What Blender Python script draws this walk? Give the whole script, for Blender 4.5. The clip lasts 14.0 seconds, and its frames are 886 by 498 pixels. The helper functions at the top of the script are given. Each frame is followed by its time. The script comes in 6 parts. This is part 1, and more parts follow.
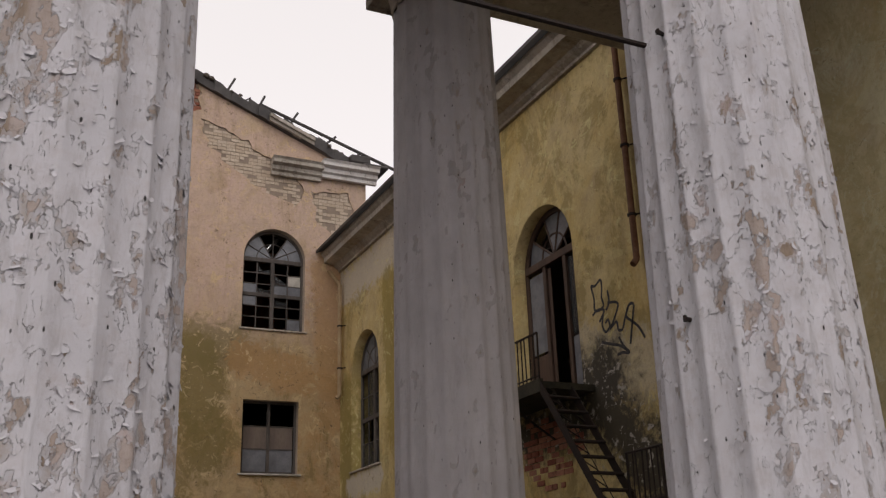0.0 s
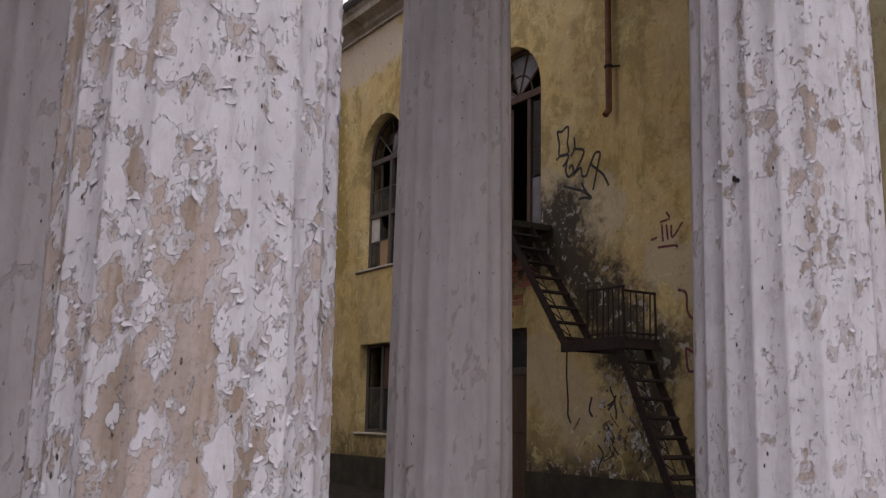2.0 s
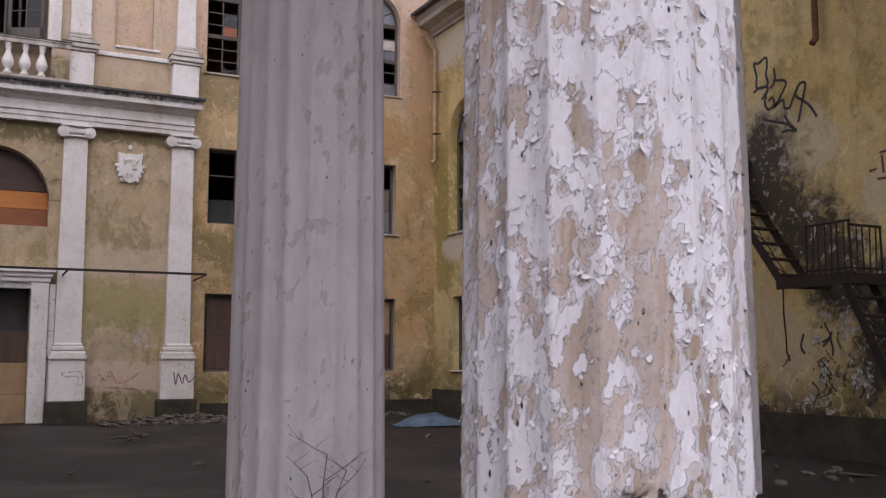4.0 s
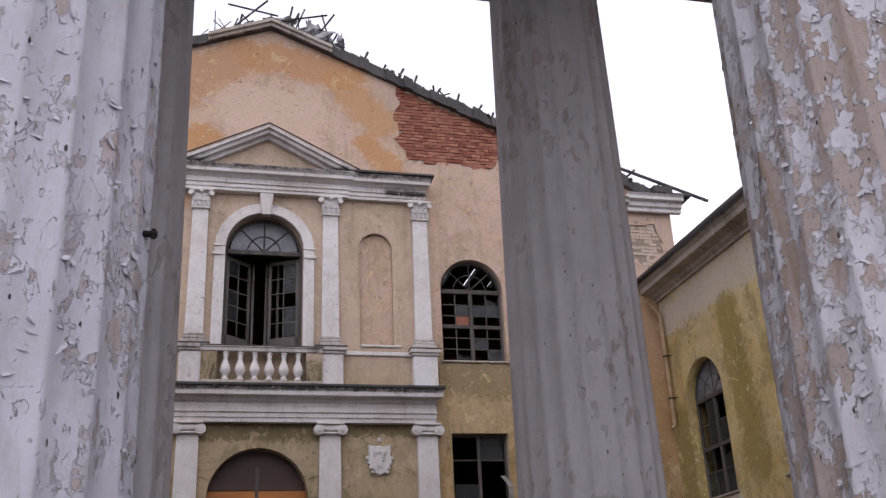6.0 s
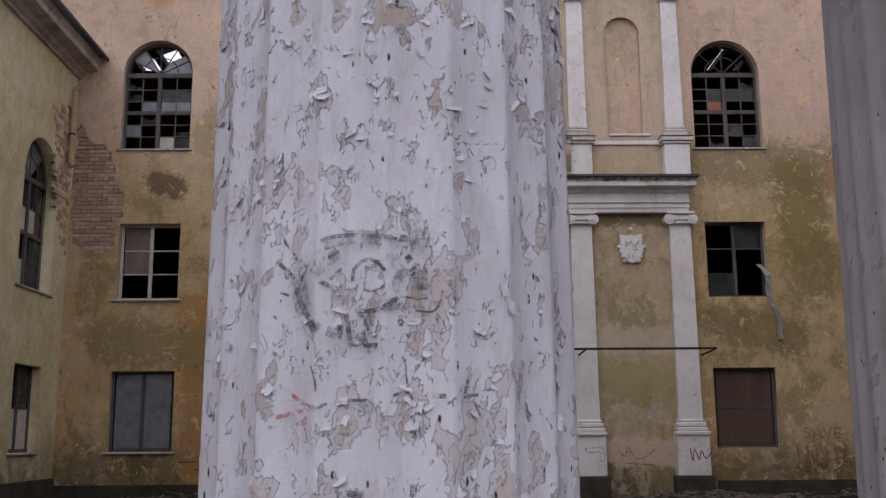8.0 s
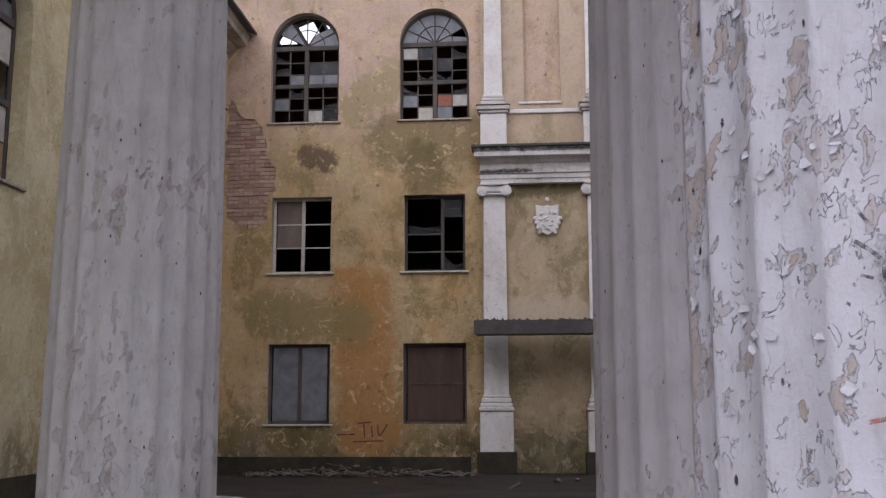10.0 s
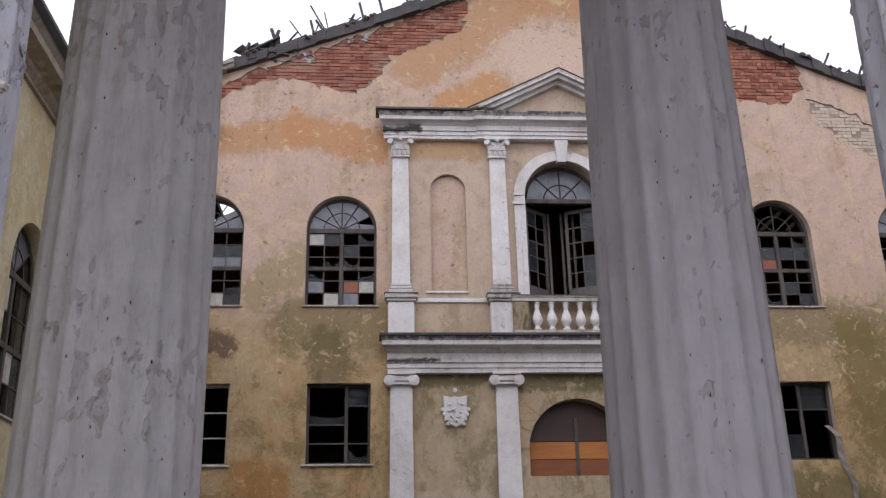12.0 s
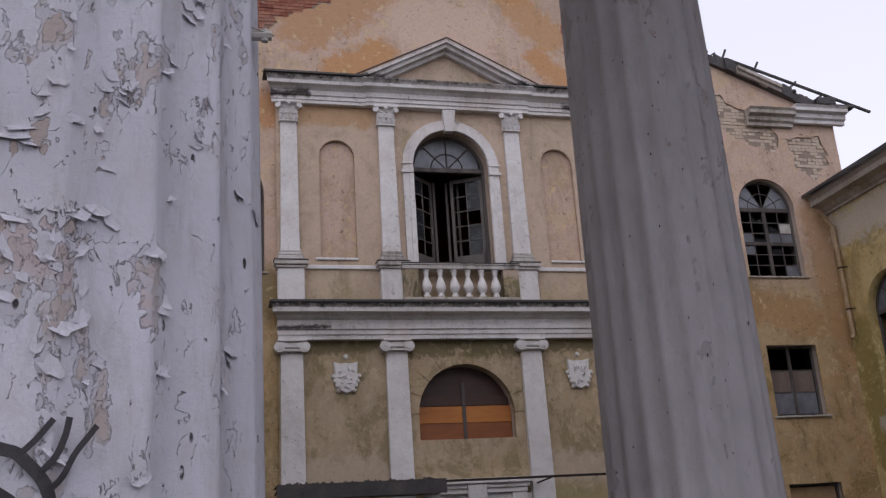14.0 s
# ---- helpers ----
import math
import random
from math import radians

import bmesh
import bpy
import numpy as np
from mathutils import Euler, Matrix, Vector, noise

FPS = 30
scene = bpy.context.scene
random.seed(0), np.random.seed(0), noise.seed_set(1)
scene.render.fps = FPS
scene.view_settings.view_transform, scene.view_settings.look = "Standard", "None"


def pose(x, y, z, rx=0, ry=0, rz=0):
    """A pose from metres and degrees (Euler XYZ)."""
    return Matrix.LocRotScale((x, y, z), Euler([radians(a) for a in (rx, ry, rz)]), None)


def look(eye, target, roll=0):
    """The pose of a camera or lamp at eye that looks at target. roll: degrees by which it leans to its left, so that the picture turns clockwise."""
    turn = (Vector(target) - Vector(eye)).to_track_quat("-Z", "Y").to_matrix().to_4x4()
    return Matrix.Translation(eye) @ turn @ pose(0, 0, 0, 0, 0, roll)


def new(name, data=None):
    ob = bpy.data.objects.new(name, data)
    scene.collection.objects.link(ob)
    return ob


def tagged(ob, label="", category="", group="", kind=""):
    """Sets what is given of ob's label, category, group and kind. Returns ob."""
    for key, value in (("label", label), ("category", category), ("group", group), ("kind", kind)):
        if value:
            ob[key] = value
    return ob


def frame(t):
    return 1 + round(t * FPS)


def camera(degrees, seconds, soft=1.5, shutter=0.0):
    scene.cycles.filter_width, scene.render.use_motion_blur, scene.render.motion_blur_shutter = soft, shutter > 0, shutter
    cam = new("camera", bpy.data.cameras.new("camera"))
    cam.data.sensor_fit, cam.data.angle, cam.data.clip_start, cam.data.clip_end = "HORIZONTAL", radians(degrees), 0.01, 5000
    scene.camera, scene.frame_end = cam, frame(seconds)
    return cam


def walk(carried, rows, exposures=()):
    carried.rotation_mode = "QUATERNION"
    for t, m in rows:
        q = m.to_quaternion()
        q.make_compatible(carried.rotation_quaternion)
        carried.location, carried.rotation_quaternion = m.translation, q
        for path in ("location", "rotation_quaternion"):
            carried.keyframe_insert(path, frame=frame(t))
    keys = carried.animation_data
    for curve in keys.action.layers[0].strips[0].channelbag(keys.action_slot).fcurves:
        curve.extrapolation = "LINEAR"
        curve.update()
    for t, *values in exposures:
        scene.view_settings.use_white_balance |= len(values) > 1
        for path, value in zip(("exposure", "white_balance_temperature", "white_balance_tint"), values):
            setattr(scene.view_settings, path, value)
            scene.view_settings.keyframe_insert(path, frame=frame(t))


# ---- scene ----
cam = camera(49.0, 14.0, soft=1.3)
# seconds, x, y, z, heading (to the left of +y), pitch up, roll
PATH = [
    (0, 0.301, -0.057, 1.379, -26.26, 19.95, -2.02),
    (0.5, -0.017, 0.025, 1.358, -26.99, 17.71, -0.27),
    (1, -0.345, 0.040, 1.357, -26.93, 13.63, 0.76),
    (1.5, -0.696, 0.138, 1.316, -26.73, 10.50, -0.98),
    (2, -1.032, 0.132, 1.314, -32.79, 9.89, 1.12),
    (2.5, -1.362, 0.179, 1.296, -37.00, 6.69, 0.64),
    (3, -1.672, 0.361, 1.252, -37.06, 3.75, 0.43),
    (3.5, -2.019, 0.587, 1.281, -33.42, 5.26, 1.01),
    (4, -2.362, 0.808, 1.336, -26.61, 6.32, 0.02),
    (4.2, -2.452, 0.876, 1.336, -24.18, 7.39, -0.45),
    (6.3, -3.033, 0.624, 1.278, -12.73, 23.31, -2.34),
    (6.5, -3.058, 0.605, 1.267, -11.45, 23.03, -1.99),
    (7, -3.189, 0.667, 1.246, -7.68, 20.11, -1.49),
    (7.5, -3.493, 0.911, 1.241, -3.99, 16.16, -0.88),
    (8, -3.826, 1.042, 1.234, -0.98, 11.03, -0.41),
    (8.5, -4.158, 1.077, 1.235, 3.02, 6.15, -0.80),
    (8.7, -4.292, 1.145, 1.222, 4.53, 5.70, -0.55),
    (10.8, -5.764, 1.490, 1.402, 4.60, 16.12, 0.28),
    (11, -5.883, 1.503, 1.400, 3.97, 18.27, 0.50),
    (11.5, -6.162, 1.583, 1.412, 0.31, 20.07, -0.11),
    (12, -6.495, 1.842, 1.465, -4.36, 20.26, -1.17),
    (12.5, -6.779, 2.019, 1.520, -9.06, 23.32, -1.57),
    (13, -7.106, 2.012, 1.606, -12.96, 23.84, -2.57),
    (13.5, -7.481, 2.240, 1.601, -15.54, 23.02, -3.75),
    (14, -7.886, 1.968, 1.458, -14.75, 17.99, -3.76),
]
walk(cam, [(t, pose(x, y, z, 90 + p, 0, h) @ pose(0, 0, 0, 0, 0, r)) for t, x, y, z, h, p, r in PATH],
     exposures=[(0.0, -0.28, 7200, 4), (0.5, -0.38, 7100, 5), (1.5, -0.24, 6900, 9), (2.5, 0.0, 6750, 10), (3.3, 0.22, 6600, 10), (4.2, 0.42, 6500, 10), (6.3, 0.0, 6300, 9), (7.5, -0.13, 6300, 7),
                (8.7, 0.0, 6400, 9), (10.8, 0.36, 6200, 6), (11.3, 0.30, 6200, 6), (12.0, 0.26, 6200, 6), (12.5, -0.06, 6350, 8), (13.2, -0.16, 6500, 8), (14.0, -0.30, 6180, 8)])

# ---------------------------------------------------------------- light
world = bpy.data.worlds.new("overcast")
scene.world = world
world.use_nodes = True
wn, wl = world.node_tree.nodes, world.node_tree.links
sky = wn.new("ShaderNodeTexSky")
sky.sky_type = "NISHITA"
sky.sun_disc = False
sky.sun_elevation, sky.sun_rotation = radians(48), radians(205)
sky.dust_density, sky.air_density = 3.0, 1.0
grey = wn.new("ShaderNodeHueSaturation")
grey.inputs["Saturation"].default_value = 0.10
grey.inputs["Value"].default_value = 1.0
cloud = wn.new("ShaderNodeGamma")          # the cloud cover evens the sky out
cloud.inputs["Gamma"].default_value = 0.25
tint = wn.new("ShaderNodeMix")
tint.data_type, tint.blend_type = "RGBA", "MULTIPLY"
tint.inputs[0].default_value = 1.0
tint.inputs[7].default_value = (0.99, 0.945, 1.055, 1)
wl.new(sky.outputs[0], grey.inputs["Color"])
wl.new(grey.outputs[0], cloud.inputs["Color"])
wl.new(cloud.outputs[0], tint.inputs[6])
wl.new(tint.outputs[2], wn["Background"].inputs["Color"])
wn["Background"].inputs["Strength"].default_value = 0.86
sun = new("sun", bpy.data.lights.new("sun", "SUN"))
sun.data.energy, sun.data.angle, sun.data.color = 0.2, radians(40), (1.0, 0.97, 0.94)
sun.matrix_world = look((-6, -14, 18), (0, 0, 0))

# ---------------------------------------------------------------- materials
XC = -1.78                     # axis of the court


def mat_base(name, rough=0.8, metal=0.0):
    m = bpy.data.materials.new(name)
    m.use_nodes = True
    n, l = m.node_tree.nodes, m.node_tree.links
    b = n["Principled BSDF"]
    b.inputs["Roughness"].default_value, b.inputs["Metallic"].default_value = rough, metal
    return m, n, l, b


def coords(n, l, scale=(1, 1, 1), world=False):
    mp = n.new("ShaderNodeMapping")
    mp.inputs["Scale"].default_value = scale
    if world:
        l.new(n.new("ShaderNodeNewGeometry").outputs["Position"], mp.inputs[0])
    else:
        l.new(n.new("ShaderNodeTexCoord").outputs["Object"], mp.inputs[0])
    return mp.outputs[0]


def noise_tex(n, l, vec, scale, detail=5.0, rough=0.6, dist=0.0):
    t = n.new("ShaderNodeTexNoise")
    t.inputs["Scale"].default_value, t.inputs["Detail"].default_value = scale, detail
    t.inputs["Roughness"].default_value, t.inputs["Distortion"].default_value = rough, dist
    l.new(vec, t.inputs["Vector"])
    return t.outputs["Fac"]


def ramp(n, l, fac, lo, hi, a=0.0, b=1.0):
    r = n.new("ShaderNodeMapRange")
    r.inputs["From Min"].default_value, r.inputs["From Max"].default_value = lo, hi
    r.inputs["To Min"].default_value, r.inputs["To Max"].default_value = a, b
    l.new(fac, r.inputs["Value"])
    return r.outputs["Result"]


def mix(n, l, fac, a, b):
    x = n.new("ShaderNodeMix")
    x.data_type = "RGBA"
    for k, v in ((0, fac), (6, a), (7, b)):
        if isinstance(v, (tuple, float, int)):
            x.inputs[k].default_value = (*v, 1) if isinstance(v, tuple) else v
        else:
            l.new(v, x.inputs[k])
    return x.outputs[2]


def math_node(n, l, op, a, b=0.0, c=0.0):
    x = n.new("ShaderNodeMath")
    x.operation = op
    for k, v in enumerate((a, b, c)):
        if isinstance(v, (float, int)):
            x.inputs[k].default_value = v
        else:
            l.new(v, x.inputs[k])
    return x.outputs[0]


def bump(n, l, b, height, strength=0.4, dist=0.01):
    x = n.new("ShaderNodeBump")
    x.inputs["Strength"].default_value, x.inputs["Distance"].default_value = strength, dist
    l.new(height, x.inputs["Height"])
    l.new(x.outputs[0], b.inputs["Normal"])


def simple(name, a, b2, scale=6.0, rough=0.7, metal=0.0, bmp=0.3, dist=0.004, stretch=(1, 1, 1)):
    m, n, l, b = mat_base(name, rough, metal)
    v = coords(n, l, stretch)
    f1, f2 = noise_tex(n, l, v, scale), noise_tex(n, l, v, scale * 9)
    c = mix(n, l, ramp(n, l, f1, 0.35, 0.65), a, b2)
    c = mix(n, l, ramp(n, l, f2, 0.45, 0.75, 0, 0.5), c, tuple(q * 0.6 for q in a))
    l.new(c, b.inputs["Base Color"])
    bump(n, l, b, f2, bmp, dist)
    return m


def stucco(name, base, pale, stain, moss, orange, zone=None, streak=0.5, soot=(), wear=0.6, blots=()):
    """Old painted stucco: faded fields, run-down streaks, moss, orange rust stains, flaked spots and soot along given lines (u, v, u, v, reach)."""
    m, n, l, b = mat_base(name, 0.92)
    v = coords(n, l)
    vs = coords(n, l, (1.0, 1.0, 0.20))
    sep = n.new("ShaderNodeSeparateXYZ")
    l.new(v, sep.inputs[0])
    big, mid, fine = noise_tex(n, l, v, 0.33, 5, 0.6, 0.5), noise_tex(n, l, v, 1.5, 7, 0.7, 0.8), noise_tex(n, l, v, 13, 7, 0.75)
    run, run2 = noise_tex(n, l, vs, 1.2, 7, 0.7, 0.4), noise_tex(n, l, vs, 4.5, 6, 0.7)
    spot = noise_tex(n, l, v, 3.4, 7, 0.72, 1.0)
    speck, mottle = noise_tex(n, l, v, 8.0, 6, 0.7, 0.8), noise_tex(n, l, v, 4.2, 8, 0.8, 0.3)
    c = mix(n, l, ramp(n, l, big, 0.40, 0.60), base, pale)
    c = mix(n, l, ramp(n, l, noise_tex(n, l, v, 0.55, 8, 0.72, 1.2), 0.47, 0.68, 0, 0.8), c, orange)
    if zone:
        h = math_node(n, l, "ADD", sep.outputs["Z"], math_node(n, l, "MULTIPLY", math_node(n, l, "SUBTRACT", mid, 0.5), 4.5))
        c = mix(n, l, ramp(n, l, h, zone[0], zone[1], 0, 0.85), c, zone[2])
    c = mix(n, l, ramp(n, l, mid, 0.48, 0.70, 0, 0.5), c, tuple(q * 0.72 for q in base))
    c = mix(n, l, ramp(n, l, mottle, 0.38, 0.62, 0.35, 0), c, tuple(min(0.66, q * 1.15) for q in pale))
    c = mix(n, l, ramp(n, l, run, 0.53, 0.66, 0, streak), c, moss)
    c = mix(n, l, ramp(n, l, run2, 0.56, 0.70, 0, streak * 0.7), c, stain)
    if zone:
        low = math_node(n, l, "ADD", sep.outputs["Z"], math_node(n, l, "MULTIPLY", math_node(n, l, "SUBTRACT", run, 0.5), 2.6))
        c = mix(n, l, ramp(n, l, low, 1.5, 0.5, 0, 0.94), c, tuple(q * 0.35 for q in moss))
        grime = noise_tex(n, l, v, 0.8, 10, 0.75, 0.7)
        c = mix(n, l, ramp(n, l, grime, 0.46, 0.66, 0, 0.5), c, (0.36, 0.28, 0.195))
        # moss and flaked paint in ragged fields below the second storey
        wet = math_node(n, l, "ADD", sep.outputs["Z"], math_node(n, l, "MULTIPLY", math_node(n, l, "SUBTRACT", big, 0.5), 5.0))
        wet = ramp(n, l, wet, zone[0] + 1.2, zone[0] - 0.6)
        field = noise_tex(n, l, coords(n, l, (1.0, 1.0, 0.7)), 0.95, 10, 0.78, 0.5)
        c = mix(n, l, math_node(n, l, "MULTIPLY", ramp(n, l, field, 0.51, 0.56, 0, 0.62), wet), c, moss)
        c = mix(n, l, math_node(n, l, "MULTIPLY", ramp(n, l, field, 0.47, 0.43, 0, 0.5), wet), c, pale)
        peel = noise_tex(n, l, v, 1.3, 10, 0.8, 0.8)
        c = mix(n, l, ramp(n, l, peel, 0.55, 0.57, 0, 0.30), c, tuple(min(0.7, q * 1.3) for q in pale))
    flake = math_node(n, l, "MULTIPLY", ramp(n, l, spot, 0.585, 0.605), ramp(n, l, big, 0.40, 0.52, 0.25, 1.0))
    def near_line(u0, v0, u1, v1, reach, hard):
        """How near the wall's points are to a line in its plane, with a roughened rim."""
        a, e = Vector((u0, v0)), Vector((u1 - u0, v1 - v0))
        du, dv = math_node(n, l, "SUBTRACT", sep.outputs["X"], a.x), math_node(n, l, "SUBTRACT", sep.outputs["Z"], a.y)
        t = math_node(n, l, "ADD", math_node(n, l, "MULTIPLY", du, e.x / e.length_squared), math_node(n, l, "MULTIPLY", dv, e.y / e.length_squared))
        t = math_node(n, l, "MINIMUM", math_node(n, l, "MAXIMUM", t, 0.0), 1.0)
        qu = math_node(n, l, "SUBTRACT", du, math_node(n, l, "MULTIPLY", t, e.x))
        qv = math_node(n, l, "SUBTRACT", dv, math_node(n, l, "MULTIPLY", t, e.y))
        d = math_node(n, l, "SQRT", math_node(n, l, "ADD", math_node(n, l, "MULTIPLY", qu, qu), math_node(n, l, "MULTIPLY", qv, qv)))
        for grain, much in ((spot, 1.7), (mottle, 1.6), (mid, 1.2)):
            d = math_node(n, l, "ADD", d, math_node(n, l, "MULTIPLY", math_node(n, l, "SUBTRACT", grain, 0.5), reach * much))
        return ramp(n, l, d, reach, reach * hard, 0, 0.93)

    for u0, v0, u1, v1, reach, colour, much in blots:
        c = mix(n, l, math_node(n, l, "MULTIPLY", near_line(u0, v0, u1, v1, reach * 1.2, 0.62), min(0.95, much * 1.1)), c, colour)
    # small scales that have come off, in two sizes, and fine dirt
    c = mix(n, l, math_node(n, l, "MULTIPLY", flake, wear), c, tuple(min(0.66, q * 1.3) for q in pale))
    chip = math_node(n, l, "MULTIPLY", ramp(n, l, speck, 0.60, 0.62), ramp(n, l, mid, 0.45, 0.55))
    c = mix(n, l, math_node(n, l, "MULTIPLY", chip, wear * 0.9), c, tuple(min(0.60, q * 1.05) for q in pale))
    pit = math_node(n, l, "MULTIPLY", ramp(n, l, speck, 0.395, 0.38), ramp(n, l, run, 0.46, 0.54))
    c = mix(n, l, math_node(n, l, "MULTIPLY", pit, max(0.5, wear)), c, tuple(q * 0.7 for q in stain))
    c = mix(n, l, ramp(n, l, fine, 0.50, 0.72, 0, min(0.40, 0.08 + 0.6 * wear)), c, stain)
    dark = None
    for spec in soot:
        k = near_line(*spec[:4], spec[4] * 1.2, 0.35)
        dark = k if dark is None else math_node(n, l, "MAXIMUM", dark, k)
    if dark is not None:
        c = mix(n, l, dark, c, (0.026, 0.022, 0.018))
        bare = math_node(n, l, "MULTIPLY", ramp(n, l, dark, 0.05, 0.4), ramp(n, l, noise_tex(n, l, v, 5.5, 5, 0.7, 0.6), 0.585, 0.605))
        c = mix(n, l, math_node(n, l, "MULTIPLY", bare, 0.8), c, (0.42, 0.38, 0.33))
    l.new(c, b.inputs["Base Color"])
    hgt = math_node(n, l, "ADD", math_node(n, l, "MULTIPLY", mid, 1.2), math_node(n, l, "MULTIPLY", fine, 0.45))
    hgt = math_node(n, l, "SUBTRACT", hgt, math_node(n, l, "MULTIPLY", math_node(n, l, "MAXIMUM", flake, chip), 0.5))
    bump(n, l, b, hgt, min(0.6, 0.15 + wear), 0.025)
    return m


def peeling(name, white, under, chips, cracks=1.0, cream=(0.44, 0.38, 0.355)):
    """Flaking limewash over plaster: the vertex layer "paint" says how firmly the coat holds, "loss" where render is gone."""
    m, n, l, b = mat_base(name, 0.85)
    v = coords(n, l)
    def layer(which):
        a = n.new("ShaderNodeAttribute")
        a.attribute_name = which
        return a.outputs["Fac"]
    fine, mid, big = noise_tex(n, l, v, 38, 6, 0.75), noise_tex(n, l, v, 9, 6, 0.7), noise_tex(n, l, v, 1.4, 4)
    vert = noise_tex(n, l, coords(n, l, (1, 1, 0.22)), 13, 6, 0.75, 0.4)
    coat = math_node(n, l, "ADD", layer("paint"), math_node(n, l, "MULTIPLY", math_node(n, l, "SUBTRACT", fine, 0.5), chips))
    coat = math_node(n, l, "ADD", coat, math_node(n, l, "MULTIPLY", math_node(n, l, "SUBTRACT", mid, 0.5), chips * 2.2))
    coat = math_node(n, l, "ADD", coat, math_node(n, l, "MULTIPLY", math_node(n, l, "SUBTRACT", vert, 0.5), chips * 2.0))
    scale = noise_tex(n, l, coords(n, l, (1.0, 1.0, 0.7)), 22, 5, 0.7, 0.6)
    coat = math_node(n, l, "ADD", coat, math_node(n, l, "MULTIPLY", math_node(n, l, "SUBTRACT", scale, 0.5), chips * 2.4))
    keep = ramp(n, l, coat, -0.005, 0.010)
    thick = math_node(n, l, "ADD", coat, math_node(n, l, "MULTIPLY", math_node(n, l, "SUBTRACT", big, 0.5), 1.1))
    thick = ramp(n, l, thick, 0.13, 0.16)
    w = mix(n, l, ramp(n, l, big, 0.35, 0.65), white, tuple(q * 0.84 for q in white))
    w = mix(n, l, ramp(n, l, mid, 0.48, 0.72, 0, 0.45), w, (0.50, 0.44, 0.43))
    w = mix(n, l, ramp(n, l, vert, 0.50, 0.72, 0, 0.5), w, (0.36, 0.335, 0.335))
    thin = mix(n, l, ramp(n, l, scale, 0.40, 0.62), tuple(q * 0.76 for q in white), tuple(0.62 * q + 0.38 * k for q, k in zip(under, white)))
    thin = mix(n, l, ramp(n, l, noise_tex(n, l, v, 3.1, 5, 0.7, 0.5), 0.54, 0.68, 0, 0.5), thin, (0.52, 0.36, 0.32))
    w = mix(n, l, thick, thin, w)
    streaks = noise_tex(n, l, coords(n, l, (1.0, 1.0, 0.16)), 4.6, 5, 0.6, 0.5)
    u = mix(n, l, ramp(n, l, streaks, 0.47, 0.58), cream, under)
    u = mix(n, l, ramp(n, l, mid, 0.35, 0.65, 0, 0.6), u, tuple(min(1, q * 1.2) for q in under))
    u = mix(n, l, ramp(n, l, big, 0.42, 0.62, 0, 0.55), u, (0.36, 0.295, 0.26))
    u = mix(n, l, ramp(n, l, vert, 0.50, 0.70, 0, 0.55), u, (0.45, 0.40, 0.385))
    u = mix(n, l, ramp(n, l, fine, 0.52, 0.70, 0, 0.5), u, tuple(q * 0.5 for q in under))
    c = mix(n, l, keep, u, w)
    # Dark crack lines in the coat; they also paint shadow at lifted flakes.
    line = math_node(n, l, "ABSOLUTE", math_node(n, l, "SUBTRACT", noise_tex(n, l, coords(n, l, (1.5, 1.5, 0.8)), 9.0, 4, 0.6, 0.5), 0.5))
    crack_shade = math_node(n, l, "MULTIPLY", ramp(n, l, line, 0.008, 0.002), ramp(n, l, noise_tex(n, l, v, 11.0, 3), 0.53, 0.57))
    crack_shade = math_node(n, l, "MULTIPLY", crack_shade, math_node(n, l, "MULTIPLY", keep, cracks))
    c = mix(n, l, math_node(n, l, "MULTIPLY", crack_shade, 0.6), c, (0.19, 0.17, 0.165))
    pin = n.new("ShaderNodeTexVoronoi")
    pin.inputs["Scale"].default_value = 7.5
    pin.inputs["Randomness"].default_value = 1.0
    l.new(coords(n, l, (1.9, 1.9, 0.8)), pin.inputs["Vector"])
    hole = math_node(n, l, "MULTIPLY", ramp(n, l, pin.outputs["Distance"], 0.105, 0.065), ramp(n, l, mid, 0.49, 0.53))
    c = mix(n, l, hole, c, (0.06, 0.055, 0.055))
    gone = math_node(n, l, "ADD", layer("loss"), math_node(n, l, "MULTIPLY", math_node(n, l, "SUBTRACT", mid, 0.5), 0.20))
    g = ramp(n, l, gone, 0.0, 0.02)
    conc = mix(n, l, ramp(n, l, fine, 0.35, 0.7), (0.075, 0.07, 0.062), (0.17, 0.155, 0.14))
    c = mix(n, l, g, c, conc)
    l.new(c, b.inputs["Base Color"])
    hgt = math_node(n, l, "ADD", math_node(n, l, "MULTIPLY", keep, 0.8), math_node(n, l, "MULTIPLY", math_node(n, l, "MULTIPLY", thick, keep), 0.5))
    hgt = math_node(n, l, "ADD", hgt, math_node(n, l, "MULTIPLY", fine, 0.35))
    hgt = math_node(n, l, "SUBTRACT", hgt, math_node(n, l, "MULTIPLY", hole, 1.6))
    hgt = math_node(n, l, "SUBTRACT", hgt, math_node(n, l, "MULTIPLY", crack_shade, 0.9))
    hgt = math_node(n, l, "SUBTRACT", hgt, math_node(n, l, "MULTIPLY", g, 1.4))
    bump(n, l, b, hgt, 1.0, 0.014)
    return m


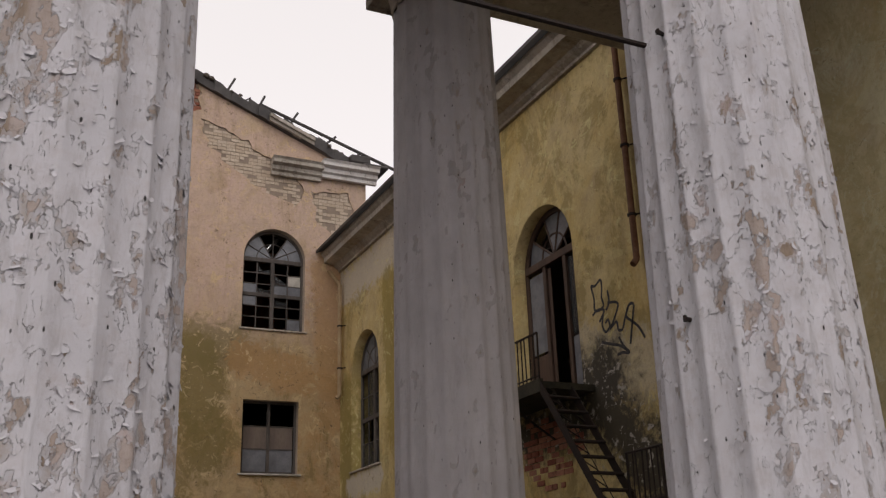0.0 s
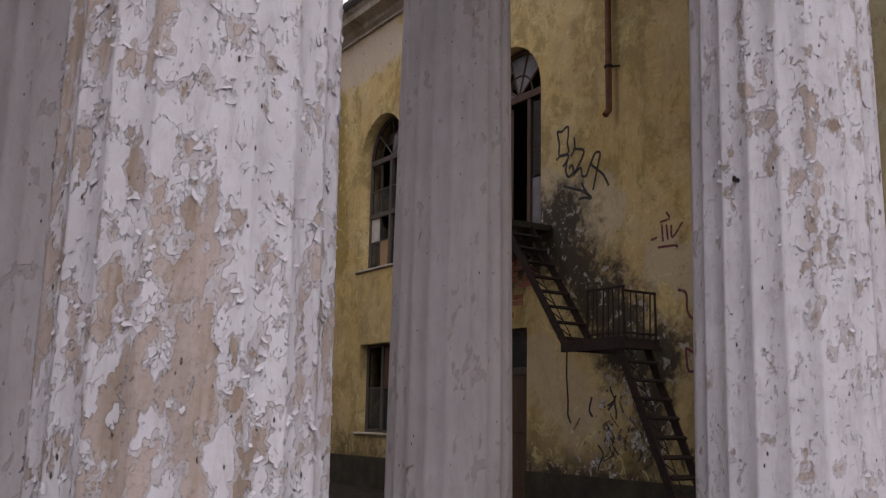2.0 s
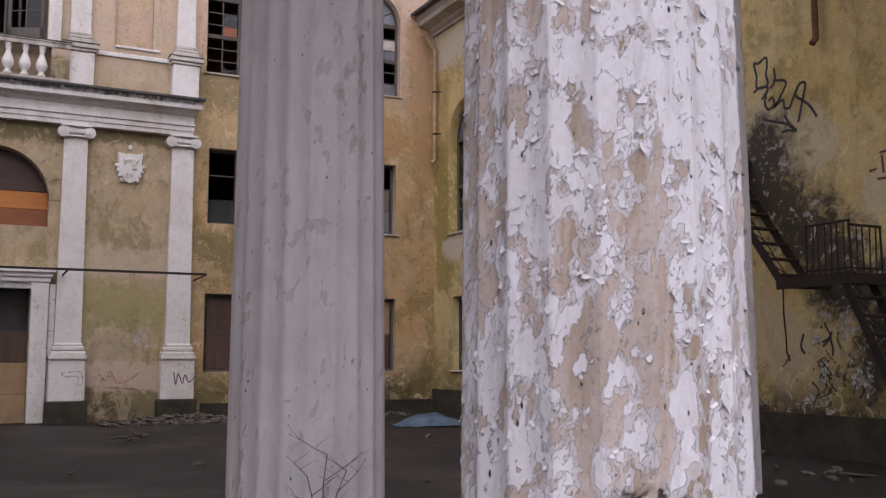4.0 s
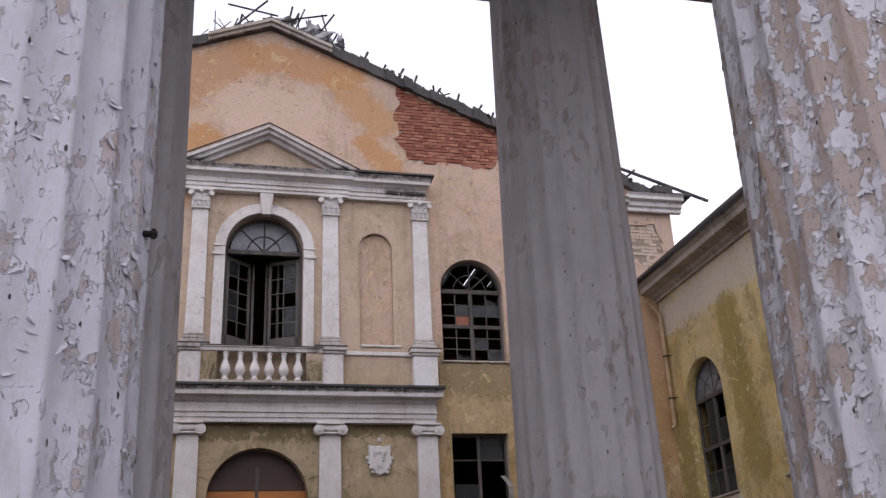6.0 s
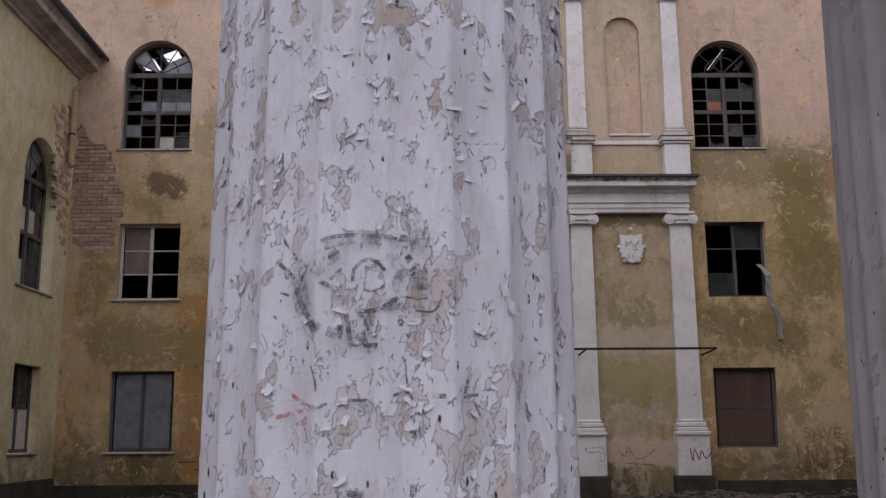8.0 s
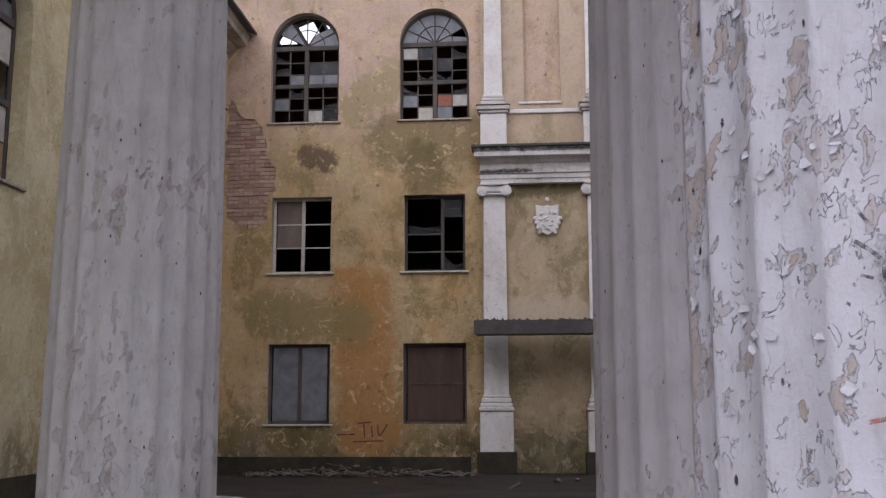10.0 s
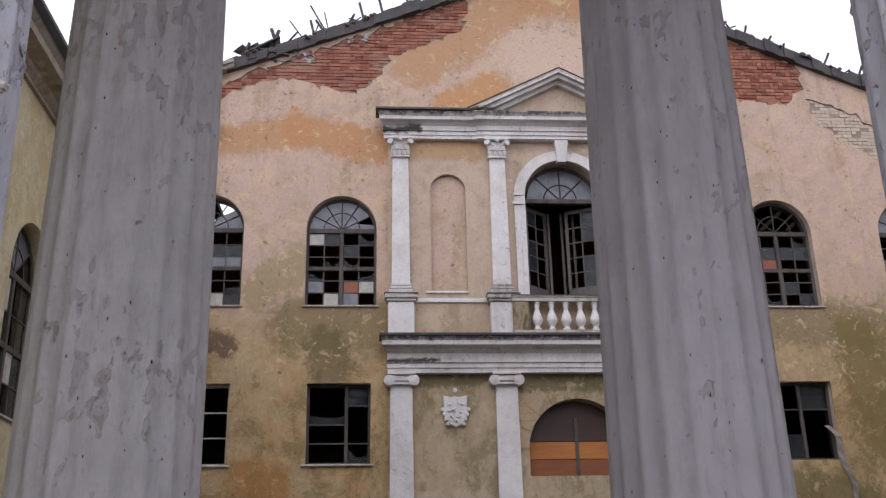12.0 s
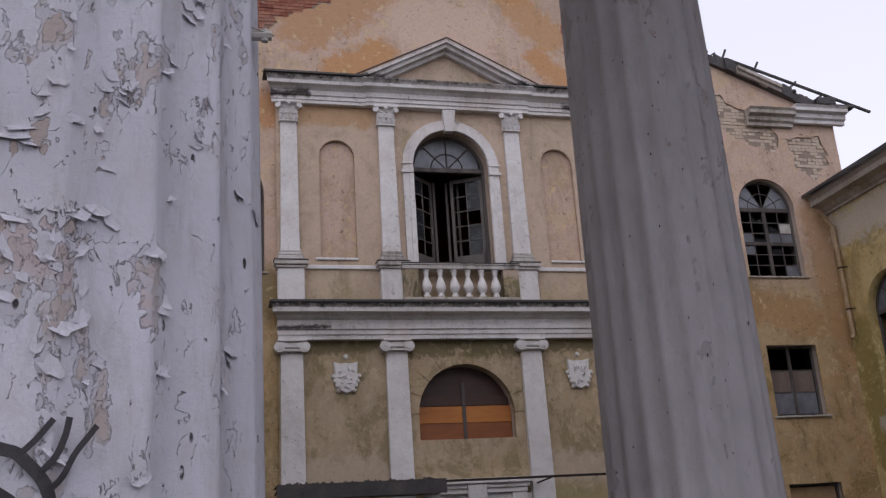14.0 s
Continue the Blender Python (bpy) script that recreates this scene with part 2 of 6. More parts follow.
def brick_random(name, a, b2):
    m, n, l, b = mat_base(name, 0.9)
    g = n.new("ShaderNodeNewGeometry")
    v = coords(n, l)
    each = math_node(n, l, "FRACT", math_node(n, l, "ADD", g.outputs["Random Per Island"], n.new("ShaderNodeObjectInfo").outputs["Random"]))
    c = mix(n, l, each, a, b2)
    f = noise_tex(n, l, v, 22, 5, 0.7)
    c = mix(n, l, ramp(n, l, f, 0.45, 0.7, 0, 0.6), c, tuple(q * 0.5 for q in a))
    c = mix(n, l, ramp(n, l, noise_tex(n, l, v, 1.2), 0.52, 0.7, 0, 0.5), c, (0.36, 0.28, 0.22))
    l.new(c, b.inputs["Base Color"])
    bump(n, l, b, f, 0.5, 0.01)
    return m


def ground_mat():
    m, n, l, b = mat_base("wet_earth", 0.75)
    v = coords(n, l)
    big, mid, fine = noise_tex(n, l, v, 0.25, 5), noise_tex(n, l, v, 2.0, 6, 0.7), noise_tex(n, l, v, 26, 6, 0.75)
    c = mix(n, l, ramp(n, l, mid, 0.4, 0.65), (0.0085, 0.006, 0.005), (0.018, 0.012, 0.010))
    c = mix(n, l, ramp(n, l, big, 0.50, 0.62, 0, 0.6), c, (0.027, 0.019, 0.0155))
    c = mix(n, l, ramp(n, l, fine, 0.60, 0.75, 0, 0.6), c, (0.060, 0.046, 0.038))
    l.new(c, b.inputs["Base Color"])
    l.new(ramp(n, l, big, 0.40, 0.55, 0.55, 0.9), b.inputs["Roughness"])
    hgt = math_node(n, l, "ADD", math_node(n, l, "MULTIPLY", mid, 2.0), fine)
    bump(n, l, b, hgt, 0.5, 0.02)
    return m


def glass_mat():
    m, n, l, b = mat_base("dusty_glass", 0.12)
    v = coords(n, l)
    b.inputs["Base Color"].default_value = (0.05, 0.055, 0.06, 1)
    l.new(ramp(n, l, noise_tex(n, l, v, 5, 5), 0.35, 0.7, 0.08, 0.5), b.inputs["Roughness"])
    t = n.new("ShaderNodeBsdfTransparent")
    x = n.new("ShaderNodeMixShader")
    l.new(ramp(n, l, noise_tex(n, l, v, 2.2, 4), 0.35, 0.7, 0.25, 0.6), x.inputs[0])
    l.new(t.outputs[0], x.inputs[1])
    l.new(b.outputs[0], x.inputs[2])
    l.new(x.outputs[0], n["Material Output"].inputs[0])
    bump(n, l, b, noise_tex(n, l, v, 1.5, 2), 0.15, 0.02)
    return m


M_FACADE = stucco("peach_stucco", (0.42, 0.28, 0.13), (0.50, 0.37, 0.21), (0.20, 0.14, 0.08), (0.205, 0.155, 0.055), (0.47, 0.24, 0.085), (7.2, 9.0, (0.58, 0.42, 0.375)), 0.40, wear=0.75, blots=(
    (-10.6, 12.4, -8.4, 12.8, 0.42, (0.47, 0.25, 0.115), 0.8), (-8.4, 12.9, -6.5, 12.4, 0.48, (0.48, 0.245, 0.105), 0.85), (-5.4, 14.9, -2.6, 16.7, 0.72, (0.47, 0.265, 0.13), 0.8), (-2.2, 16.9, 0.4, 16.5, 0.52, (0.48, 0.26, 0.125), 0.85), (-4.6, 13.6, -3.4, 14.2, 0.45, (0.50, 0.25, 0.09), 0.8), (0.2, 16.2, 1.3, 15.0, 0.5, (0.50, 0.27, 0.11), 0.7), (0.9, 14.3, 1.6, 13.7, 0.35, (0.50, 0.25, 0.09), 0.75),
    (-2.3, 15.2, -1.0, 15.0, 0.9, (0.62, 0.46, 0.36), 0.8), (-8.3, 7.75, -6.5, 7.7, 0.70, (0.17, 0.135, 0.055), 0.6), (-7.6, 7.2, -7.4, 6.7, 0.5, (0.13, 0.10, 0.04), 0.65), (-10.3, 7.35, -9.9, 7.2, 0.28, (0.10, 0.06, 0.04), 0.8),
    (2.9, 7.9, 6.0, 7.7, 0.6, (0.17, 0.135, 0.055), 0.6), (5.2, 7.4, 5.5, 5.0, 0.6, (0.20, 0.15, 0.05), 0.75), (6.4, 7.4, 7.8, 7.0, 0.5, (0.43, 0.24, 0.10), 0.6), (-9.0, 3.9, -8.8, 0.9, 0.75, (0.40, 0.19, 0.055), 0.75),
    (-11.4, 3.6, -9.2, 3.3, 0.5, (0.24, 0.19, 0.08), 0.7), (3.2, 3.9, 4.8, 3.6, 0.45, (0.18, 0.14, 0.055), 0.75), (-8.2, 9.3, -9.2, 8.6, 0.5, (0.34, 0.27, 0.14), 0.7), (8.6, 10.0, 8.9, 6.0, 0.5, (0.46, 0.27, 0.12), 0.6)))
# First three blots: darker strips just below the lower entablature.
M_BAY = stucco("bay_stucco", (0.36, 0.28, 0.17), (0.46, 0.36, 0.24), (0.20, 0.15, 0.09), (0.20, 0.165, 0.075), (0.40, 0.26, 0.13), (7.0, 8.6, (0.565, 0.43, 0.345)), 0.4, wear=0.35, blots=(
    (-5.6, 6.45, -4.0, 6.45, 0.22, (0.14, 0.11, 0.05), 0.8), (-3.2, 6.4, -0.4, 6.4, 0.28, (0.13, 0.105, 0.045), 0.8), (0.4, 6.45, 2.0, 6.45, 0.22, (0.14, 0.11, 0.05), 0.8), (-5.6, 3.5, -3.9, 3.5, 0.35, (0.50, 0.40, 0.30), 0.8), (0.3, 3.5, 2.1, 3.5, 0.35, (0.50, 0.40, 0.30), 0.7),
    (0.5, 2.6, 1.9, 2.4, 0.5, (0.30, 0.26, 0.10), 0.6), (0.5, 0.9, 2.0, 0.9, 0.3, (0.55, 0.42, 0.34), 0.7), (-5.6, 12.3, -4.0, 12.3, 0.3, (0.44, 0.26, 0.12), 0.7)))
SOOT_STAIR = ((-12.9, 4.45, -12.0, 4.5, 0.7), (-12.3, 4.2, -10.7, 2.6, 0.72), (-10.9, 2.3, -9.9, 2.3, 0.5), (-13.0, 0.1, -10.2, 0.1, 0.6), (-10.2, 1.2, -9.9, 2.2, 0.4), (-14.6, 4.0, -12.9, 4.0, 0.5))
M_WING = stucco("ochre_stucco", (0.58, 0.48, 0.26), (0.64, 0.56, 0.38), (0.36, 0.29, 0.16), (0.44, 0.37, 0.20), (0.46, 0.33, 0.14), (14.0, 16.0, (0.4, 0.32, 0.14)), 0.6)
M_WINGSOOT = stucco("sooty_ochre_stucco", (0.50, 0.36, 0.125), (0.58, 0.46, 0.23), (0.27, 0.19, 0.08), (0.27, 0.205, 0.075), (0.46, 0.30, 0.10), (14.0, 16.0, (0.4, 0.32, 0.14)), 0.6, SOOT_STAIR, blots=(
    (-23.7, 9.5, -18.0, 9.5, 0.55, (0.56, 0.50, 0.42), 0.8), (-23.6, 6.5, -23.4, 3.5, 0.5, (0.26, 0.20, 0.055), 0.8), (-20.6, 8.6, -20.2, 5.0, 0.5, (0.27, 0.20, 0.05), 0.75), (-9.9, 3.6, -9.2, 3.3, 0.4, (0.50, 0.43, 0.30), 0.75), (-23.2, 4.15, -21.4, 4.15, 0.3, (0.55, 0.50, 0.43), 0.8),
    (-12.7, 2.2, -11.7, 1.4, 0.55, (0.48, 0.40, 0.28), 0.6), (-12.6, 5.0, -11.2, 4.5, 0.5, (0.52, 0.46, 0.36), 0.55)))
M_TRIM = stucco("white_trim", (0.68, 0.63, 0.60), (0.76, 0.73, 0.71), (0.22, 0.18, 0.15), (0.26, 0.22, 0.17), (0.58, 0.50, 0.45), None, 0.20, wear=0.30)
LEDGES = ((XC - 4.7, 7.32, XC + 4.7, 7.32, 0.10), (XC - 4.7, 13.20, XC + 4.6, 13.20, 0.13), (XC - 2.5, 13.2, XC, 14.46, 0.075), (XC, 14.46, XC + 2.5, 13.2, 0.075), (XC - 4.5, 6.80, XC - 3.2, 6.82, 0.06), (XC + 3.2, 12.75, XC + 4.5, 12.75, 0.12), (XC - 4.6, 12.72, XC - 3.6, 12.78, 0.10))
M_LEDGE = stucco("sooty_white_trim", (0.66, 0.61, 0.58), (0.75, 0.72, 0.70), (0.22, 0.18, 0.15), (0.26, 0.22, 0.17), (0.56, 0.47, 0.42), None, 0.30, LEDGES, wear=0.35)
M_CORNICE = stucco("grey_cornice", (0.34, 0.29, 0.24), (0.50, 0.46, 0.41), (0.14, 0.115, 0.09), (0.13, 0.105, 0.075), (0.34, 0.25, 0.16), None, 0.7)
M_GRIME = stucco("sooty_trim", (0.40, 0.36, 0.33), (0.58, 0.54, 0.51), (0.10, 0.085, 0.075), (0.12, 0.10, 0.08), (0.36, 0.30, 0.25), None, 0.75, wear=0.35)
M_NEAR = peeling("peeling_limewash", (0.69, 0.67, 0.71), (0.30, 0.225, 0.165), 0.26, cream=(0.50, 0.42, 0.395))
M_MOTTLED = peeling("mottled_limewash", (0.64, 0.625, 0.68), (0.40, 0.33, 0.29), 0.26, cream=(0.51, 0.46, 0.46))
# Back row: the near limewash, with the colonnade's shade put into its grey.
M_BACK = peeling("shaded_weathered_limewash", (0.56, 0.525, 0.54), (0.34, 0.30, 0.275), 0.12, 0.25)
# The same for the westmost back column, coloured brighter.
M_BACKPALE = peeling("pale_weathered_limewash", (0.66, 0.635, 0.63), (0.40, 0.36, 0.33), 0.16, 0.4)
M_BRICK = brick_random("old_brick", (0.21, 0.06, 0.038), (0.42, 0.19, 0.12))
M_BRICKDUSTY = brick_random("dusty_brick", (0.32, 0.19, 0.14), (0.50, 0.37, 0.29))
M_BRICKPALE = brick_random("whitewashed_brick", (0.50, 0.39, 0.29), (0.60, 0.50, 0.40))
M_MORTAR = simple("mortar", (0.34, 0.27, 0.21), (0.26, 0.20, 0.16), 3, 0.95)
M_ROOMWALL = simple("darkened_room_wall", (0.10, 0.075, 0.06), (0.065, 0.05, 0.04), 1.2, 0.95)
M_WOOD = simple("grey_frame_wood", (0.055, 0.046, 0.042), (0.11, 0.092, 0.082), 4, 0.8, stretch=(1, 1, 0.2))
M_OLDWHITE = simple("worn_white_paint", (0.55, 0.52, 0.47), (0.38, 0.35, 0.31), 5, 0.75)
M_DARKWOOD = simple("dark_brown_wood", (0.055, 0.030, 0.020), (0.095, 0.052, 0.034), 3, 0.7, stretch=(1, 1, 0.15))
M_ORANGE = simple("varnished_boards", (0.46, 0.17, 0.028), (0.34, 0.11, 0.02), 3, 0.5, stretch=(0.15, 1, 1))
M_CURTAIN = simple("dusty_cloth", (0.20, 0.155, 0.13), (0.13, 0.10, 0.085), 3, 0.9, stretch=(1, 1, 0.3))
M_RUSSET = simple("russet_boards", (0.27, 0.085, 0.018), (0.19, 0.058, 0.015), 3, 0.5, stretch=(0.15, 1, 1))
# Red-brown boards with the shade of the deep recess mixed into the colour.
M_SHADEBOARD = simple("shaded_red_boards", (0.055, 0.020, 0.010), (0.035, 0.014, 0.008), 3, 0.5, stretch=(0.15, 1, 1))
M_PLY = simple("raw_plywood", (0.36, 0.24, 0.13), (0.28, 0.18, 0.10), 3, 0.8)
M_IRON = simple("rusty_iron", (0.016, 0.011, 0.010), (0.036, 0.020, 0.014), 12, 0.75, 0.3)
M_PIPE = simple("rust_pipe", (0.13, 0.055, 0.028), (0.20, 0.10, 0.055), 8, 0.75, 0.2)
M_PIPETAN = simple("tan_pipe", (0.36, 0.24, 0.13), (0.44, 0.33, 0.20), 5, 0.7)
M_ROOF = simple("dark_roofing", (0.045, 0.040, 0.040), (0.09, 0.08, 0.075), 2, 0.7)
M_RAG = simple("torn_sheeting", (0.50, 0.50, 0.52), (0.30, 0.29, 0.29), 4, 0.6)


def worn_paint(name, a, b2, lo, hi, scale=28):
    """Spray paint that has worn through in places."""
    m = simple(name, a, b2, 14, 0.75)
    n, l = m.node_tree.nodes, m.node_tree.links
    v = coords(n, l)
    l.new(ramp(n, l, noise_tex(n, l, v, scale, 6, 0.75), lo, hi), n["Principled BSDF"].inputs["Alpha"])
    return m


M_BLACKPAINT = worn_paint("spray_black", (0.018, 0.016, 0.018), (0.05, 0.045, 0.048), 0.27, 0.41)
M_GREYPAINT = worn_paint("faded_spray", (0.022, 0.020, 0.024), (0.075, 0.07, 0.075), 0.38, 0.60)
M_SMUDGE = worn_paint("rubbed_charcoal", (0.06, 0.056, 0.06), (0.12, 0.112, 0.115), 0.46, 0.72, 20)
M_REDPAINT = worn_paint("spray_red", (0.40, 0.07, 0.05), (0.34, 0.12, 0.09), 0.42, 0.62)
M_PURPLE = worn_paint("spray_maroon", (0.10, 0.02, 0.035), (0.16, 0.04, 0.06), 0.33, 0.46)
M_WHITEPAINT = worn_paint("spray_white", (0.60, 0.58, 0.56), (0.48, 0.46, 0.45), 0.42, 0.60, 12)
M_YELLOWPAINT = simple("spray_yellow", (0.75, 0.52, 0.02), (0.68, 0.45, 0.02), 5, 0.6)
M_TARP = simple("blue_tarpaulin", (0.045, 0.085, 0.14), (0.10, 0.15, 0.21), 5, 0.5, dist=0.02)
M_SNOW = simple("old_snow", (0.40, 0.40, 0.42), (0.14, 0.13, 0.125), 9, 0.7, dist=0.02)
M_RUBBLE = simple("rubble", (0.055, 0.045, 0.040), (0.15, 0.125, 0.105), 8, 0.9)
M_TWIG = simple("dry_twig", (0.16, 0.12, 0.09), (0.10, 0.075, 0.06), 20, 0.85)
M_SOOT = simple("sooty_plinth", (0.022, 0.020, 0.014), (0.055, 0.046, 0.028), 2.5, 0.95, dist=0.02)
# Milky glass whose grey-blue also carries the sky's reflection.
M_MILKY = simple("milky_sky_glass", (0.20, 0.205, 0.23), (0.12, 0.125, 0.14), 2.5, 0.25, dist=0.01)
M_GROUND = ground_mat()
M_GLASS = glass_mat()
M_CEIL = simple("shading_soffit_plaster", (0.30, 0.27, 0.25), (0.40, 0.37, 0.34), 1.5, 0.9)

# ---------------------------------------------------------------- mesh helpers
def box(bm, x0, x1, y0, y1, z0, z1, bevel=0.0):
    r = bmesh.ops.create_cube(bm, size=1.0, matrix=Matrix.LocRotScale(((x0 + x1) / 2, (y0 + y1) / 2, (z0 + z1) / 2), None, (x1 - x0, y1 - y0, z1 - z0)))
    if bevel:
        ed = list({e for v in r["verts"] for e in v.link_edges})
        bmesh.ops.bevel(bm, geom=ed, offset=bevel, segments=1, affect="EDGES")
    return bm


def boxes(*dims, bevel=0.0):
    bm = bmesh.new()
    for d in dims:
        box(bm, *d, bevel=bevel)
    return bm


def rod(bm, a, b, r=0.02, sides=6):
    a, b = Vector(a), Vector(b)
    m = Matrix.Translation((a + b) / 2) @ (b - a).to_track_quat("Z", "Y").to_matrix().to_4x4()
    bmesh.ops.create_cone(bm, cap_ends=True, segments=sides, radius1=r, radius2=r, depth=(b - a).length, matrix=m)
    return bm


def mesh_of(name, bm, material, smooth=False):
    me = bpy.data.meshes.new(name)
    bm.to_mesh(me)
    bm.free()
    me.materials.append(material)
    if smooth:
        me.shade_smooth()
    return me


def part(name, bm, material, parent, label="", m=None, smooth=False):
    me = bm if isinstance(bm, bpy.types.Mesh) else mesh_of(name, bm, material, smooth)
    ob = new(name, me)
    ob.parent = parent
    if m is not None:
        ob.matrix_local = m
    return tagged(ob, label)


def thing(name, m, label="", category="", group="", kind=""):
    ob = new(name)
    ob.matrix_world = m
    ob.empty_display_size = 0.2
    return tagged(ob, label, category, group, kind)


def solid(name, bm, material, label, category, m=None, group="", kind="", smooth=False):
    ob = new(name, mesh_of(name, bm, material, smooth))
    if m is not None:
        ob.matrix_world = m
    return tagged(ob, label, category, group, kind)


def plate(outline, holes, y0, y1):
    """A flat wall with holes, in u (x) and v (z), between the depths y0 and y1 (y)."""
    cu = bpy.data.curves.new("plate", "CURVE")
    cu.dimensions, cu.fill_mode, cu.extrude = "2D", "BOTH", (y1 - y0) / 2
    for pts in (outline, *holes):
        sp = cu.splines.new("POLY")
        sp.points.add(len(pts) - 1)
        for q, (u, v) in zip(sp.points, pts):
            q.co = (u, v, 0, 1)
        sp.use_cyclic_u = True
    tmp = bpy.data.objects.new("plate", cu)
    scene.collection.objects.link(tmp)
    dg = bpy.context.evaluated_depsgraph_get()
    me = bpy.data.meshes.new_from_object(tmp.evaluated_get(dg))
    bm = bmesh.new()
    bm.from_mesh(me)
    bpy.data.objects.remove(tmp)
    bpy.data.curves.remove(cu)
    bpy.data.meshes.remove(me)
    for v in bm.verts:
        v.co = Vector((v.co.x, (y0 + y1) / 2 - v.co.z, v.co.y))
    bmesh.ops.remove_doubles(bm, verts=bm.verts, dist=1e-5)
    bmesh.ops.recalc_face_normals(bm, faces=bm.faces)
    return bm


def arch_pts(u0, u1, v0, vtop, seg=18, flat=1.0):
    """A round-headed opening: counter-clockwise from the lower left."""
    c, r = (u0 + u1) / 2, (u1 - u0) / 2
    spring = vtop - r * flat
    head = [(c + r * math.cos(a), spring + r * flat * math.sin(a)) for a in (math.pi * k / seg for k in range(seg + 1))]
    return [(u0, v0), (u1, v0)] + head


def rect_pts(u0, u1, v0, v1):
    return [(u0, v0), (u1, v0), (u1, v1), (u0, v1)]


def sweep_profile(bm, prof, x0, x1, mitre=0.0):
    """Extrude a profile of (depth, height) points along x; its ends spread by mitre times the projection."""
    a = [bm.verts.new((x0 + mitre * d, d, h)) for d, h in prof]
    b = [bm.verts.new((x1 - mitre * d, d, h)) for d, h in prof]
    k = len(prof)
    for i in range(k):
        bm.faces.new((a[i], a[(i + 1) % k], b[(i + 1) % k], b[i]))
    bm.faces.new(a)
    bm.faces.new(list(reversed(b)))
    bmesh.ops.recalc_face_normals(bm, faces=bm.faces)
    return bm


def ribbon(bm, pts, width, place):
    """A painted stroke: a thin strip through pts (2D), each laid into space by place(u, v, lift)."""
    prev = None
    for i, (u, v) in enumerate(pts):
        q = pts[min(i + 1, len(pts) - 1)]
        p = pts[max(i - 1, 0)]
        d = Vector((q[0] - p[0], q[1] - p[1]))
        d = d.normalized() if d.length else Vector((1, 0))
        nx, ny = -d.y * width / 2, d.x * width / 2
        row = [bm.verts.new(place(u + nx, v + ny, 0.004)), bm.verts.new(place(u - nx, v - ny, 0.004))]
        if prev:
            bm.faces.new((prev[0], prev[1], row[1], row[0]))
        prev = row


def smooth_line(pts, steps=5):
    """Points of a smooth line through the given ones."""
    out, n = [], len(pts)
    for i in range(n - 1):
        p0, p1, p2, p3 = pts[max(i - 1, 0)], pts[i], pts[i + 1], pts[min(i + 2, n - 1)]
        for s in range(steps):
            t = s / steps
            out.append(tuple(0.5 * (2 * p1[k] + (p2[k] - p0[k]) * t + (2 * p0[k] - 5 * p1[k] + 4 * p2[k] - p3[k]) * t * t + (3 * p1[k] - p0[k] - 3 * p2[k] + p3[k]) * t ** 3) for k in (0, 1)))
    out.append(pts[-1])
    return out


# ---------------------------------------------------------------- the plan
YF = 24.0                      # face of the main front
XR, XL = 8.99, -12.42          # faces of the two wings
AT_FRONT = pose(0, YF, 0)
AT_RIGHT = pose(XR, 0, 0, 0, 0, -90)   # u = -y
AT_LEFT = pose(XL, 0, 0, 0, 0, 90)     # u = y

# windows of the main front: centres of the two pairs on each side
SIDE_U = (-10.47, -7.27, 3.66, 7.13)
UP_W, UP_Z0, UP_Z1 = 1.70, 8.23, 11.05
MID_W, MID_Z0, MID_Z1 = 1.46, 4.52, 6.36
LOW_W, LOW_Z0, LOW_Z1 = 1.48, 0.98, 2.83
WING_Y = (22.22, 18.25)
DOOR_Y = 13.66                 # axis of the balcony door in the wings
BAY = (-6.14, 2.58)

GROUND = -0.11                 # the court lies a little lower than the walk

# gable line
def gable(x):
    return 18.02 - (0.418 if x > XC else 0.395) * abs(x - XC)


# ---------------------------------------------------------------- ground
bm = bmesh.new()
bmesh.ops.create_grid(bm, x_segments=90, y_segments=90, size=45)
for v in bm.verts:
    v.co += Vector((0, 10, 0))
    v.co.z = 0.03 * noise.noise(v.co * 0.35) - 0.005 + GROUND * max(0.0, min(1.0, (v.co.y - 5.2) / 2.6))
far = [bm.verts.new(c) for c in ((-900, -900, -0.2), (900, -900, -0.2), (900, 900, -0.2), (-900, 900, -0.2))]
corner = [min((v for v in bm.verts if v not in far), key=lambda v, c=c: (v.co.xy - Vector(c)).length) for c in ((-45, -35), (45, -35), (45, 55), (-45, 55))]
for i in range(4):
    bm.faces.new((corner[i], far[i], far[(i + 1) % 4], corner[(i + 1) % 4]))
solid("ground", bm, M_GROUND, "dark wet trodden earth of the courtyard", "ground", kind="structure", smooth=True)

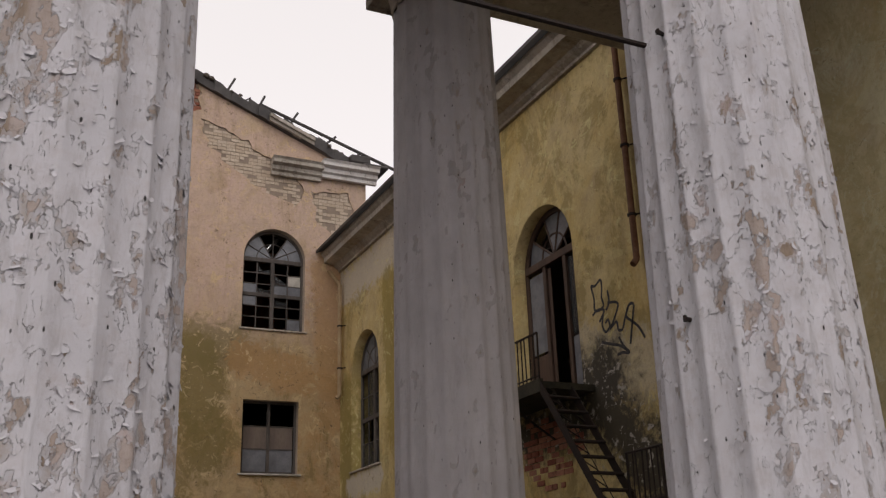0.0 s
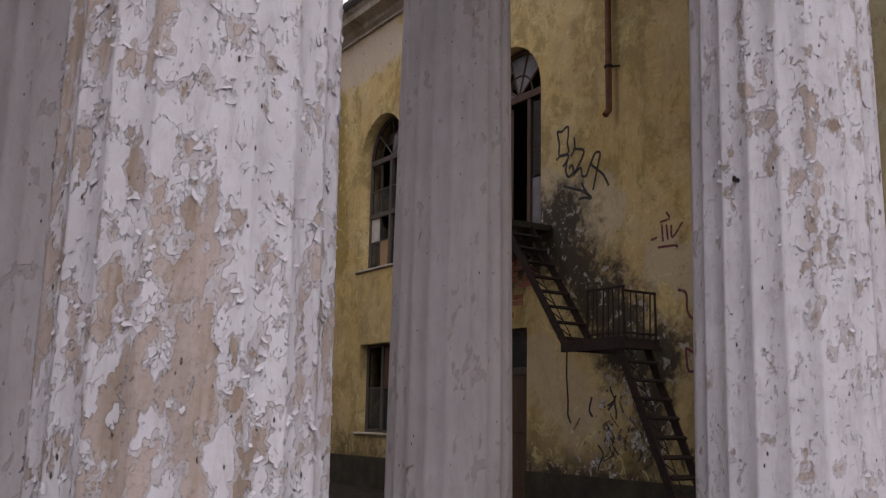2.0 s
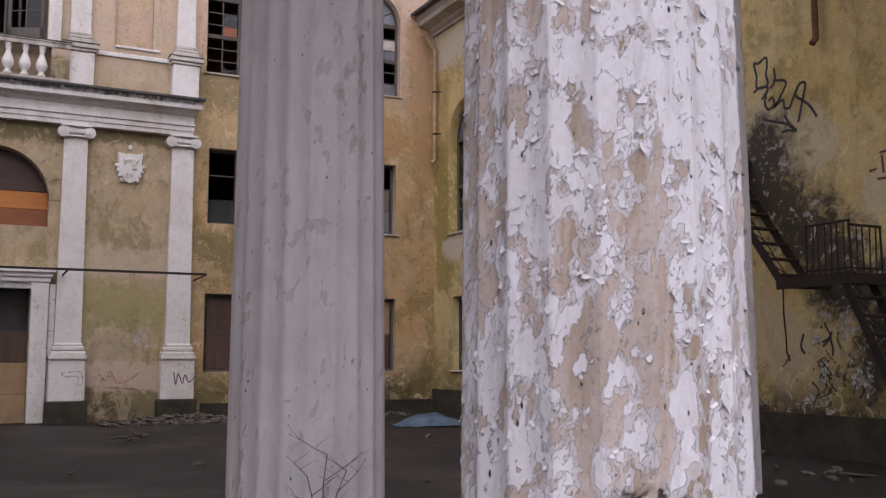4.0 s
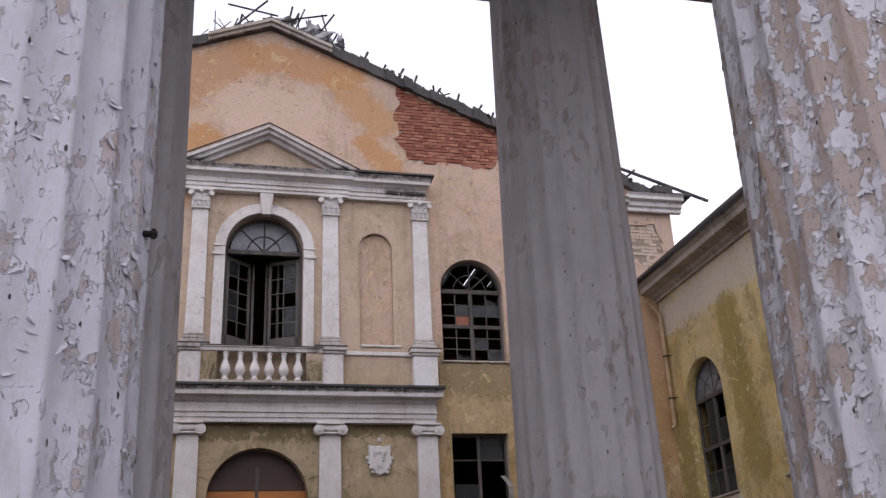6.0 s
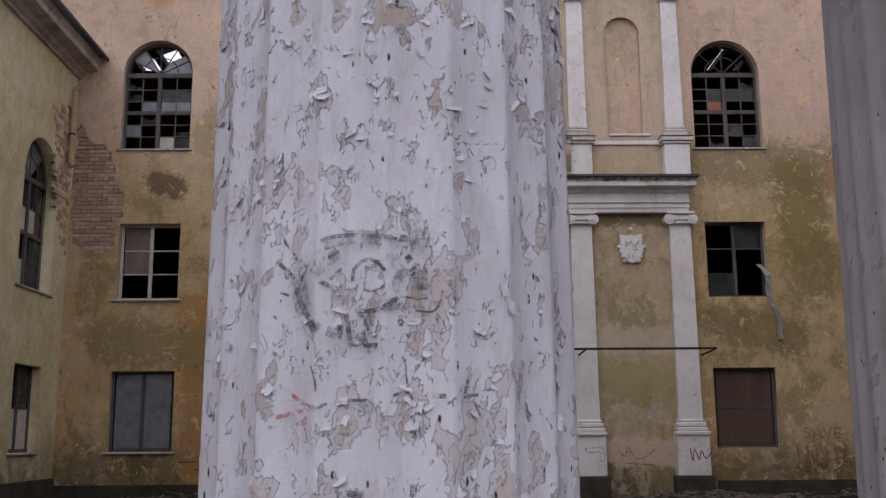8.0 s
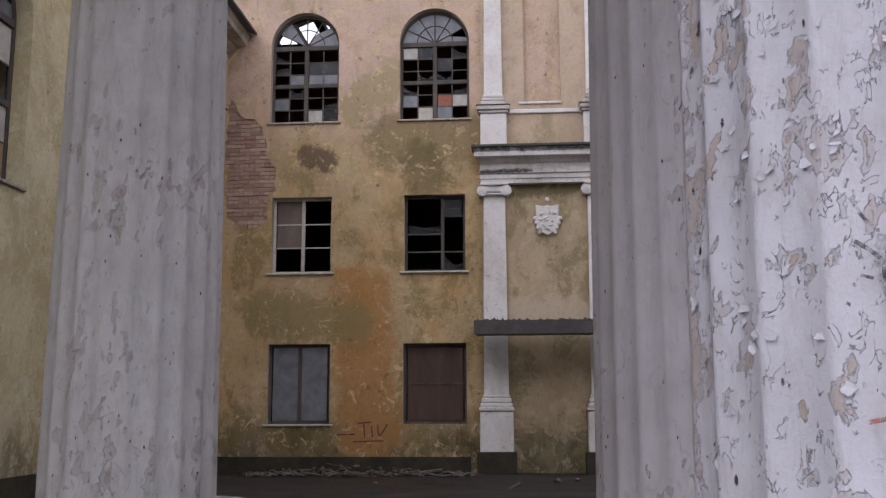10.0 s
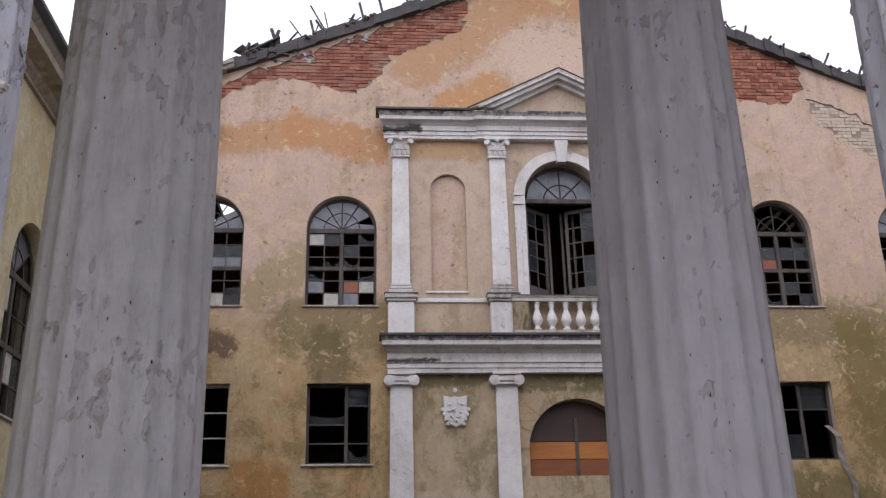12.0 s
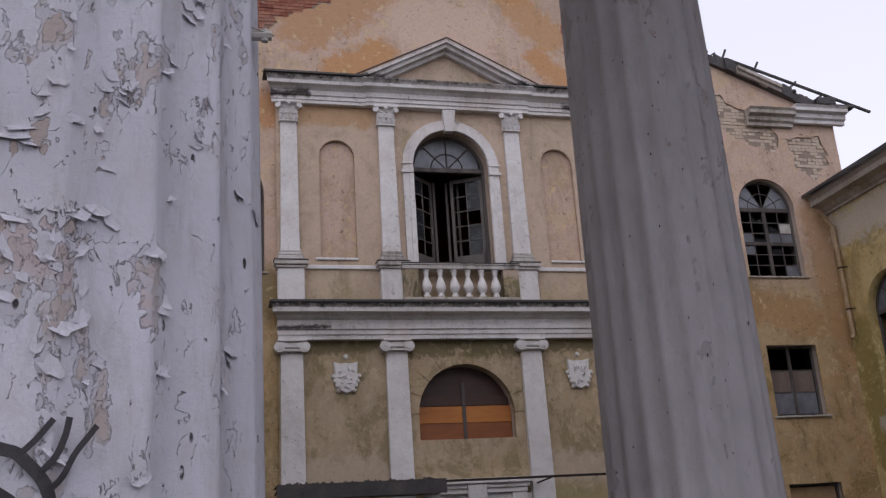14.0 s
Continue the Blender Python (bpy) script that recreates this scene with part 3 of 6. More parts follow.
# ---------------------------------------------------------------- walls
def brickwork(name, poly, parent, depth, material, label, singly=False):
    """Courses of single bricks inside a ragged outline (u, v), their faces at the given depth."""
    rnd = random.Random(name)
    me = bpy.data.meshes.new(name)
    vs, fs = [], []
    us, ws = [p[0] for p in poly], [p[1] for p in poly]
    def inside(u, v):
        hit = False
        for (a, b), (c, d) in zip(poly, poly[1:] + poly[:1]):
            if (b > v) != (d > v) and u < (c - a) * (v - b) / (d - b) + a:
                hit = not hit
        return hit
    v, row = min(ws), 0
    while v < max(ws):
        u = min(us) - (0.13 if row % 2 else 0.0)
        while u < max(us):
            w = 0.25 if row % 3 else 0.125
            if inside(u + w / 2, v + 0.05):
                d = depth + rnd.uniform(-0.012, 0.016)
                k = len(vs)
                u0, u1, v0, v1 = u + 0.006, u + w - 0.006, v + 0.006 + rnd.uniform(0, 0.004), v + 0.092
                vs += [(u0, d, v0), (u1, d, v0), (u1, d, v1), (u0, d, v1), (u0, d + 0.06, v0), (u1, d + 0.06, v0), (u1, d + 0.06, v1), (u0, d + 0.06, v1)]
                fs += [tuple(k + i for i in f) for f in ((0, 1, 2, 3), (4, 7, 6, 5), (0, 4, 5, 1), (1, 5, 6, 2), (2, 6, 7, 3), (3, 7, 4, 0))]
            u += w
        v += 0.100
        row += 1
    if singly:
        # every brick by itself, all on two meshes
        unit = {}
        for w in (0.25, 0.125):
            unit[w] = mesh_of("brick", boxes((0.006, w - 0.006, 0.0, 0.06, 0.007, 0.092)), material)
        for k in range(0, len(vs), 8):
            w = 0.25 if vs[k + 1][0] - vs[k][0] > 0.2 else 0.125
            part("brick", unit[w], material, parent, m=pose(vs[k][0] - 0.006, vs[k][1], vs[k][2] - 0.007))
        return None
    me.from_pydata(vs, [], fs)
    me.materials.append(material)
    ob = part(name, me, material, parent, label)
    return tagged(ob, kind="stuff")


def ragged(poly, amount=0.10, step=0.16, seed=0):
    """The outline with a broken, uneven edge."""
    rnd, out = random.Random(seed), []
    for (a, b), (c, d) in zip(poly, poly[1:] + poly[:1]):
        n = max(1, int(math.hypot(c - a, d - b) / step))
        for i in range(n):
            t = i / n
            out.append((a + (c - a) * t + rnd.uniform(-amount, amount), b + (d - b) * t + rnd.uniform(-amount, amount) * 0.7))
    return out


FRONT_OPEN = []
for u in SIDE_U:
    FRONT_OPEN.append(arch_pts(u - UP_W / 2, u + UP_W / 2, UP_Z0, UP_Z1))
    FRONT_OPEN.append(rect_pts(u - MID_W / 2, u + MID_W / 2, MID_Z0, MID_Z1))
    FRONT_OPEN.append(rect_pts(u - LOW_W / 2, u + LOW_W / 2, LOW_Z0, LOW_Z1))
BAY_OPEN = [arch_pts(XC - 0.98, XC + 0.98, 8.28, 12.00),
            arch_pts(XC - 1.16, XC + 1.16, 4.20, 5.95),
            rect_pts(XC - 0.80, XC + 0.86, -0.2, 2.90)]
GABLE = [(-13.25, -0.3), (9.75, -0.3), (9.75, gable(9.75)), (XC, gable(XC)), (-13.25, gable(-13.25))]

PATCH_L = ragged([(-11.7, 13.62), (-10.9, 13.95), (-5.9, 16.10), (-4.0, 16.95), (-4.1, 15.95), (-4.75, 15.6), (-5.6, 15.25), (-6.1, 15.05), (-6.35, 14.45), (-7.0, 13.95), (-8.0, 14.05), (-8.5, 14.4), (-9.6, 14.1), (-10.6, 13.6)], 0.13, 0.14, 3)
PATCH_R = ragged([(1.75, 16.25), (4.9, 15.05), (4.85, 14.2), (4.4, 13.75), (3.5, 13.85), (2.1, 13.9), (1.75, 14.6)], 0.11, 0.14, 5)
PATCH_C = ragged([(-12.36, 9.0), (-12.0, 8.45), (-11.55, 8.25), (-11.38, 7.5), (-11.15, 7.1), (-11.12, 6.55), (-11.36, 6.35), (-11.30, 5.8), (-11.8, 5.6), (-12.36, 5.9)], 0.06, 0.15, 7)

PATCH_P = ragged([(4.95, 14.0), (5.8, 13.75), (7.0, 13.1), (7.9, 12.5), (7.7, 11.8), (6.9, 12.1), (6.0, 12.6), (5.2, 13.2)], 0.09, 0.15, 11)
PATCH_Q = ragged([(8.1, 12.3), (9.3, 12.4), (9.4, 11.6), (8.8, 11.1), (8.3, 11.4)], 0.09, 0.15, 12)

front = thing("wall_north", AT_FRONT, "peach stucco main front of a derelict palace of culture", "wall", kind="structure")
part("brick_core", plate(GABLE, FRONT_OPEN + BAY_OPEN, 0.045, 0.55), M_MORTAR, front, "bare mortar and brick core")
part("stucco_coat", plate([(u, max(v, -0.3) - (0.02 if v > 5 else 0)) for u, v in GABLE], FRONT_OPEN + BAY_OPEN + [PATCH_L, PATCH_R, PATCH_C, PATCH_P, PATCH_Q], 0.0, 0.043), M_FACADE, front, "stained peach and ochre stucco")
brickwork("bricks", PATCH_L, front, 0.018, M_BRICK, "exposed red bricks under the gable")
brickwork("bricks", PATCH_R, front, 0.018, M_BRICK, "exposed red bricks under the gable", True)
brickwork("bricks", PATCH_C, front, 0.018, M_BRICKDUSTY, "pale exposed bricks in the corner", True)
brickwork("bricks", PATCH_P, front, 0.033, M_BRICKPALE, "pale bricks where the stucco has dropped off")
brickwork("bricks", PATCH_Q, front, 0.033, M_BRICKPALE, "pale bricks where the stucco has dropped off")
part("plinth", boxes((-13.2, BAY[0] - 0.3, -0.03, 0.0, -0.2, 0.24), (BAY[1] + 0.3, 9.7, -0.03, 0.0, -0.2, 0.24), bevel=0.01), M_SOOT, front, "dark damp plinth")

# wings
def wing_holes(sign):
    h = []
    for y in WING_Y:
        u = sign * y
        k = 0.93
        h.append(arch_pts(u - k, u + k, 4.50, 7.92))
        k = 0.70
        h.append(rect_pts(u - k, u + k, 1.0, 2.86))
    u = sign * DOOR_Y
    h.append(arch_pts(u - 0.98, u + 0.98, 4.50, 7.96))
    if sign < 0:
        h.append(rect_pts(u - 0.62, u + 0.62, -0.1, 2.86))
    else:
        h.append(rect_pts(u - 0.62, u + 0.62, 1.0, 2.86))
    return h


def make_wing(name, m, sign, label):
    w = thing(name, m, label, "wall", kind="structure")
    u0, u1 = (-24.0, -1.0) if sign < 0 else (1.0, 24.0)
    part("stucco_wall", plate(rect_pts(u0, u1, -0.3, 10.15), wing_holes(sign), 0.0, 0.55), M_WINGSOOT if sign < 0 else M_WING, w, "stained yellow ochre stucco")
    prof = [(a, b + 0.10) for a, b in ((0.0, 9.92), (-0.07, 9.92), (-0.07, 9.98), (-0.16, 10.03), (-0.20, 10.10), (-0.48, 10.14), (-0.48, 10.28), (-0.56, 10.36), (-0.56, 10.42), (0.0, 10.42))]
    part("cornice", sweep_profile(bmesh.new(), prof, u0, u1 - (0.002 if sign > 0 else 0)), M_CORNICE, w, "stepped plaster cornice with a dirty soffit")
    roof = sweep_profile(bmesh.new(), [(-0.72, 10.50), (-0.72, 10.57), (4.5, 12.7), (4.5, 12.6)], u0, u1)
    part("roof", roof, M_ROOF, w, "dark rusty sheet roof")
    part("plinth", boxes((u0, -14.32, -0.06, 0.0, -0.2, 0.50), (-13.0, u1, -0.06, 0.0, -0.2, 0.50)) if sign < 0 else boxes((u0, u1, -0.06, 0.0, -0.2, 0.40)), M_SOOT, w, "dark mossy plinth")
    lo, hi = (-8.75, -1.0) if sign < 0 else (1.0, 8.75)
    part("anta", boxes((lo, hi, -0.09, -0.001, -0.2, 9.90)), M_WING, w, "thicker wall under the colonnade")
    return w


wing_r = make_wing("wall_east", AT_RIGHT, -1, "yellow ochre stucco side wing with arched windows")
wing_l = make_wing("wall_west", AT_LEFT, 1, "yellow ochre stucco side wing with arched windows")

brickwork("bricks", ragged([(-14.3, 3.05), (-13.2, 3.1), (-12.85, 3.6), (-13.1, 4.15), (-14.5, 4.2), (-14.6, 3.5)], 0.09, 0.15, 13), wing_r, -0.010, M_BRICK, "red bricks bared under the balcony")
brickwork("bricks", ragged([(22.6, 8.8), (23.85, 9.3), (23.85, 5.6), (23.3, 6.0), (22.9, 7.2)], 0.09, 0.15, 14), wing_l, -0.008, M_BRICKDUSTY, "pale bricks bared in the corner")

# rooms behind the openings, their dimness deepened by a dark wall colour
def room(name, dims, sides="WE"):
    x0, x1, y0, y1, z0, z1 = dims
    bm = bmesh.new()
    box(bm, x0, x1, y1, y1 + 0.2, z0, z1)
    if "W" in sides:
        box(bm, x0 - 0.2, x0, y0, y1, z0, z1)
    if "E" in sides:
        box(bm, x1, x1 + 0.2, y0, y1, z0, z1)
    solid(name, bm, M_ROOMWALL, "bare wall of a gutted room, its shade deepened in the colour", "wall", kind="structure")


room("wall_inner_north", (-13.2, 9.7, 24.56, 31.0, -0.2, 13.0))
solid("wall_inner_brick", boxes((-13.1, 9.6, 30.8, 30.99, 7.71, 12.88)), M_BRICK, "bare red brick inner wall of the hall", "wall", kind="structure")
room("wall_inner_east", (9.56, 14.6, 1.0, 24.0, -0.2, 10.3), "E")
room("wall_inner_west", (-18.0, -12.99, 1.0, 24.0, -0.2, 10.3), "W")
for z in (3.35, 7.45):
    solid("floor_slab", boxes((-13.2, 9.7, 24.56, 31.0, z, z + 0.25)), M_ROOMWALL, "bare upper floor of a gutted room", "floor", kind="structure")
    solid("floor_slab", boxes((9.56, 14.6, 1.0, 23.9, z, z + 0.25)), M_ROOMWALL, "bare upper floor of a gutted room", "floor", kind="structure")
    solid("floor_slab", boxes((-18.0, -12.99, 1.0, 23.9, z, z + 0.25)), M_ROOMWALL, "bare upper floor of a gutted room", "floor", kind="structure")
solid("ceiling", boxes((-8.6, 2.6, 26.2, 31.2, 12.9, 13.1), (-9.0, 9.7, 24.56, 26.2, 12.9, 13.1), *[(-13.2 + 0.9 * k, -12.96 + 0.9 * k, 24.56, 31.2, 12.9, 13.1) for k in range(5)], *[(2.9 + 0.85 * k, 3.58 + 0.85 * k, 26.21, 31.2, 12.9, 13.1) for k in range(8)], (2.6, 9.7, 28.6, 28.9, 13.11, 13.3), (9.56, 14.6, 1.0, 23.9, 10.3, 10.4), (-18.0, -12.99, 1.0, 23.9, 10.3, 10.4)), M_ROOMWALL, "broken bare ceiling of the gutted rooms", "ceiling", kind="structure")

# colonnade
COL_X = (5.03, 0.51, -3.96, -8.40)
BACK_X = (5.05, 0.545, -3.96, -8.47)
Y_NEAR, Y_BACK = 4.78, 9.37
COL_H = 8.36


def col_r(z):
    return 0.714 - 0.0079 * z - 0.0005 * z * z


def fluted(seed, dz, per, hold, loss=None, graze=0.012):
    """A fluted shaft with its paint layer: per points a flute, rows dz apart."""
    n = 20 * per
    rows = int(COL_H / dz) + 1
    th = np.arange(n) * 2 * math.pi / n
    vs = []
    paint, gone = [], []
    off = Vector((seed * 7.3, seed * 3.1, seed * 5.7))
    for j in range(rows):
        z = -0.16 + (COL_H + 0.16) * j / (rows - 1)
        r0 = col_r(z)
        for i in range(n):
            a = th[i]
            f = 0.5 - 0.5 * math.cos((i % per) / per * 2 * math.pi)
            r = r0 - 0.033 * math.sqrt(f)
            p = Vector((math.cos(a) * r0, math.sin(a) * r0, z))
            q = Vector((p.x * 10.0, p.y * 10.0, z * 5.0)) + off
            m = noise.fractal(q, 0.55, 2.2, 5) * 0.44 + 0.30 * noise.noise(Vector((p.x * 1.3, p.y * 1.3, z * 0.6)) + off) + hold
            m -= 0.34 * max(0.0, noise.noise(Vector((p.x * 7.0, p.y * 7.0, z * 0.55)) - off)) - 0.05
            g = -1.0
            if loss:
                g = loss(a, z) + 0.22 * max(0.0, 1.0 - z / 1.6) * noise.fractal(q * 1.3, 0.9, 2.1, 3)
            if graze and 0.0 < m < 0.16 and g < 0:
                r += graze * (1 - m / 0.16) ** 2 * max(0.0, 0.35 + noise.noise(q * 2.3))
            if g > 0:
                r -= 0.02
            vs.append((math.cos(a) * r, math.sin(a) * r, z))
            paint.append(m)
            gone.append(g)
    fs = [(j * n + i, j * n + (i + 1) % n, (j + 1) * n + (i + 1) % n, (j + 1) * n + i) for j in range(rows - 1) for i in range(n)]
    me = bpy.data.meshes.new("shaft")
    me.from_pydata(vs, [], fs)
    for nm, data in (("paint", paint), ("loss", gone)):
        me.attributes.new(nm, "FLOAT", "POINT").data.foreach_set("value", data)
    me.shade_smooth()
    return me


def capital():
    bm = bmesh.new()
    prof = [(0.615, COL_H - 0.02), (0.630, COL_H), (0.635, COL_H + 0.05), (0.650, COL_H + 0.14), (0.672, COL_H + 0.24), (0.665, COL_H + 0.31), (0.62, COL_H + 0.34)]
    k, rings = 48, []
    for r, z in prof:
        rings.append([bm.verts.new((r * math.cos(2 * math.pi * i / k), r * math.sin(2 * math.pi * i / k), z)) for i in range(k)])
    for a, b in zip(rings, rings[1:]):
        for i in range(k):
            bm.faces.new((a[i], a[(i + 1) % k], b[(i + 1) % k], b[i]))
    box(bm, -0.74, 0.74, -0.74, 0.74, COL_H + 0.335, COL_H + 0.62, bevel=0.012)
    return bm


def curls(parent, shaft, seed, material, many):
    """Scales of limewash that have come loose and bend away from the shaft along its bare patches."""
    rnd = random.Random(seed)
    paint = np.zeros(len(shaft.vertices))
    shaft.attributes["paint"].data.foreach_get("value", paint)
    co = np.zeros(len(shaft.vertices) * 3)
    shaft.vertices.foreach_get("co", co)
    co = co.reshape(-1, 3)
    loss = np.zeros(len(shaft.vertices))
    shaft.attributes["loss"].data.foreach_get("value", loss)
    sound = (loss < -0.15) & (co[:, 2] < 5.2) & (co[:, 1] < 0.25)
    rims = list(np.nonzero((paint > 0.09) & (paint < 0.20) & sound)[0])
    within = list(np.nonzero((paint > 0.20) & (paint < 0.45) & sound)[0])
    rnd.shuffle(rims)
    rnd.shuffle(within)
    pick = rims[:many] + within[:many // 6]
    vs, fs, coat, gone = [], [], [], []
    for i in pick:
        x, y, z = co[i]
        a, r = math.atan2(y, x), math.hypot(x, y)
        w, h = rnd.choice((0.018, 0.03, 0.045, 0.065)) * rnd.uniform(0.7, 1.3), rnd.uniform(0.012, 0.036)
        lift, phi = rnd.uniform(0.004, 0.016), rnd.gauss(0.0, 0.6)
        cp, sp = math.cos(phi), math.sin(phi)
        k = len(vs)
        for jz in range(4):
            t = jz / 3
            for ia in range(3):
                e = ia - 1
                du = e * w * 0.5 * (1 - 0.8 * t * rnd.random()) + 0.004 * rnd.uniform(-1, 1)
                dv = h * (0.5 - t) + 0.004 * rnd.uniform(-1, 1)
                aa = a + (du * cp - dv * sp) / r
                zz = z + du * sp + dv * cp
                rr = r + 0.001 + lift * t * t * (0.7 + 0.3 * e * e)
                vs.append((rr * math.cos(aa), rr * math.sin(aa), zz))
                coat.append(0.4)
                gone.append(-1.0)
        for jz in range(3):
            for ia in range(2):
                p = k + jz * 3 + ia
                fs.append((p, p + 3, p + 4, p + 1))
    me = bpy.data.meshes.new("flakes")
    me.from_pydata(vs, [], fs)
    for nm, data in (("paint", coat), ("loss", gone)):
        me.attributes.new(nm, "FLOAT", "POINT").data.foreach_set("value", data)
    me.materials.append(material)
    tagged(part("flakes", me, material, parent, "curled loose scales of limewash"), kind="stuff")


def column(x, y, seed, material, dz, per, hold, label, loss=None, graze=0.012, many=800):
    c = thing("column", pose(x, y, 0), label, "column", "columns of the double colonnade")
    me = fluted(seed, dz, per, hold, loss, graze)
    me.materials.append(material)
    part("shaft", me, material, c)
    if graze:
        curls(c, me, seed, material, many)
    part("capital", capital(), M_CORNICE, c, "plain grey capital with a square slab")
    return c


def loss_at(a0, width, height):
    """Render broken away round the foot: centred on the angle a0, so wide and so high."""
    def f(a, z):
        d = abs((a - a0 + math.pi) % (2 * math.pi) - math.pi)
        return 0.5 - 0.5 * (d / width) ** 2 - 0.5 * z / height
    return f


FACE = -math.pi / 2
LOOSE = "white fluted column with flaking, curling limewash on plaster"
DULL = "fluted column in weathered limewash greyed for shade, with small chips"
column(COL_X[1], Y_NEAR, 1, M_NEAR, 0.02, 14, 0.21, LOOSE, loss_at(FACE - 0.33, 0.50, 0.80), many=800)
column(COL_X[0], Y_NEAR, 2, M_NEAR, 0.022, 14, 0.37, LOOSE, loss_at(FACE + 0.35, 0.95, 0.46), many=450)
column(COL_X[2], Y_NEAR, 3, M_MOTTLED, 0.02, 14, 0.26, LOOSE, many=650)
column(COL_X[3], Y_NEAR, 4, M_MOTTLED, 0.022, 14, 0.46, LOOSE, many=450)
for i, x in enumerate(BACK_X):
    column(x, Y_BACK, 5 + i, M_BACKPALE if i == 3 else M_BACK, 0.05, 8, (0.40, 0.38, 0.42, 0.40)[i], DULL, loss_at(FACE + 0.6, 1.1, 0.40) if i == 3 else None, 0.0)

for nm, y in (("beam_near", Y_NEAR), ("beam_back", Y_BACK)):
    prof = [(-0.62, COL_H + 0.62), (-0.62, COL_H + 0.95), (-0.66, COL_H + 0.97), (-0.66, COL_H + 1.40), (0.66, COL_H + 1.40), (0.66, COL_H + 0.97), (0.62, COL_H + 0.95), (0.62, COL_H + 0.62)]
    solid(nm, sweep_profile(bmesh.new(), prof, XL + 0.092, XR - 0.092), M_CORNICE, "grey plastered beam that the columns carry", "beam", pose(0, y, 0), kind="structure")
# Unseen slab, added to keep sky light off the back columns.
solid("shading_soffit", boxes((XL + 0.1, XR - 0.1, Y_NEAR - 0.9, Y_BACK + 0.9, COL_H + 1.402, COL_H + 1.60)), M_CEIL, "unseen grey soffit added over the double colonnade for shade", "ceiling", kind="structure")
rodt = bmesh.new()
rod(rodt, (COL_X[1] + 0.6, Y_NEAR, 5.12), (COL_X[0] - 0.6, Y_NEAR, 5.12), 0.022)
solid("tie_rod", rodt, M_IRON, "thin rusty iron tie rod between two columns", "rod")


# ---------------------------------------------------------------- windows
def pane_at(win, u0, u1, v0, v1, y, rnd, mix_of, lay=None):
    """One pane of a window: whole, broken, boarded or gone."""
    pick = rnd.random()
    kind = lay or next(k for k, edge in mix_of if pick < edge)
    if kind == "gone":
        return
    if kind == "broken":
        pts = [(u0, v0), (u1, v0), (u1, v0 + (v1 - v0) * rnd.uniform(0.1, 0.9)), (u0 + (u1 - u0) * rnd.uniform(0.4, 0.7), v0 + (v1 - v0) * rnd.uniform(0.15, 0.6)), (u0, v0 + (v1 - v0) * rnd.uniform(0.3, 1.0))]
        bm = bmesh.new()
        f = bm.faces.new([bm.verts.new((u, y, v)) for u, v in pts])
        part("pane", bm, M_GLASS, win, "broken pane of dusty glass")
        return
    material, label = {"glass": (M_GLASS, "dusty pane"), "white": (M_OLDWHITE, "white board in place of a pane"), "brown": (M_PLY, "plywood in place of a pane"), "brickfill": (M_DARKWOOD, "dark board in place of a pane"), "milk": (M_MILKY, "dull grey pane"), "cloth": (M_CURTAIN, "dusty brown cloth behind a pane"), "brick": (M_BRICK, "bricked-up pane")}[kind]
    part("pane", boxes((u0, u1, y - 0.004, y + 0.004, v0, v1)), material, win, label)


MIX_UP = (("gone", 0.52), ("broken", 0.74), ("white", 0.80), ("glass", 1.0))
MIX_WING = (("gone", 0.30), ("broken", 0.45), ("white", 0.58), ("brown", 0.64), ("glass", 1.0))
MIX_MID = (("gone", 0.55), ("broken", 0.74), ("brown", 0.80), ("glass", 1.0))


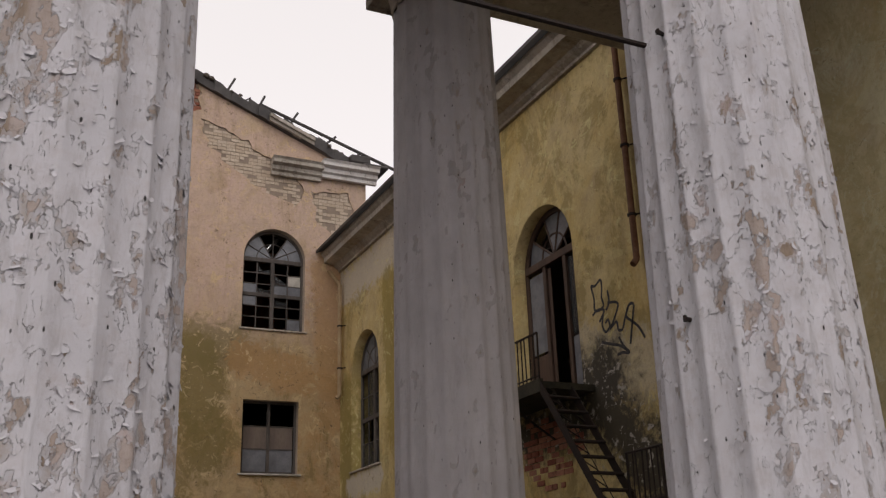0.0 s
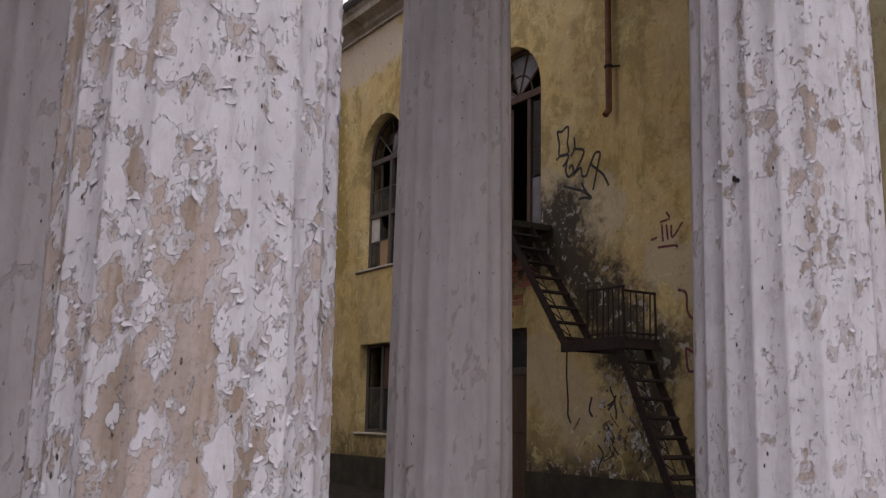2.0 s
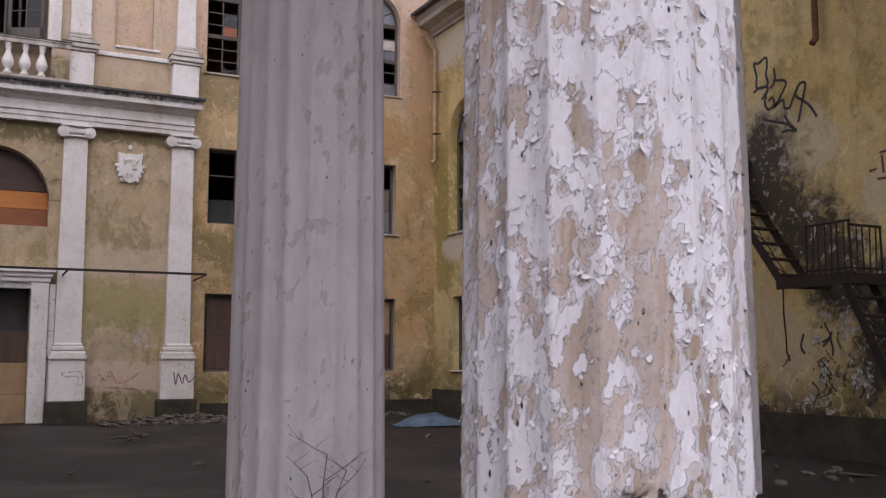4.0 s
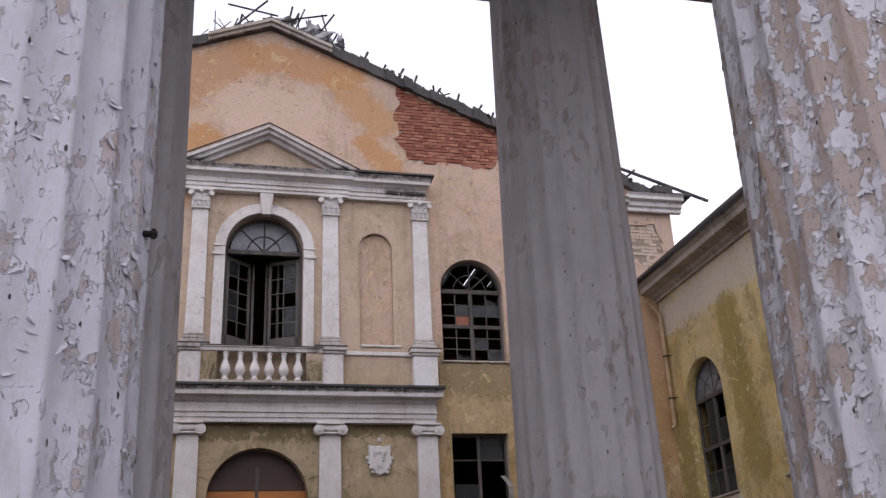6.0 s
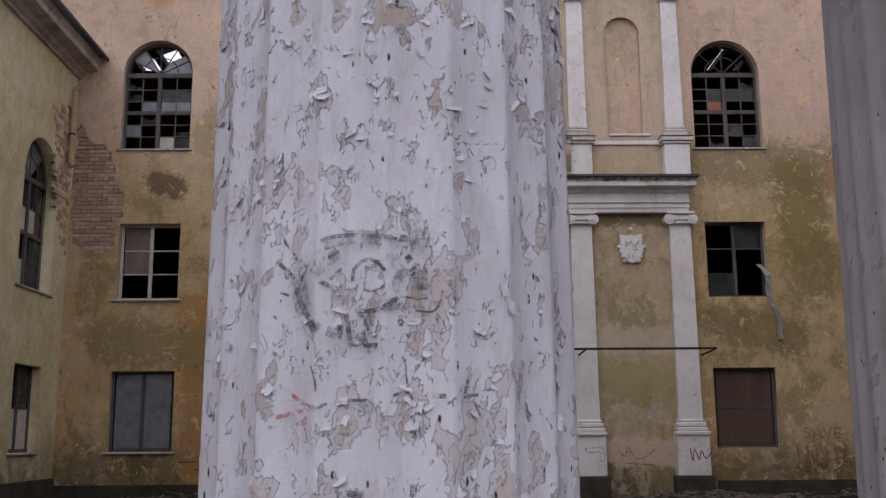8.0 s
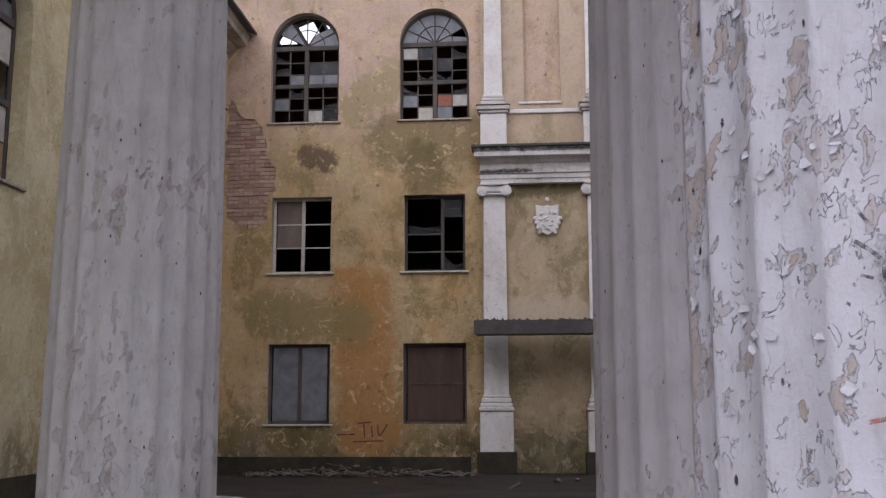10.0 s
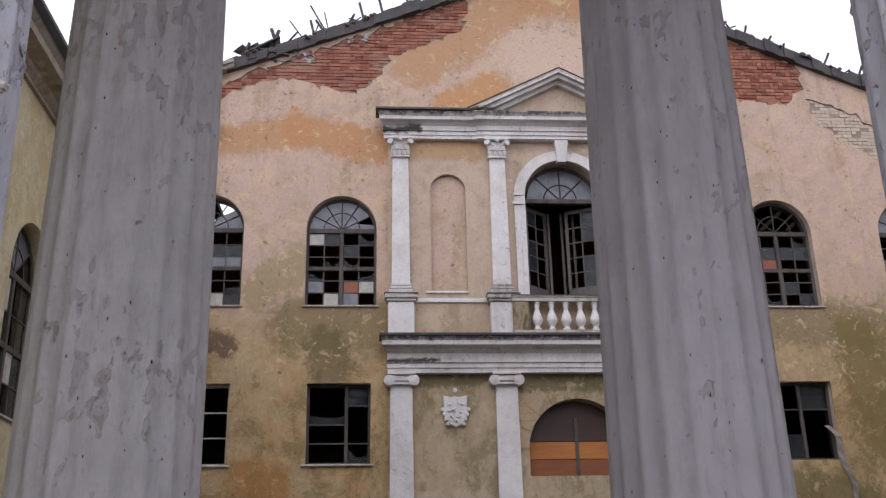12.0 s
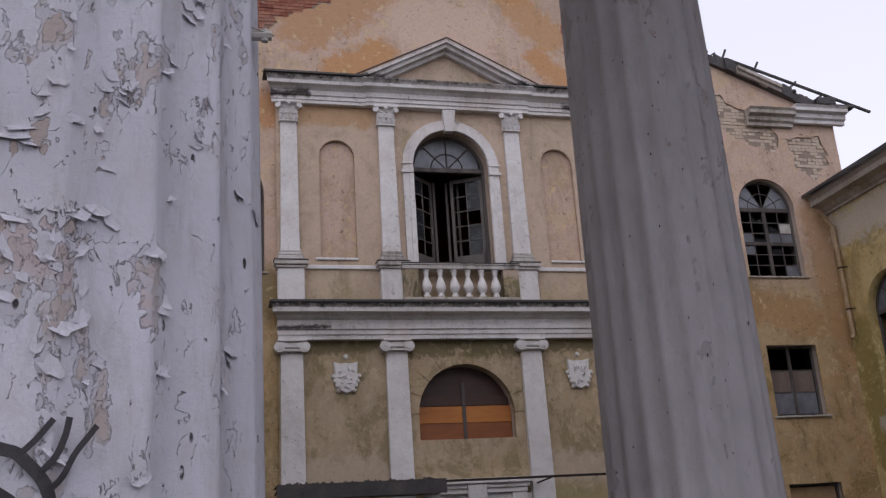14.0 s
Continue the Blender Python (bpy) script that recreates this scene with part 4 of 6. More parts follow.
def arched_window(name, m, w, h, seed, mix_of, label, spokes=3, rows=4, cols=4, depth=0.20, fan_left=0.72, lay=None):
    rnd = random.Random(seed)
    win = thing(name, m, label, "window", kind="structure")
    r = w / 2
    sp = h - r
    y0, y1 = depth, depth + 0.07
    part("window_frame", plate(arch_pts(-r - 0.02, r + 0.02, -0.01, h + 0.02), [arch_pts(-r + 0.06, r - 0.06, 0.07, h - 0.07)], y0, y1), M_WOOD, win, "weathered grey-brown wooden frame")
    part("transom", boxes((-r + 0.05, r - 0.05, y0 - 0.02, y1, sp - 0.07, sp + 0.05), bevel=0.008), M_WOOD, win)
    part("mullion", boxes((-0.05, 0.05, y0 - 0.012, y1 - 0.01, 0.05, sp - 0.06), bevel=0.006), M_WOOD, win)
    part("rail", boxes((-r + 0.05, r - 0.05, y0 - 0.008, y1 - 0.005, sp * 0.5 - 0.05, sp * 0.5 + 0.05), bevel=0.006), M_WOOD, win)
    # fanlight
    rin = r * 0.52
    fan = bmesh.new()
    for k in range(1, spokes + 1):
        a = math.pi * k / (spokes + 1)
        rod(fan, (0.04 * math.cos(a), y0 + 0.03, sp + 0.05 + 0.02 * math.sin(a)), ((r - 0.05) * math.cos(a), y0 + 0.03, sp + (r - 0.05) * math.sin(a)), 0.016, 4)
    for k in range(12):
        a, b = math.pi * k / 12, math.pi * (k + 1) / 12
        rod(fan, (rin * math.cos(a), y0 + 0.03, sp + 0.04 + rin * math.sin(a)), (rin * math.cos(b), y0 + 0.03, sp + 0.04 + rin * math.sin(b)), 0.014, 4)
    part("fan_bars", fan, M_WOOD, win)
    for k in range(spokes + 1):
        if rnd.random() < fan_left:
            a, b = math.pi * k / (spokes + 1), math.pi * (k + 1) / (spokes + 1)
            bm = bmesh.new()
            rr = r - 0.05
            pts = [(0, 0.05)] + [(rr * math.cos(a + (b - a) * i / 5), max(0.05, rr * math.sin(a + (b - a) * i / 5))) for i in range(6)]
            if rnd.random() < 0.3:
                pts = pts[:4] + [(rr * 0.4 * math.cos(b), rr * 0.4 * math.sin(b) + 0.05)]
            bm.faces.new([bm.verts.new((u, y0 + 0.035, sp + v)) for u, v in pts])
            part("pane", bm, M_MILKY, win, "milky fanlight pane, sky reflection in its colour")
    # glazing bars and panes
    for half in (-1, 1):
        ua, ub = (-r + 0.06, -0.05) if half < 0 else (0.05, r - 0.06)
        nc = max(1, cols // 2)
        us = [ua + (ub - ua) * i / nc for i in range(nc + 1)]
        vs = [0.07] + [0.07 + (sp - 0.14) * i / rows for i in range(1, rows)] + [sp - 0.07]
        for u in us[1:-1]:
            part("glazing_bar", boxes((u - 0.014, u + 0.014, y0 + 0.015, y0 + 0.05, 0.06, sp - 0.06)), M_WOOD, win)
        for i, v in enumerate(vs[1:-1]):
            if i + 1 != rows / 2:
                part("glazing_bar", boxes((ua, ub, y0 + 0.018, y0 + 0.048, v - 0.013, v + 0.013)), M_WOOD, win)
        for i, (u0, u1) in enumerate(zip(us, us[1:])):
            for j, (v0, v1) in enumerate(zip(vs, vs[1:])):
                fixed = lay[j][i + (nc if half > 0 else 0)] if lay and j < len(lay) else None
                pane_at(win, u0 + 0.012, u1 - 0.012, v0 + 0.012, v1 - 0.012, y0 + 0.032, rnd, mix_of, fixed)
    part("window_sill", boxes((-r - 0.06, r + 0.06, -0.05, depth, -0.05, -0.002), bevel=0.01), M_CORNICE, win, "cracked plaster sill")
    return win


def square_window(name, m, w, h, seed, mix_of, label, cols=(0.55,), rows=3, sill=True, depth=0.20, frame_mat=None, skip=False, lay=None):
    rnd = random.Random(seed)
    fm = frame_mat or M_WOOD
    win = thing(name, m, label, "window", kind="structure")
    r = w / 2
    y0, y1 = depth, depth + 0.07
    part("window_frame", plate(rect_pts(-r - 0.02, r + 0.02, -0.01, h + 0.02), [rect_pts(-r + 0.06, r - 0.06, 0.06, h - 0.06)], y0, y1), fm, win, "weathered wooden frame")
    us = [-r + 0.06] + [-r + w * c for c in cols] + [r - 0.06]
    for u in us[1:-1]:
        part("mullion", boxes((u - 0.04, u + 0.04, y0 - 0.01, y1 - 0.01, 0.05, h - 0.05), bevel=0.006), fm, win)
    vs = [0.06 + (h - 0.12) * i / rows for i in range(rows + 1)]
    for i, (u0, u1) in enumerate(zip(us, us[1:])):
        for v in vs[1:-1]:
            if not skip or rnd.random() < 0.7:
                part("glazing_bar", boxes((u0, u1, y0 + 0.015, y0 + 0.05, v - 0.016, v + 0.016)), fm, win)
        for j, (v0, v1) in enumerate(zip(vs, vs[1:])):
            pane_at(win, u0 + 0.03, u1 - 0.03, v0 + 0.015, v1 - 0.015, y0 + 0.032, rnd, mix_of, lay[j][i] if lay else None)
    if sill:
        part("window_sill", boxes((-r - 0.08, r + 0.08, -0.07, depth, -0.05, -0.002), bevel=0.012), M_OLDWHITE, win, "thin pale sill")
    return win


# what fills the panes, row by row from the sill, where it can be told
UP_LAY = ((("gone", "gone", "white", "glass"), ("milk", "gone", "gone", "broken"), ("gone", "broken", "gone", "gone"), ("gone", "milk", "milk", "milk")),
          (("gone", "white", "milk", "gone"), ("milk", "gone", "brick", "white"), ("broken", "gone", "gone", "broken"), ("gone", "broken", "broken", "gone")),
          (("gone", "broken", "gone", "glass"), ("gone", "gone", "glass", "gone"), ("gone", "gone", "gone", "gone"), ("gone", "brick", "gone", "gone")),
          (("gone", "gone", "gone", "milk"), ("gone", "gone", "gone", "gone"), ("milk", "gone", "broken", "gone"), ("milk", "broken", "milk", "milk")))
MID_LAY = ((("gone", "gone"), ("cloth", "gone"), ("cloth", "gone")), None, None, (("milk", "milk"), ("cloth", "cloth"), ("gone", "gone")))
for i, u in enumerate(SIDE_U):
    arched_window("window_%d" % (i + 1), AT_FRONT @ pose(u, 0, UP_Z0), UP_W, UP_Z1 - UP_Z0, 40 + i, MIX_UP, "tall arched window, many panes broken or missing", spokes=(5, 5, 3, 5)[i], rows=6, fan_left=(0.5, 0.85, 0.0, 0.6)[i], lay=UP_LAY[i])
    square_window("window_%d" % (i + 5), AT_FRONT @ pose(u, 0, MID_Z0), MID_W, MID_Z1 - MID_Z0, 60 + i, MIX_MID, "square window with half its panes gone", cols=(0.5,) if i != 1 else (0.62,), rows=3 if i != 1 else 4, sill=i != 2, skip=i in (1, 2), frame_mat=M_OLDWHITE if i == 0 else None, lay=MID_LAY[i])
    low_mix = (("milk", 1.0),) if i == 0 else (("brickfill", 0.85), ("brown", 1.0))
    square_window("window_%d" % (i + 9), AT_FRONT @ pose(u, 0, LOW_Z0), LOW_W, LOW_Z1 - LOW_Z0, 80 + i, low_mix, "ground floor window behind grey glass" if i == 0 else "ground floor window shut with dark boards", cols=(0.5,) if i == 0 else (), rows=1 if i == 0 else 2, sill=i == 0, depth=0.14)
for side, at, sign in (("east", AT_RIGHT, -1), ("west", AT_LEFT, 1)):
    for i, y in enumerate(WING_Y):
        arched_window("window_%s_%d" % (side, i + 1), at @ pose(sign * y, 0, 4.50), 1.86, 3.42, 100 + i + 10 * sign, MIX_WING, "tall arched window of the side wing with broken panes", rows=4, depth=0.26)
        square_window("window_%s_%d" % (side, i + 3), at @ pose(sign * y, 0, 1.0), 1.40, 1.86, 120 + i + 10 * sign, (("gone", 0.3), ("brickfill", 0.5), ("white", 0.75), ("glass", 1.0)), "ground floor window with patched panes", cols=(0.5,), rows=2, depth=0.18)
arched_window("window_west_5", AT_LEFT @ pose(DOOR_Y, 0, 4.50), 1.96, 3.46, 141, (("broken", 0.3), ("white", 0.55), ("brown", 0.75), ("glass", 1.0)), "tall arched window patched with boards and rags", rows=4, depth=0.26)
square_window("window_west_6", AT_LEFT @ pose(DOOR_Y, 0, 1.0), 1.24, 1.86, 142, (("brickfill", 1.0),), "ground floor window shut with dark boards", cols=(0.5,), rows=2)


# ---------------------------------------------------------------- frontispiece of the main front
bay = thing("frontispiece", AT_FRONT, "two-storey stucco frontispiece with white pilasters and a pediment", "facade", kind="structure")
NICHE_L, NICHE_R = arch_pts(XC - 3.32, XC - 2.45, 8.50, 11.62), arch_pts(XC + 2.42, XC + 3.29, 8.50, 11.62)
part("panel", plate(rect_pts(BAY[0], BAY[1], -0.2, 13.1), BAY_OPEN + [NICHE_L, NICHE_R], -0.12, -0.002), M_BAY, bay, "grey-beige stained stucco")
PIL = (XC - 4.06, XC - 1.64, XC + 1.66, XC + 4.04)


def lathe(prof, seg=14):
    bm = bmesh.new()
    rings = [[bm.verts.new((r * math.cos(2 * math.pi * i / seg), r * math.sin(2 * math.pi * i / seg), z)) for i in range(seg)] for r, z in prof]
    for a, b in zip(rings, rings[1:]):
        for i in range(seg):
            bm.faces.new((a[i], a[(i + 1) % seg], b[(i + 1) % seg], b[i]))
    bm.faces.new(list(reversed(rings[0])))
    bm.faces.new(rings[-1])
    return bm


def tapered(bm, u, w0, w1, d0, d1, z0, z1):
    """A flat shaft that narrows upwards, standing out from the wall."""
    v = [bm.verts.new(c) for c in ((u - w0 / 2, d0, z0), (u + w0 / 2, d0, z0), (u + w0 / 2, -0.1, z0), (u - w0 / 2, -0.1, z0),
                                   (u - w1 / 2, d1, z1), (u + w1 / 2, d1, z1), (u + w1 / 2, -0.1, z1), (u - w1 / 2, -0.1, z1))]
    for f in ((0, 1, 5, 4), (1, 2, 6, 5), (2, 3, 7, 6), (3, 0, 4, 7), (4, 5, 6, 7), (3, 2, 1, 0)):
        bm.faces.new([v[i] for i in f])
    return bm


def ionic_capital(u, z):
    bm = bmesh.new()
    box(bm, u - 0.33, u + 0.33, -0.40, -0.11, z + 0.20, z + 0.26, bevel=0.012)
    box(bm, u - 0.27, u + 0.27, -0.34, -0.11, z - 0.02, z + 0.03, bevel=0.012)
    for s in (-1, 1):
        m = Matrix.Translation((u + s * 0.28, -0.24, z + 0.085)) @ pose(0, 0, 0, 90, 0, 0).to_3x3().to_4x4()
        for r, d in ((0.125, 0.26), (0.075, 0.30), (0.035, 0.33)):
            bmesh.ops.create_cone(bm, cap_ends=True, segments=18, radius1=r, radius2=r, depth=d, matrix=m)
    box(bm, u - 0.24, u + 0.24, -0.35, -0.11, z + 0.05, z + 0.20, bevel=0.03)
    return bm


def leafy_capital(u, z):
    rnd = random.Random(7)
    bm = bmesh.new()
    box(bm, u - 0.30, u + 0.30, -0.38, -0.11, z + 0.44, z + 0.50, bevel=0.012)
    box(bm, u - 0.22, u + 0.22, -0.27, -0.11, z, z + 0.45, bevel=0.02)
    box(bm, u - 0.235, u + 0.235, -0.30, -0.11, z - 0.03, z + 0.01, bevel=0.01)
    for row, (zz, n, lean) in enumerate(((z + 0.09, 4, 0.05), (z + 0.23, 3, 0.08))):
        for i in range(n):
            x = u + (i - (n - 1) / 2) * 0.125
            m = Matrix.Translation((x, -0.275 - lean * 0.4, zz)) @ pose(0, 0, 0, 16, 0, rnd.uniform(-6, 6)) @ Matrix.Diagonal((0.055, 0.035, 0.095, 1))
            bmesh.ops.create_icosphere(bm, subdivisions=1, radius=1.0, matrix=m)
            m = Matrix.Translation((x, -0.315 - lean * 0.4, zz + 0.075)) @ Matrix.Diagonal((0.04, 0.035, 0.025, 1))
            bmesh.ops.create_icosphere(bm, subdivisions=1, radius=1.0, matrix=m)
    for s in (-1, 1):
        m = Matrix.Translation((u + s * 0.235, -0.30, z + 0.385)) @ pose(0, 0, 0, 90, 0, s * 25)
        bmesh.ops.create_cone(bm, cap_ends=True, segments=14, radius1=0.075, radius2=0.075, depth=0.12, matrix=m)
    bmesh.ops.create_icosphere(bm, subdivisions=1, radius=0.055, matrix=Matrix.Translation((u, -0.35, z + 0.42)))
    return bm


for u in PIL:
    low = part("pilaster", tapered(bmesh.new(), u, 0.56, 0.50, -0.27, -0.25, 1.62, 6.27), M_TRIM, bay, "white plaster pilaster")
    part("capital", ionic_capital(u, 6.27), M_TRIM, low, "scrolled Ionic capital")
    part("base", boxes((u - 0.34, u + 0.34, -0.36, -0.11, 1.46, 1.56), (u - 0.31, u + 0.31, -0.32, -0.11, 1.56, 1.63), (u - 0.37, u + 0.37, -0.38, -0.11, 1.36, 1.45), bevel=0.02), M_TRIM, low, "moulded base")
    part("pedestal", boxes((u - 0.38, u + 0.38, -0.40, -0.11, 0.36, 1.27), (u - 0.40, u + 0.40, -0.44, -0.11, 1.27, 1.36), bevel=0.015), M_TRIM, low, "scrawled white pedestal")
    part("footing", boxes((u - 0.44, u + 0.44, -0.46, -0.11, -0.15, 0.355), bevel=0.015), M_SOOT, low, "dark damp footing")
    up = part("pilaster", tapered(bmesh.new(), u, 0.44, 0.39, -0.25, -0.23, 8.70, 12.03), M_TRIM, bay, "slender white plaster pilaster")
    part("capital", leafy_capital(u, 12.03), M_TRIM, up, "leafy Corinthian capital")
    part("base", boxes((u - 0.27, u + 0.27, -0.31, -0.11, 8.55, 8.62), (u - 0.25, u + 0.25, -0.28, -0.11, 8.63, 8.70), (u - 0.30, u + 0.30, -0.33, -0.11, 8.42, 8.54), bevel=0.015), M_GRIME, up, "moulded grey base")
    part("pedestal", boxes((u - 0.31, u + 0.31, -0.36, -0.11, 7.40, 8.22), bevel=0.015), M_TRIM, up, "white pedestal")
    part("pedestal_cap", boxes((u - 0.35, u + 0.35, -0.40, -0.11, 8.222, 8.29), (u - 0.39, u + 0.39, -0.44, -0.11, 8.292, 8.40), bevel=0.015), M_GRIME, up, "sooty grey cap of the pedestal")
    part("pedestal_sheet", boxes((u - 0.40, u + 0.40, -0.455, -0.11, 8.402, 8.418)), M_ROOF, up, "dark sheet on the cap")

LOW_ENT = [(-0.11, 6.53), (-0.30, 6.53), (-0.30, 6.63), (-0.33, 6.64), (-0.33, 6.74), (-0.37, 6.76), (-0.37, 6.79), (-0.33, 6.80), (-0.33, 6.98), (-0.40, 7.03), (-0.44, 7.10), (-0.60, 7.12), (-0.60, 7.22), (-0.66, 7.28), (-0.66, 7.32), (-0.11, 7.40)]
part("lower_entablature", sweep_profile(bmesh.new(), LOW_ENT, XC - 4.24, XC + 4.12, 0.45), M_LEDGE, bay, "white moulded entablature with a sooty top edge")
part("gutter_edge", boxes((XC - 4.57, XC + 4.45, -0.70, -0.12, 7.321, 7.375)), M_ROOF, bay, "rusty sheet flashing")
UP_ENT = [(-0.11, 12.52), (-0.27, 12.52), (-0.27, 12.60), (-0.30, 12.61), (-0.30, 12.70), (-0.34, 12.72), (-0.30, 12.74), (-0.30, 12.86), (-0.38, 12.92), (-0.50, 12.95), (-0.50, 13.04), (-0.58, 13.12), (-0.58, 13.15), (-0.11, 13.22)]
part("upper_entablature", sweep_profile(bmesh.new(), UP_ENT, XC - 4.34, XC + 4.06, 0.5), M_LEDGE, bay, "white moulded entablature, worn at its ends")
part("gutter_edge", boxes((XC - 4.68, XC - 2.25, -0.64, -0.12, 13.16, 13.21), (XC + 2.25, XC + 4.40, -0.64, -0.12, 13.16, 13.21)), M_ROOF, bay, "rusty sheet flashing")
MID_ENT = [(a - 0.06, b + 0.001) for a, b in UP_ENT[1:-1]]
part("middle_entablature", sweep_profile(bmesh.new(), [(-0.2, 12.521)] + MID_ENT + [(-0.2, 13.2)], XC - 2.02, XC + 2.02, 0.35), M_LEDGE, bay, "forward step of the white entablature")
part("string_course", boxes((BAY[0] + 0.05, XC - 1.0, -0.17, -0.121, 8.26, 8.36), (XC + 1.0, BAY[1] - 0.05, -0.17, -0.121, 8.26, 8.36), (XC - 3.46, XC - 2.44, -0.16, -0.121, 8.49, 8.55), (XC + 2.44, XC + 3.46, -0.16, -0.121, 8.49, 8.55), bevel=0.012), M_TRIM, bay, "thin white moulding under the niches")

# pediment
ped = bmesh.new()
for s in (-1, 1):
    for (d0, d1, o0, o1) in ((-0.60, -0.1, 0.0, -0.09), (-0.50, -0.1, -0.09, -0.19), (-0.34, -0.1, -0.19, -0.29)):
        pts = [(XC - s * 2.32, 13.22 + o0), (XC, 14.40 + o0), (XC, 14.40 + o1), (XC - s * (2.32 + 1.9 * o1), 13.17 + max(0.0, 0.05 + o1 * 0.2))]
        f = [[ped.verts.new((u, d, v)) for u, v in pts] for d in (d0, d1)]
        for k in range(4):
            ped.faces.new((f[0][k], f[0][(k + 1) % 4], f[1][(k + 1) % 4], f[1][k]))
        ped.faces.new(f[0])
        ped.faces.new(list(reversed(f[1])))
bmesh.ops.recalc_face_normals(ped, faces=ped.faces)
part("pediment", ped, M_LEDGE, bay, "triangular pediment with raking mouldings")
tym = plate([(XC - 2.2, 13.15), (XC + 2.2, 13.15), (XC, 14.34)], [], -0.20, -0.08)
part("tympanum", tym, M_BAY, bay, "peeling beige pediment field")
flash = bmesh.new()
for s in (-1, 1):
    rod(flash, (XC + s * 2.4, -0.62, 13.215), (XC, -0.62, 14.43), 0.022, 4)
part("pediment_flashing", flash, M_ROOF, bay, "dark sheet edge")

# surround of the great window
R = 0.98
ring = arch_pts(XC - R - 0.27, XC + R + 0.27, 8.41, 12.00 + 0.27)
part("archivolt", plate(ring, [arch_pts(XC - R + 0.0, XC + R - 0.0, 8.40, 12.00)], -0.185, -0.121), M_TRIM, bay, "white moulded window surround")
part("archivolt", plate(arch_pts(XC - R - 0.12, XC + R + 0.12, 8.41, 12.00 + 0.12), [arch_pts(XC - R, XC + R, 8.40, 12.00)], -0.205, -0.186), M_TRIM, bay, "inner step of the window surround")
part("impost", boxes((XC - R - 0.32, XC - R - 0.0, -0.23, -0.19, 10.78, 10.86), (XC + R, XC + R + 0.32, -0.23, -0.19, 10.78, 10.86), (XC - R - 0.30, XC - R, -0.22, -0.19, 11.02, 11.07), (XC + R, XC + R + 0.30, -0.22, -0.19, 11.02, 11.07), bevel=0.008), M_TRIM, bay, "impost block")
key = bmesh.new()
tapered(key, XC, 0.22, 0.34, -0.27, -0.33, 11.93, 12.50)
part("keystone", key, M_TRIM, bay, "white keystone")

# voussoirs round the half-round window
for k in range(9):
    a0, a1 = math.pi * (k + 0.04) / 9, math.pi * (k + 0.96) / 9
    cz = 5.95 - 1.16
    ro = 1.52 if k != 4 else 1.62
    part("voussoir", plate([(XC + 1.162 * math.cos(a0), cz + 1.162 * math.sin(a0)), (XC + ro * math.cos(a0), cz + ro * math.sin(a0)), (XC + ro * math.cos((a0 + a1) / 2), cz + ro * math.sin((a0 + a1) / 2)), (XC + ro * math.cos(a1), cz + ro * math.sin(a1)), (XC + 1.162 * math.cos(a1), cz + 1.162 * math.sin(a1)), (XC + 1.162 * math.cos((a0 + a1) / 2), cz + 1.162 * math.sin((a0 + a1) / 2))], [], -0.14, -0.121), M_BAY, bay)

# half-round window shut with varnished boards
lun = thing("window_20", AT_FRONT @ pose(XC, 0, 4.20), "half-round window shut with orange-brown boards", "window", kind="structure")
part("backing", plate(arch_pts(-1.15, 1.15, 0.0, 1.74), [], 0.20, 0.22), M_SHADEBOARD, lun, "red-brown upper boards, recess shade put into their colour")
for v0, v1, mt in ((0.0, 0.40, M_RUSSET), (0.41, 0.80, M_ORANGE), (0.81, 1.02, M_SHADEBOARD)):
    hw = 1.15 if v0 < 0.5 else 1.10
    part("board", boxes((-hw, hw, 0.165, 0.198, v0, v1), bevel=0.006), mt, lun, "red-brown board coloured dark like the recess above it" if mt is M_SHADEBOARD else "orange varnished board")
part("batten", boxes((-0.05, 0.03, 0.14, 0.165, 0.0, 1.35)), M_WOOD, lun)

# great window with open leaves
gw = thing("window_21", AT_FRONT @ pose(XC, 0, 8.28), "great arched balcony window with two leaves ajar", "window", kind="structure")
GH = 3.74
part("window_frame", plate(arch_pts(-1.0, 1.0, -0.01, GH + 0.0), [arch_pts(-0.91, 0.91, 0.04, GH - 0.10)], 0.22, 0.30), M_WOOD, gw)
part("transom", boxes((-0.93, 0.93, 0.18, 0.31, 2.70, 2.82), bevel=0.01), M_WOOD, gw)
fan = bmesh.new()
for k in range(1, 4):
    a = math.pi * k / 4
    rod(fan, (0, 0.26, 2.81), (0.86 * math.cos(a), 0.26, 2.81 + 0.86 * math.sin(a)), 0.02, 4)
for k in range(12):
    a, b = math.pi * k / 12, math.pi * (k + 1) / 12
    rod(fan, (0.42 * math.cos(a), 0.26, 2.82 + 0.42 * math.sin(a)), (0.42 * math.cos(b), 0.26, 2.82 + 0.42 * math.sin(b)), 0.018, 4)
part("fan_bars", fan, M_WOOD, gw)
for k in range(4):
    a0 = math.pi * k / 4
    bm = bmesh.new()
    bm.faces.new([bm.verts.new((u, 0.27, 2.81 + v)) for u, v in [(0, 0.01)] + [(0.86 * math.cos(a0 + math.pi / 20 * i), max(0.01, 0.86 * math.sin(a0 + math.pi / 20 * i))) for i in range(6)]])
    part("pane", bm, M_MILKY, gw, "milky fanlight pane, sky reflection in its colour")
M_LEAF = simple("bleached_leaf_wood", (0.15, 0.13, 0.12), (0.09, 0.078, 0.072), 4, 0.8, stretch=(1, 1, 0.2))
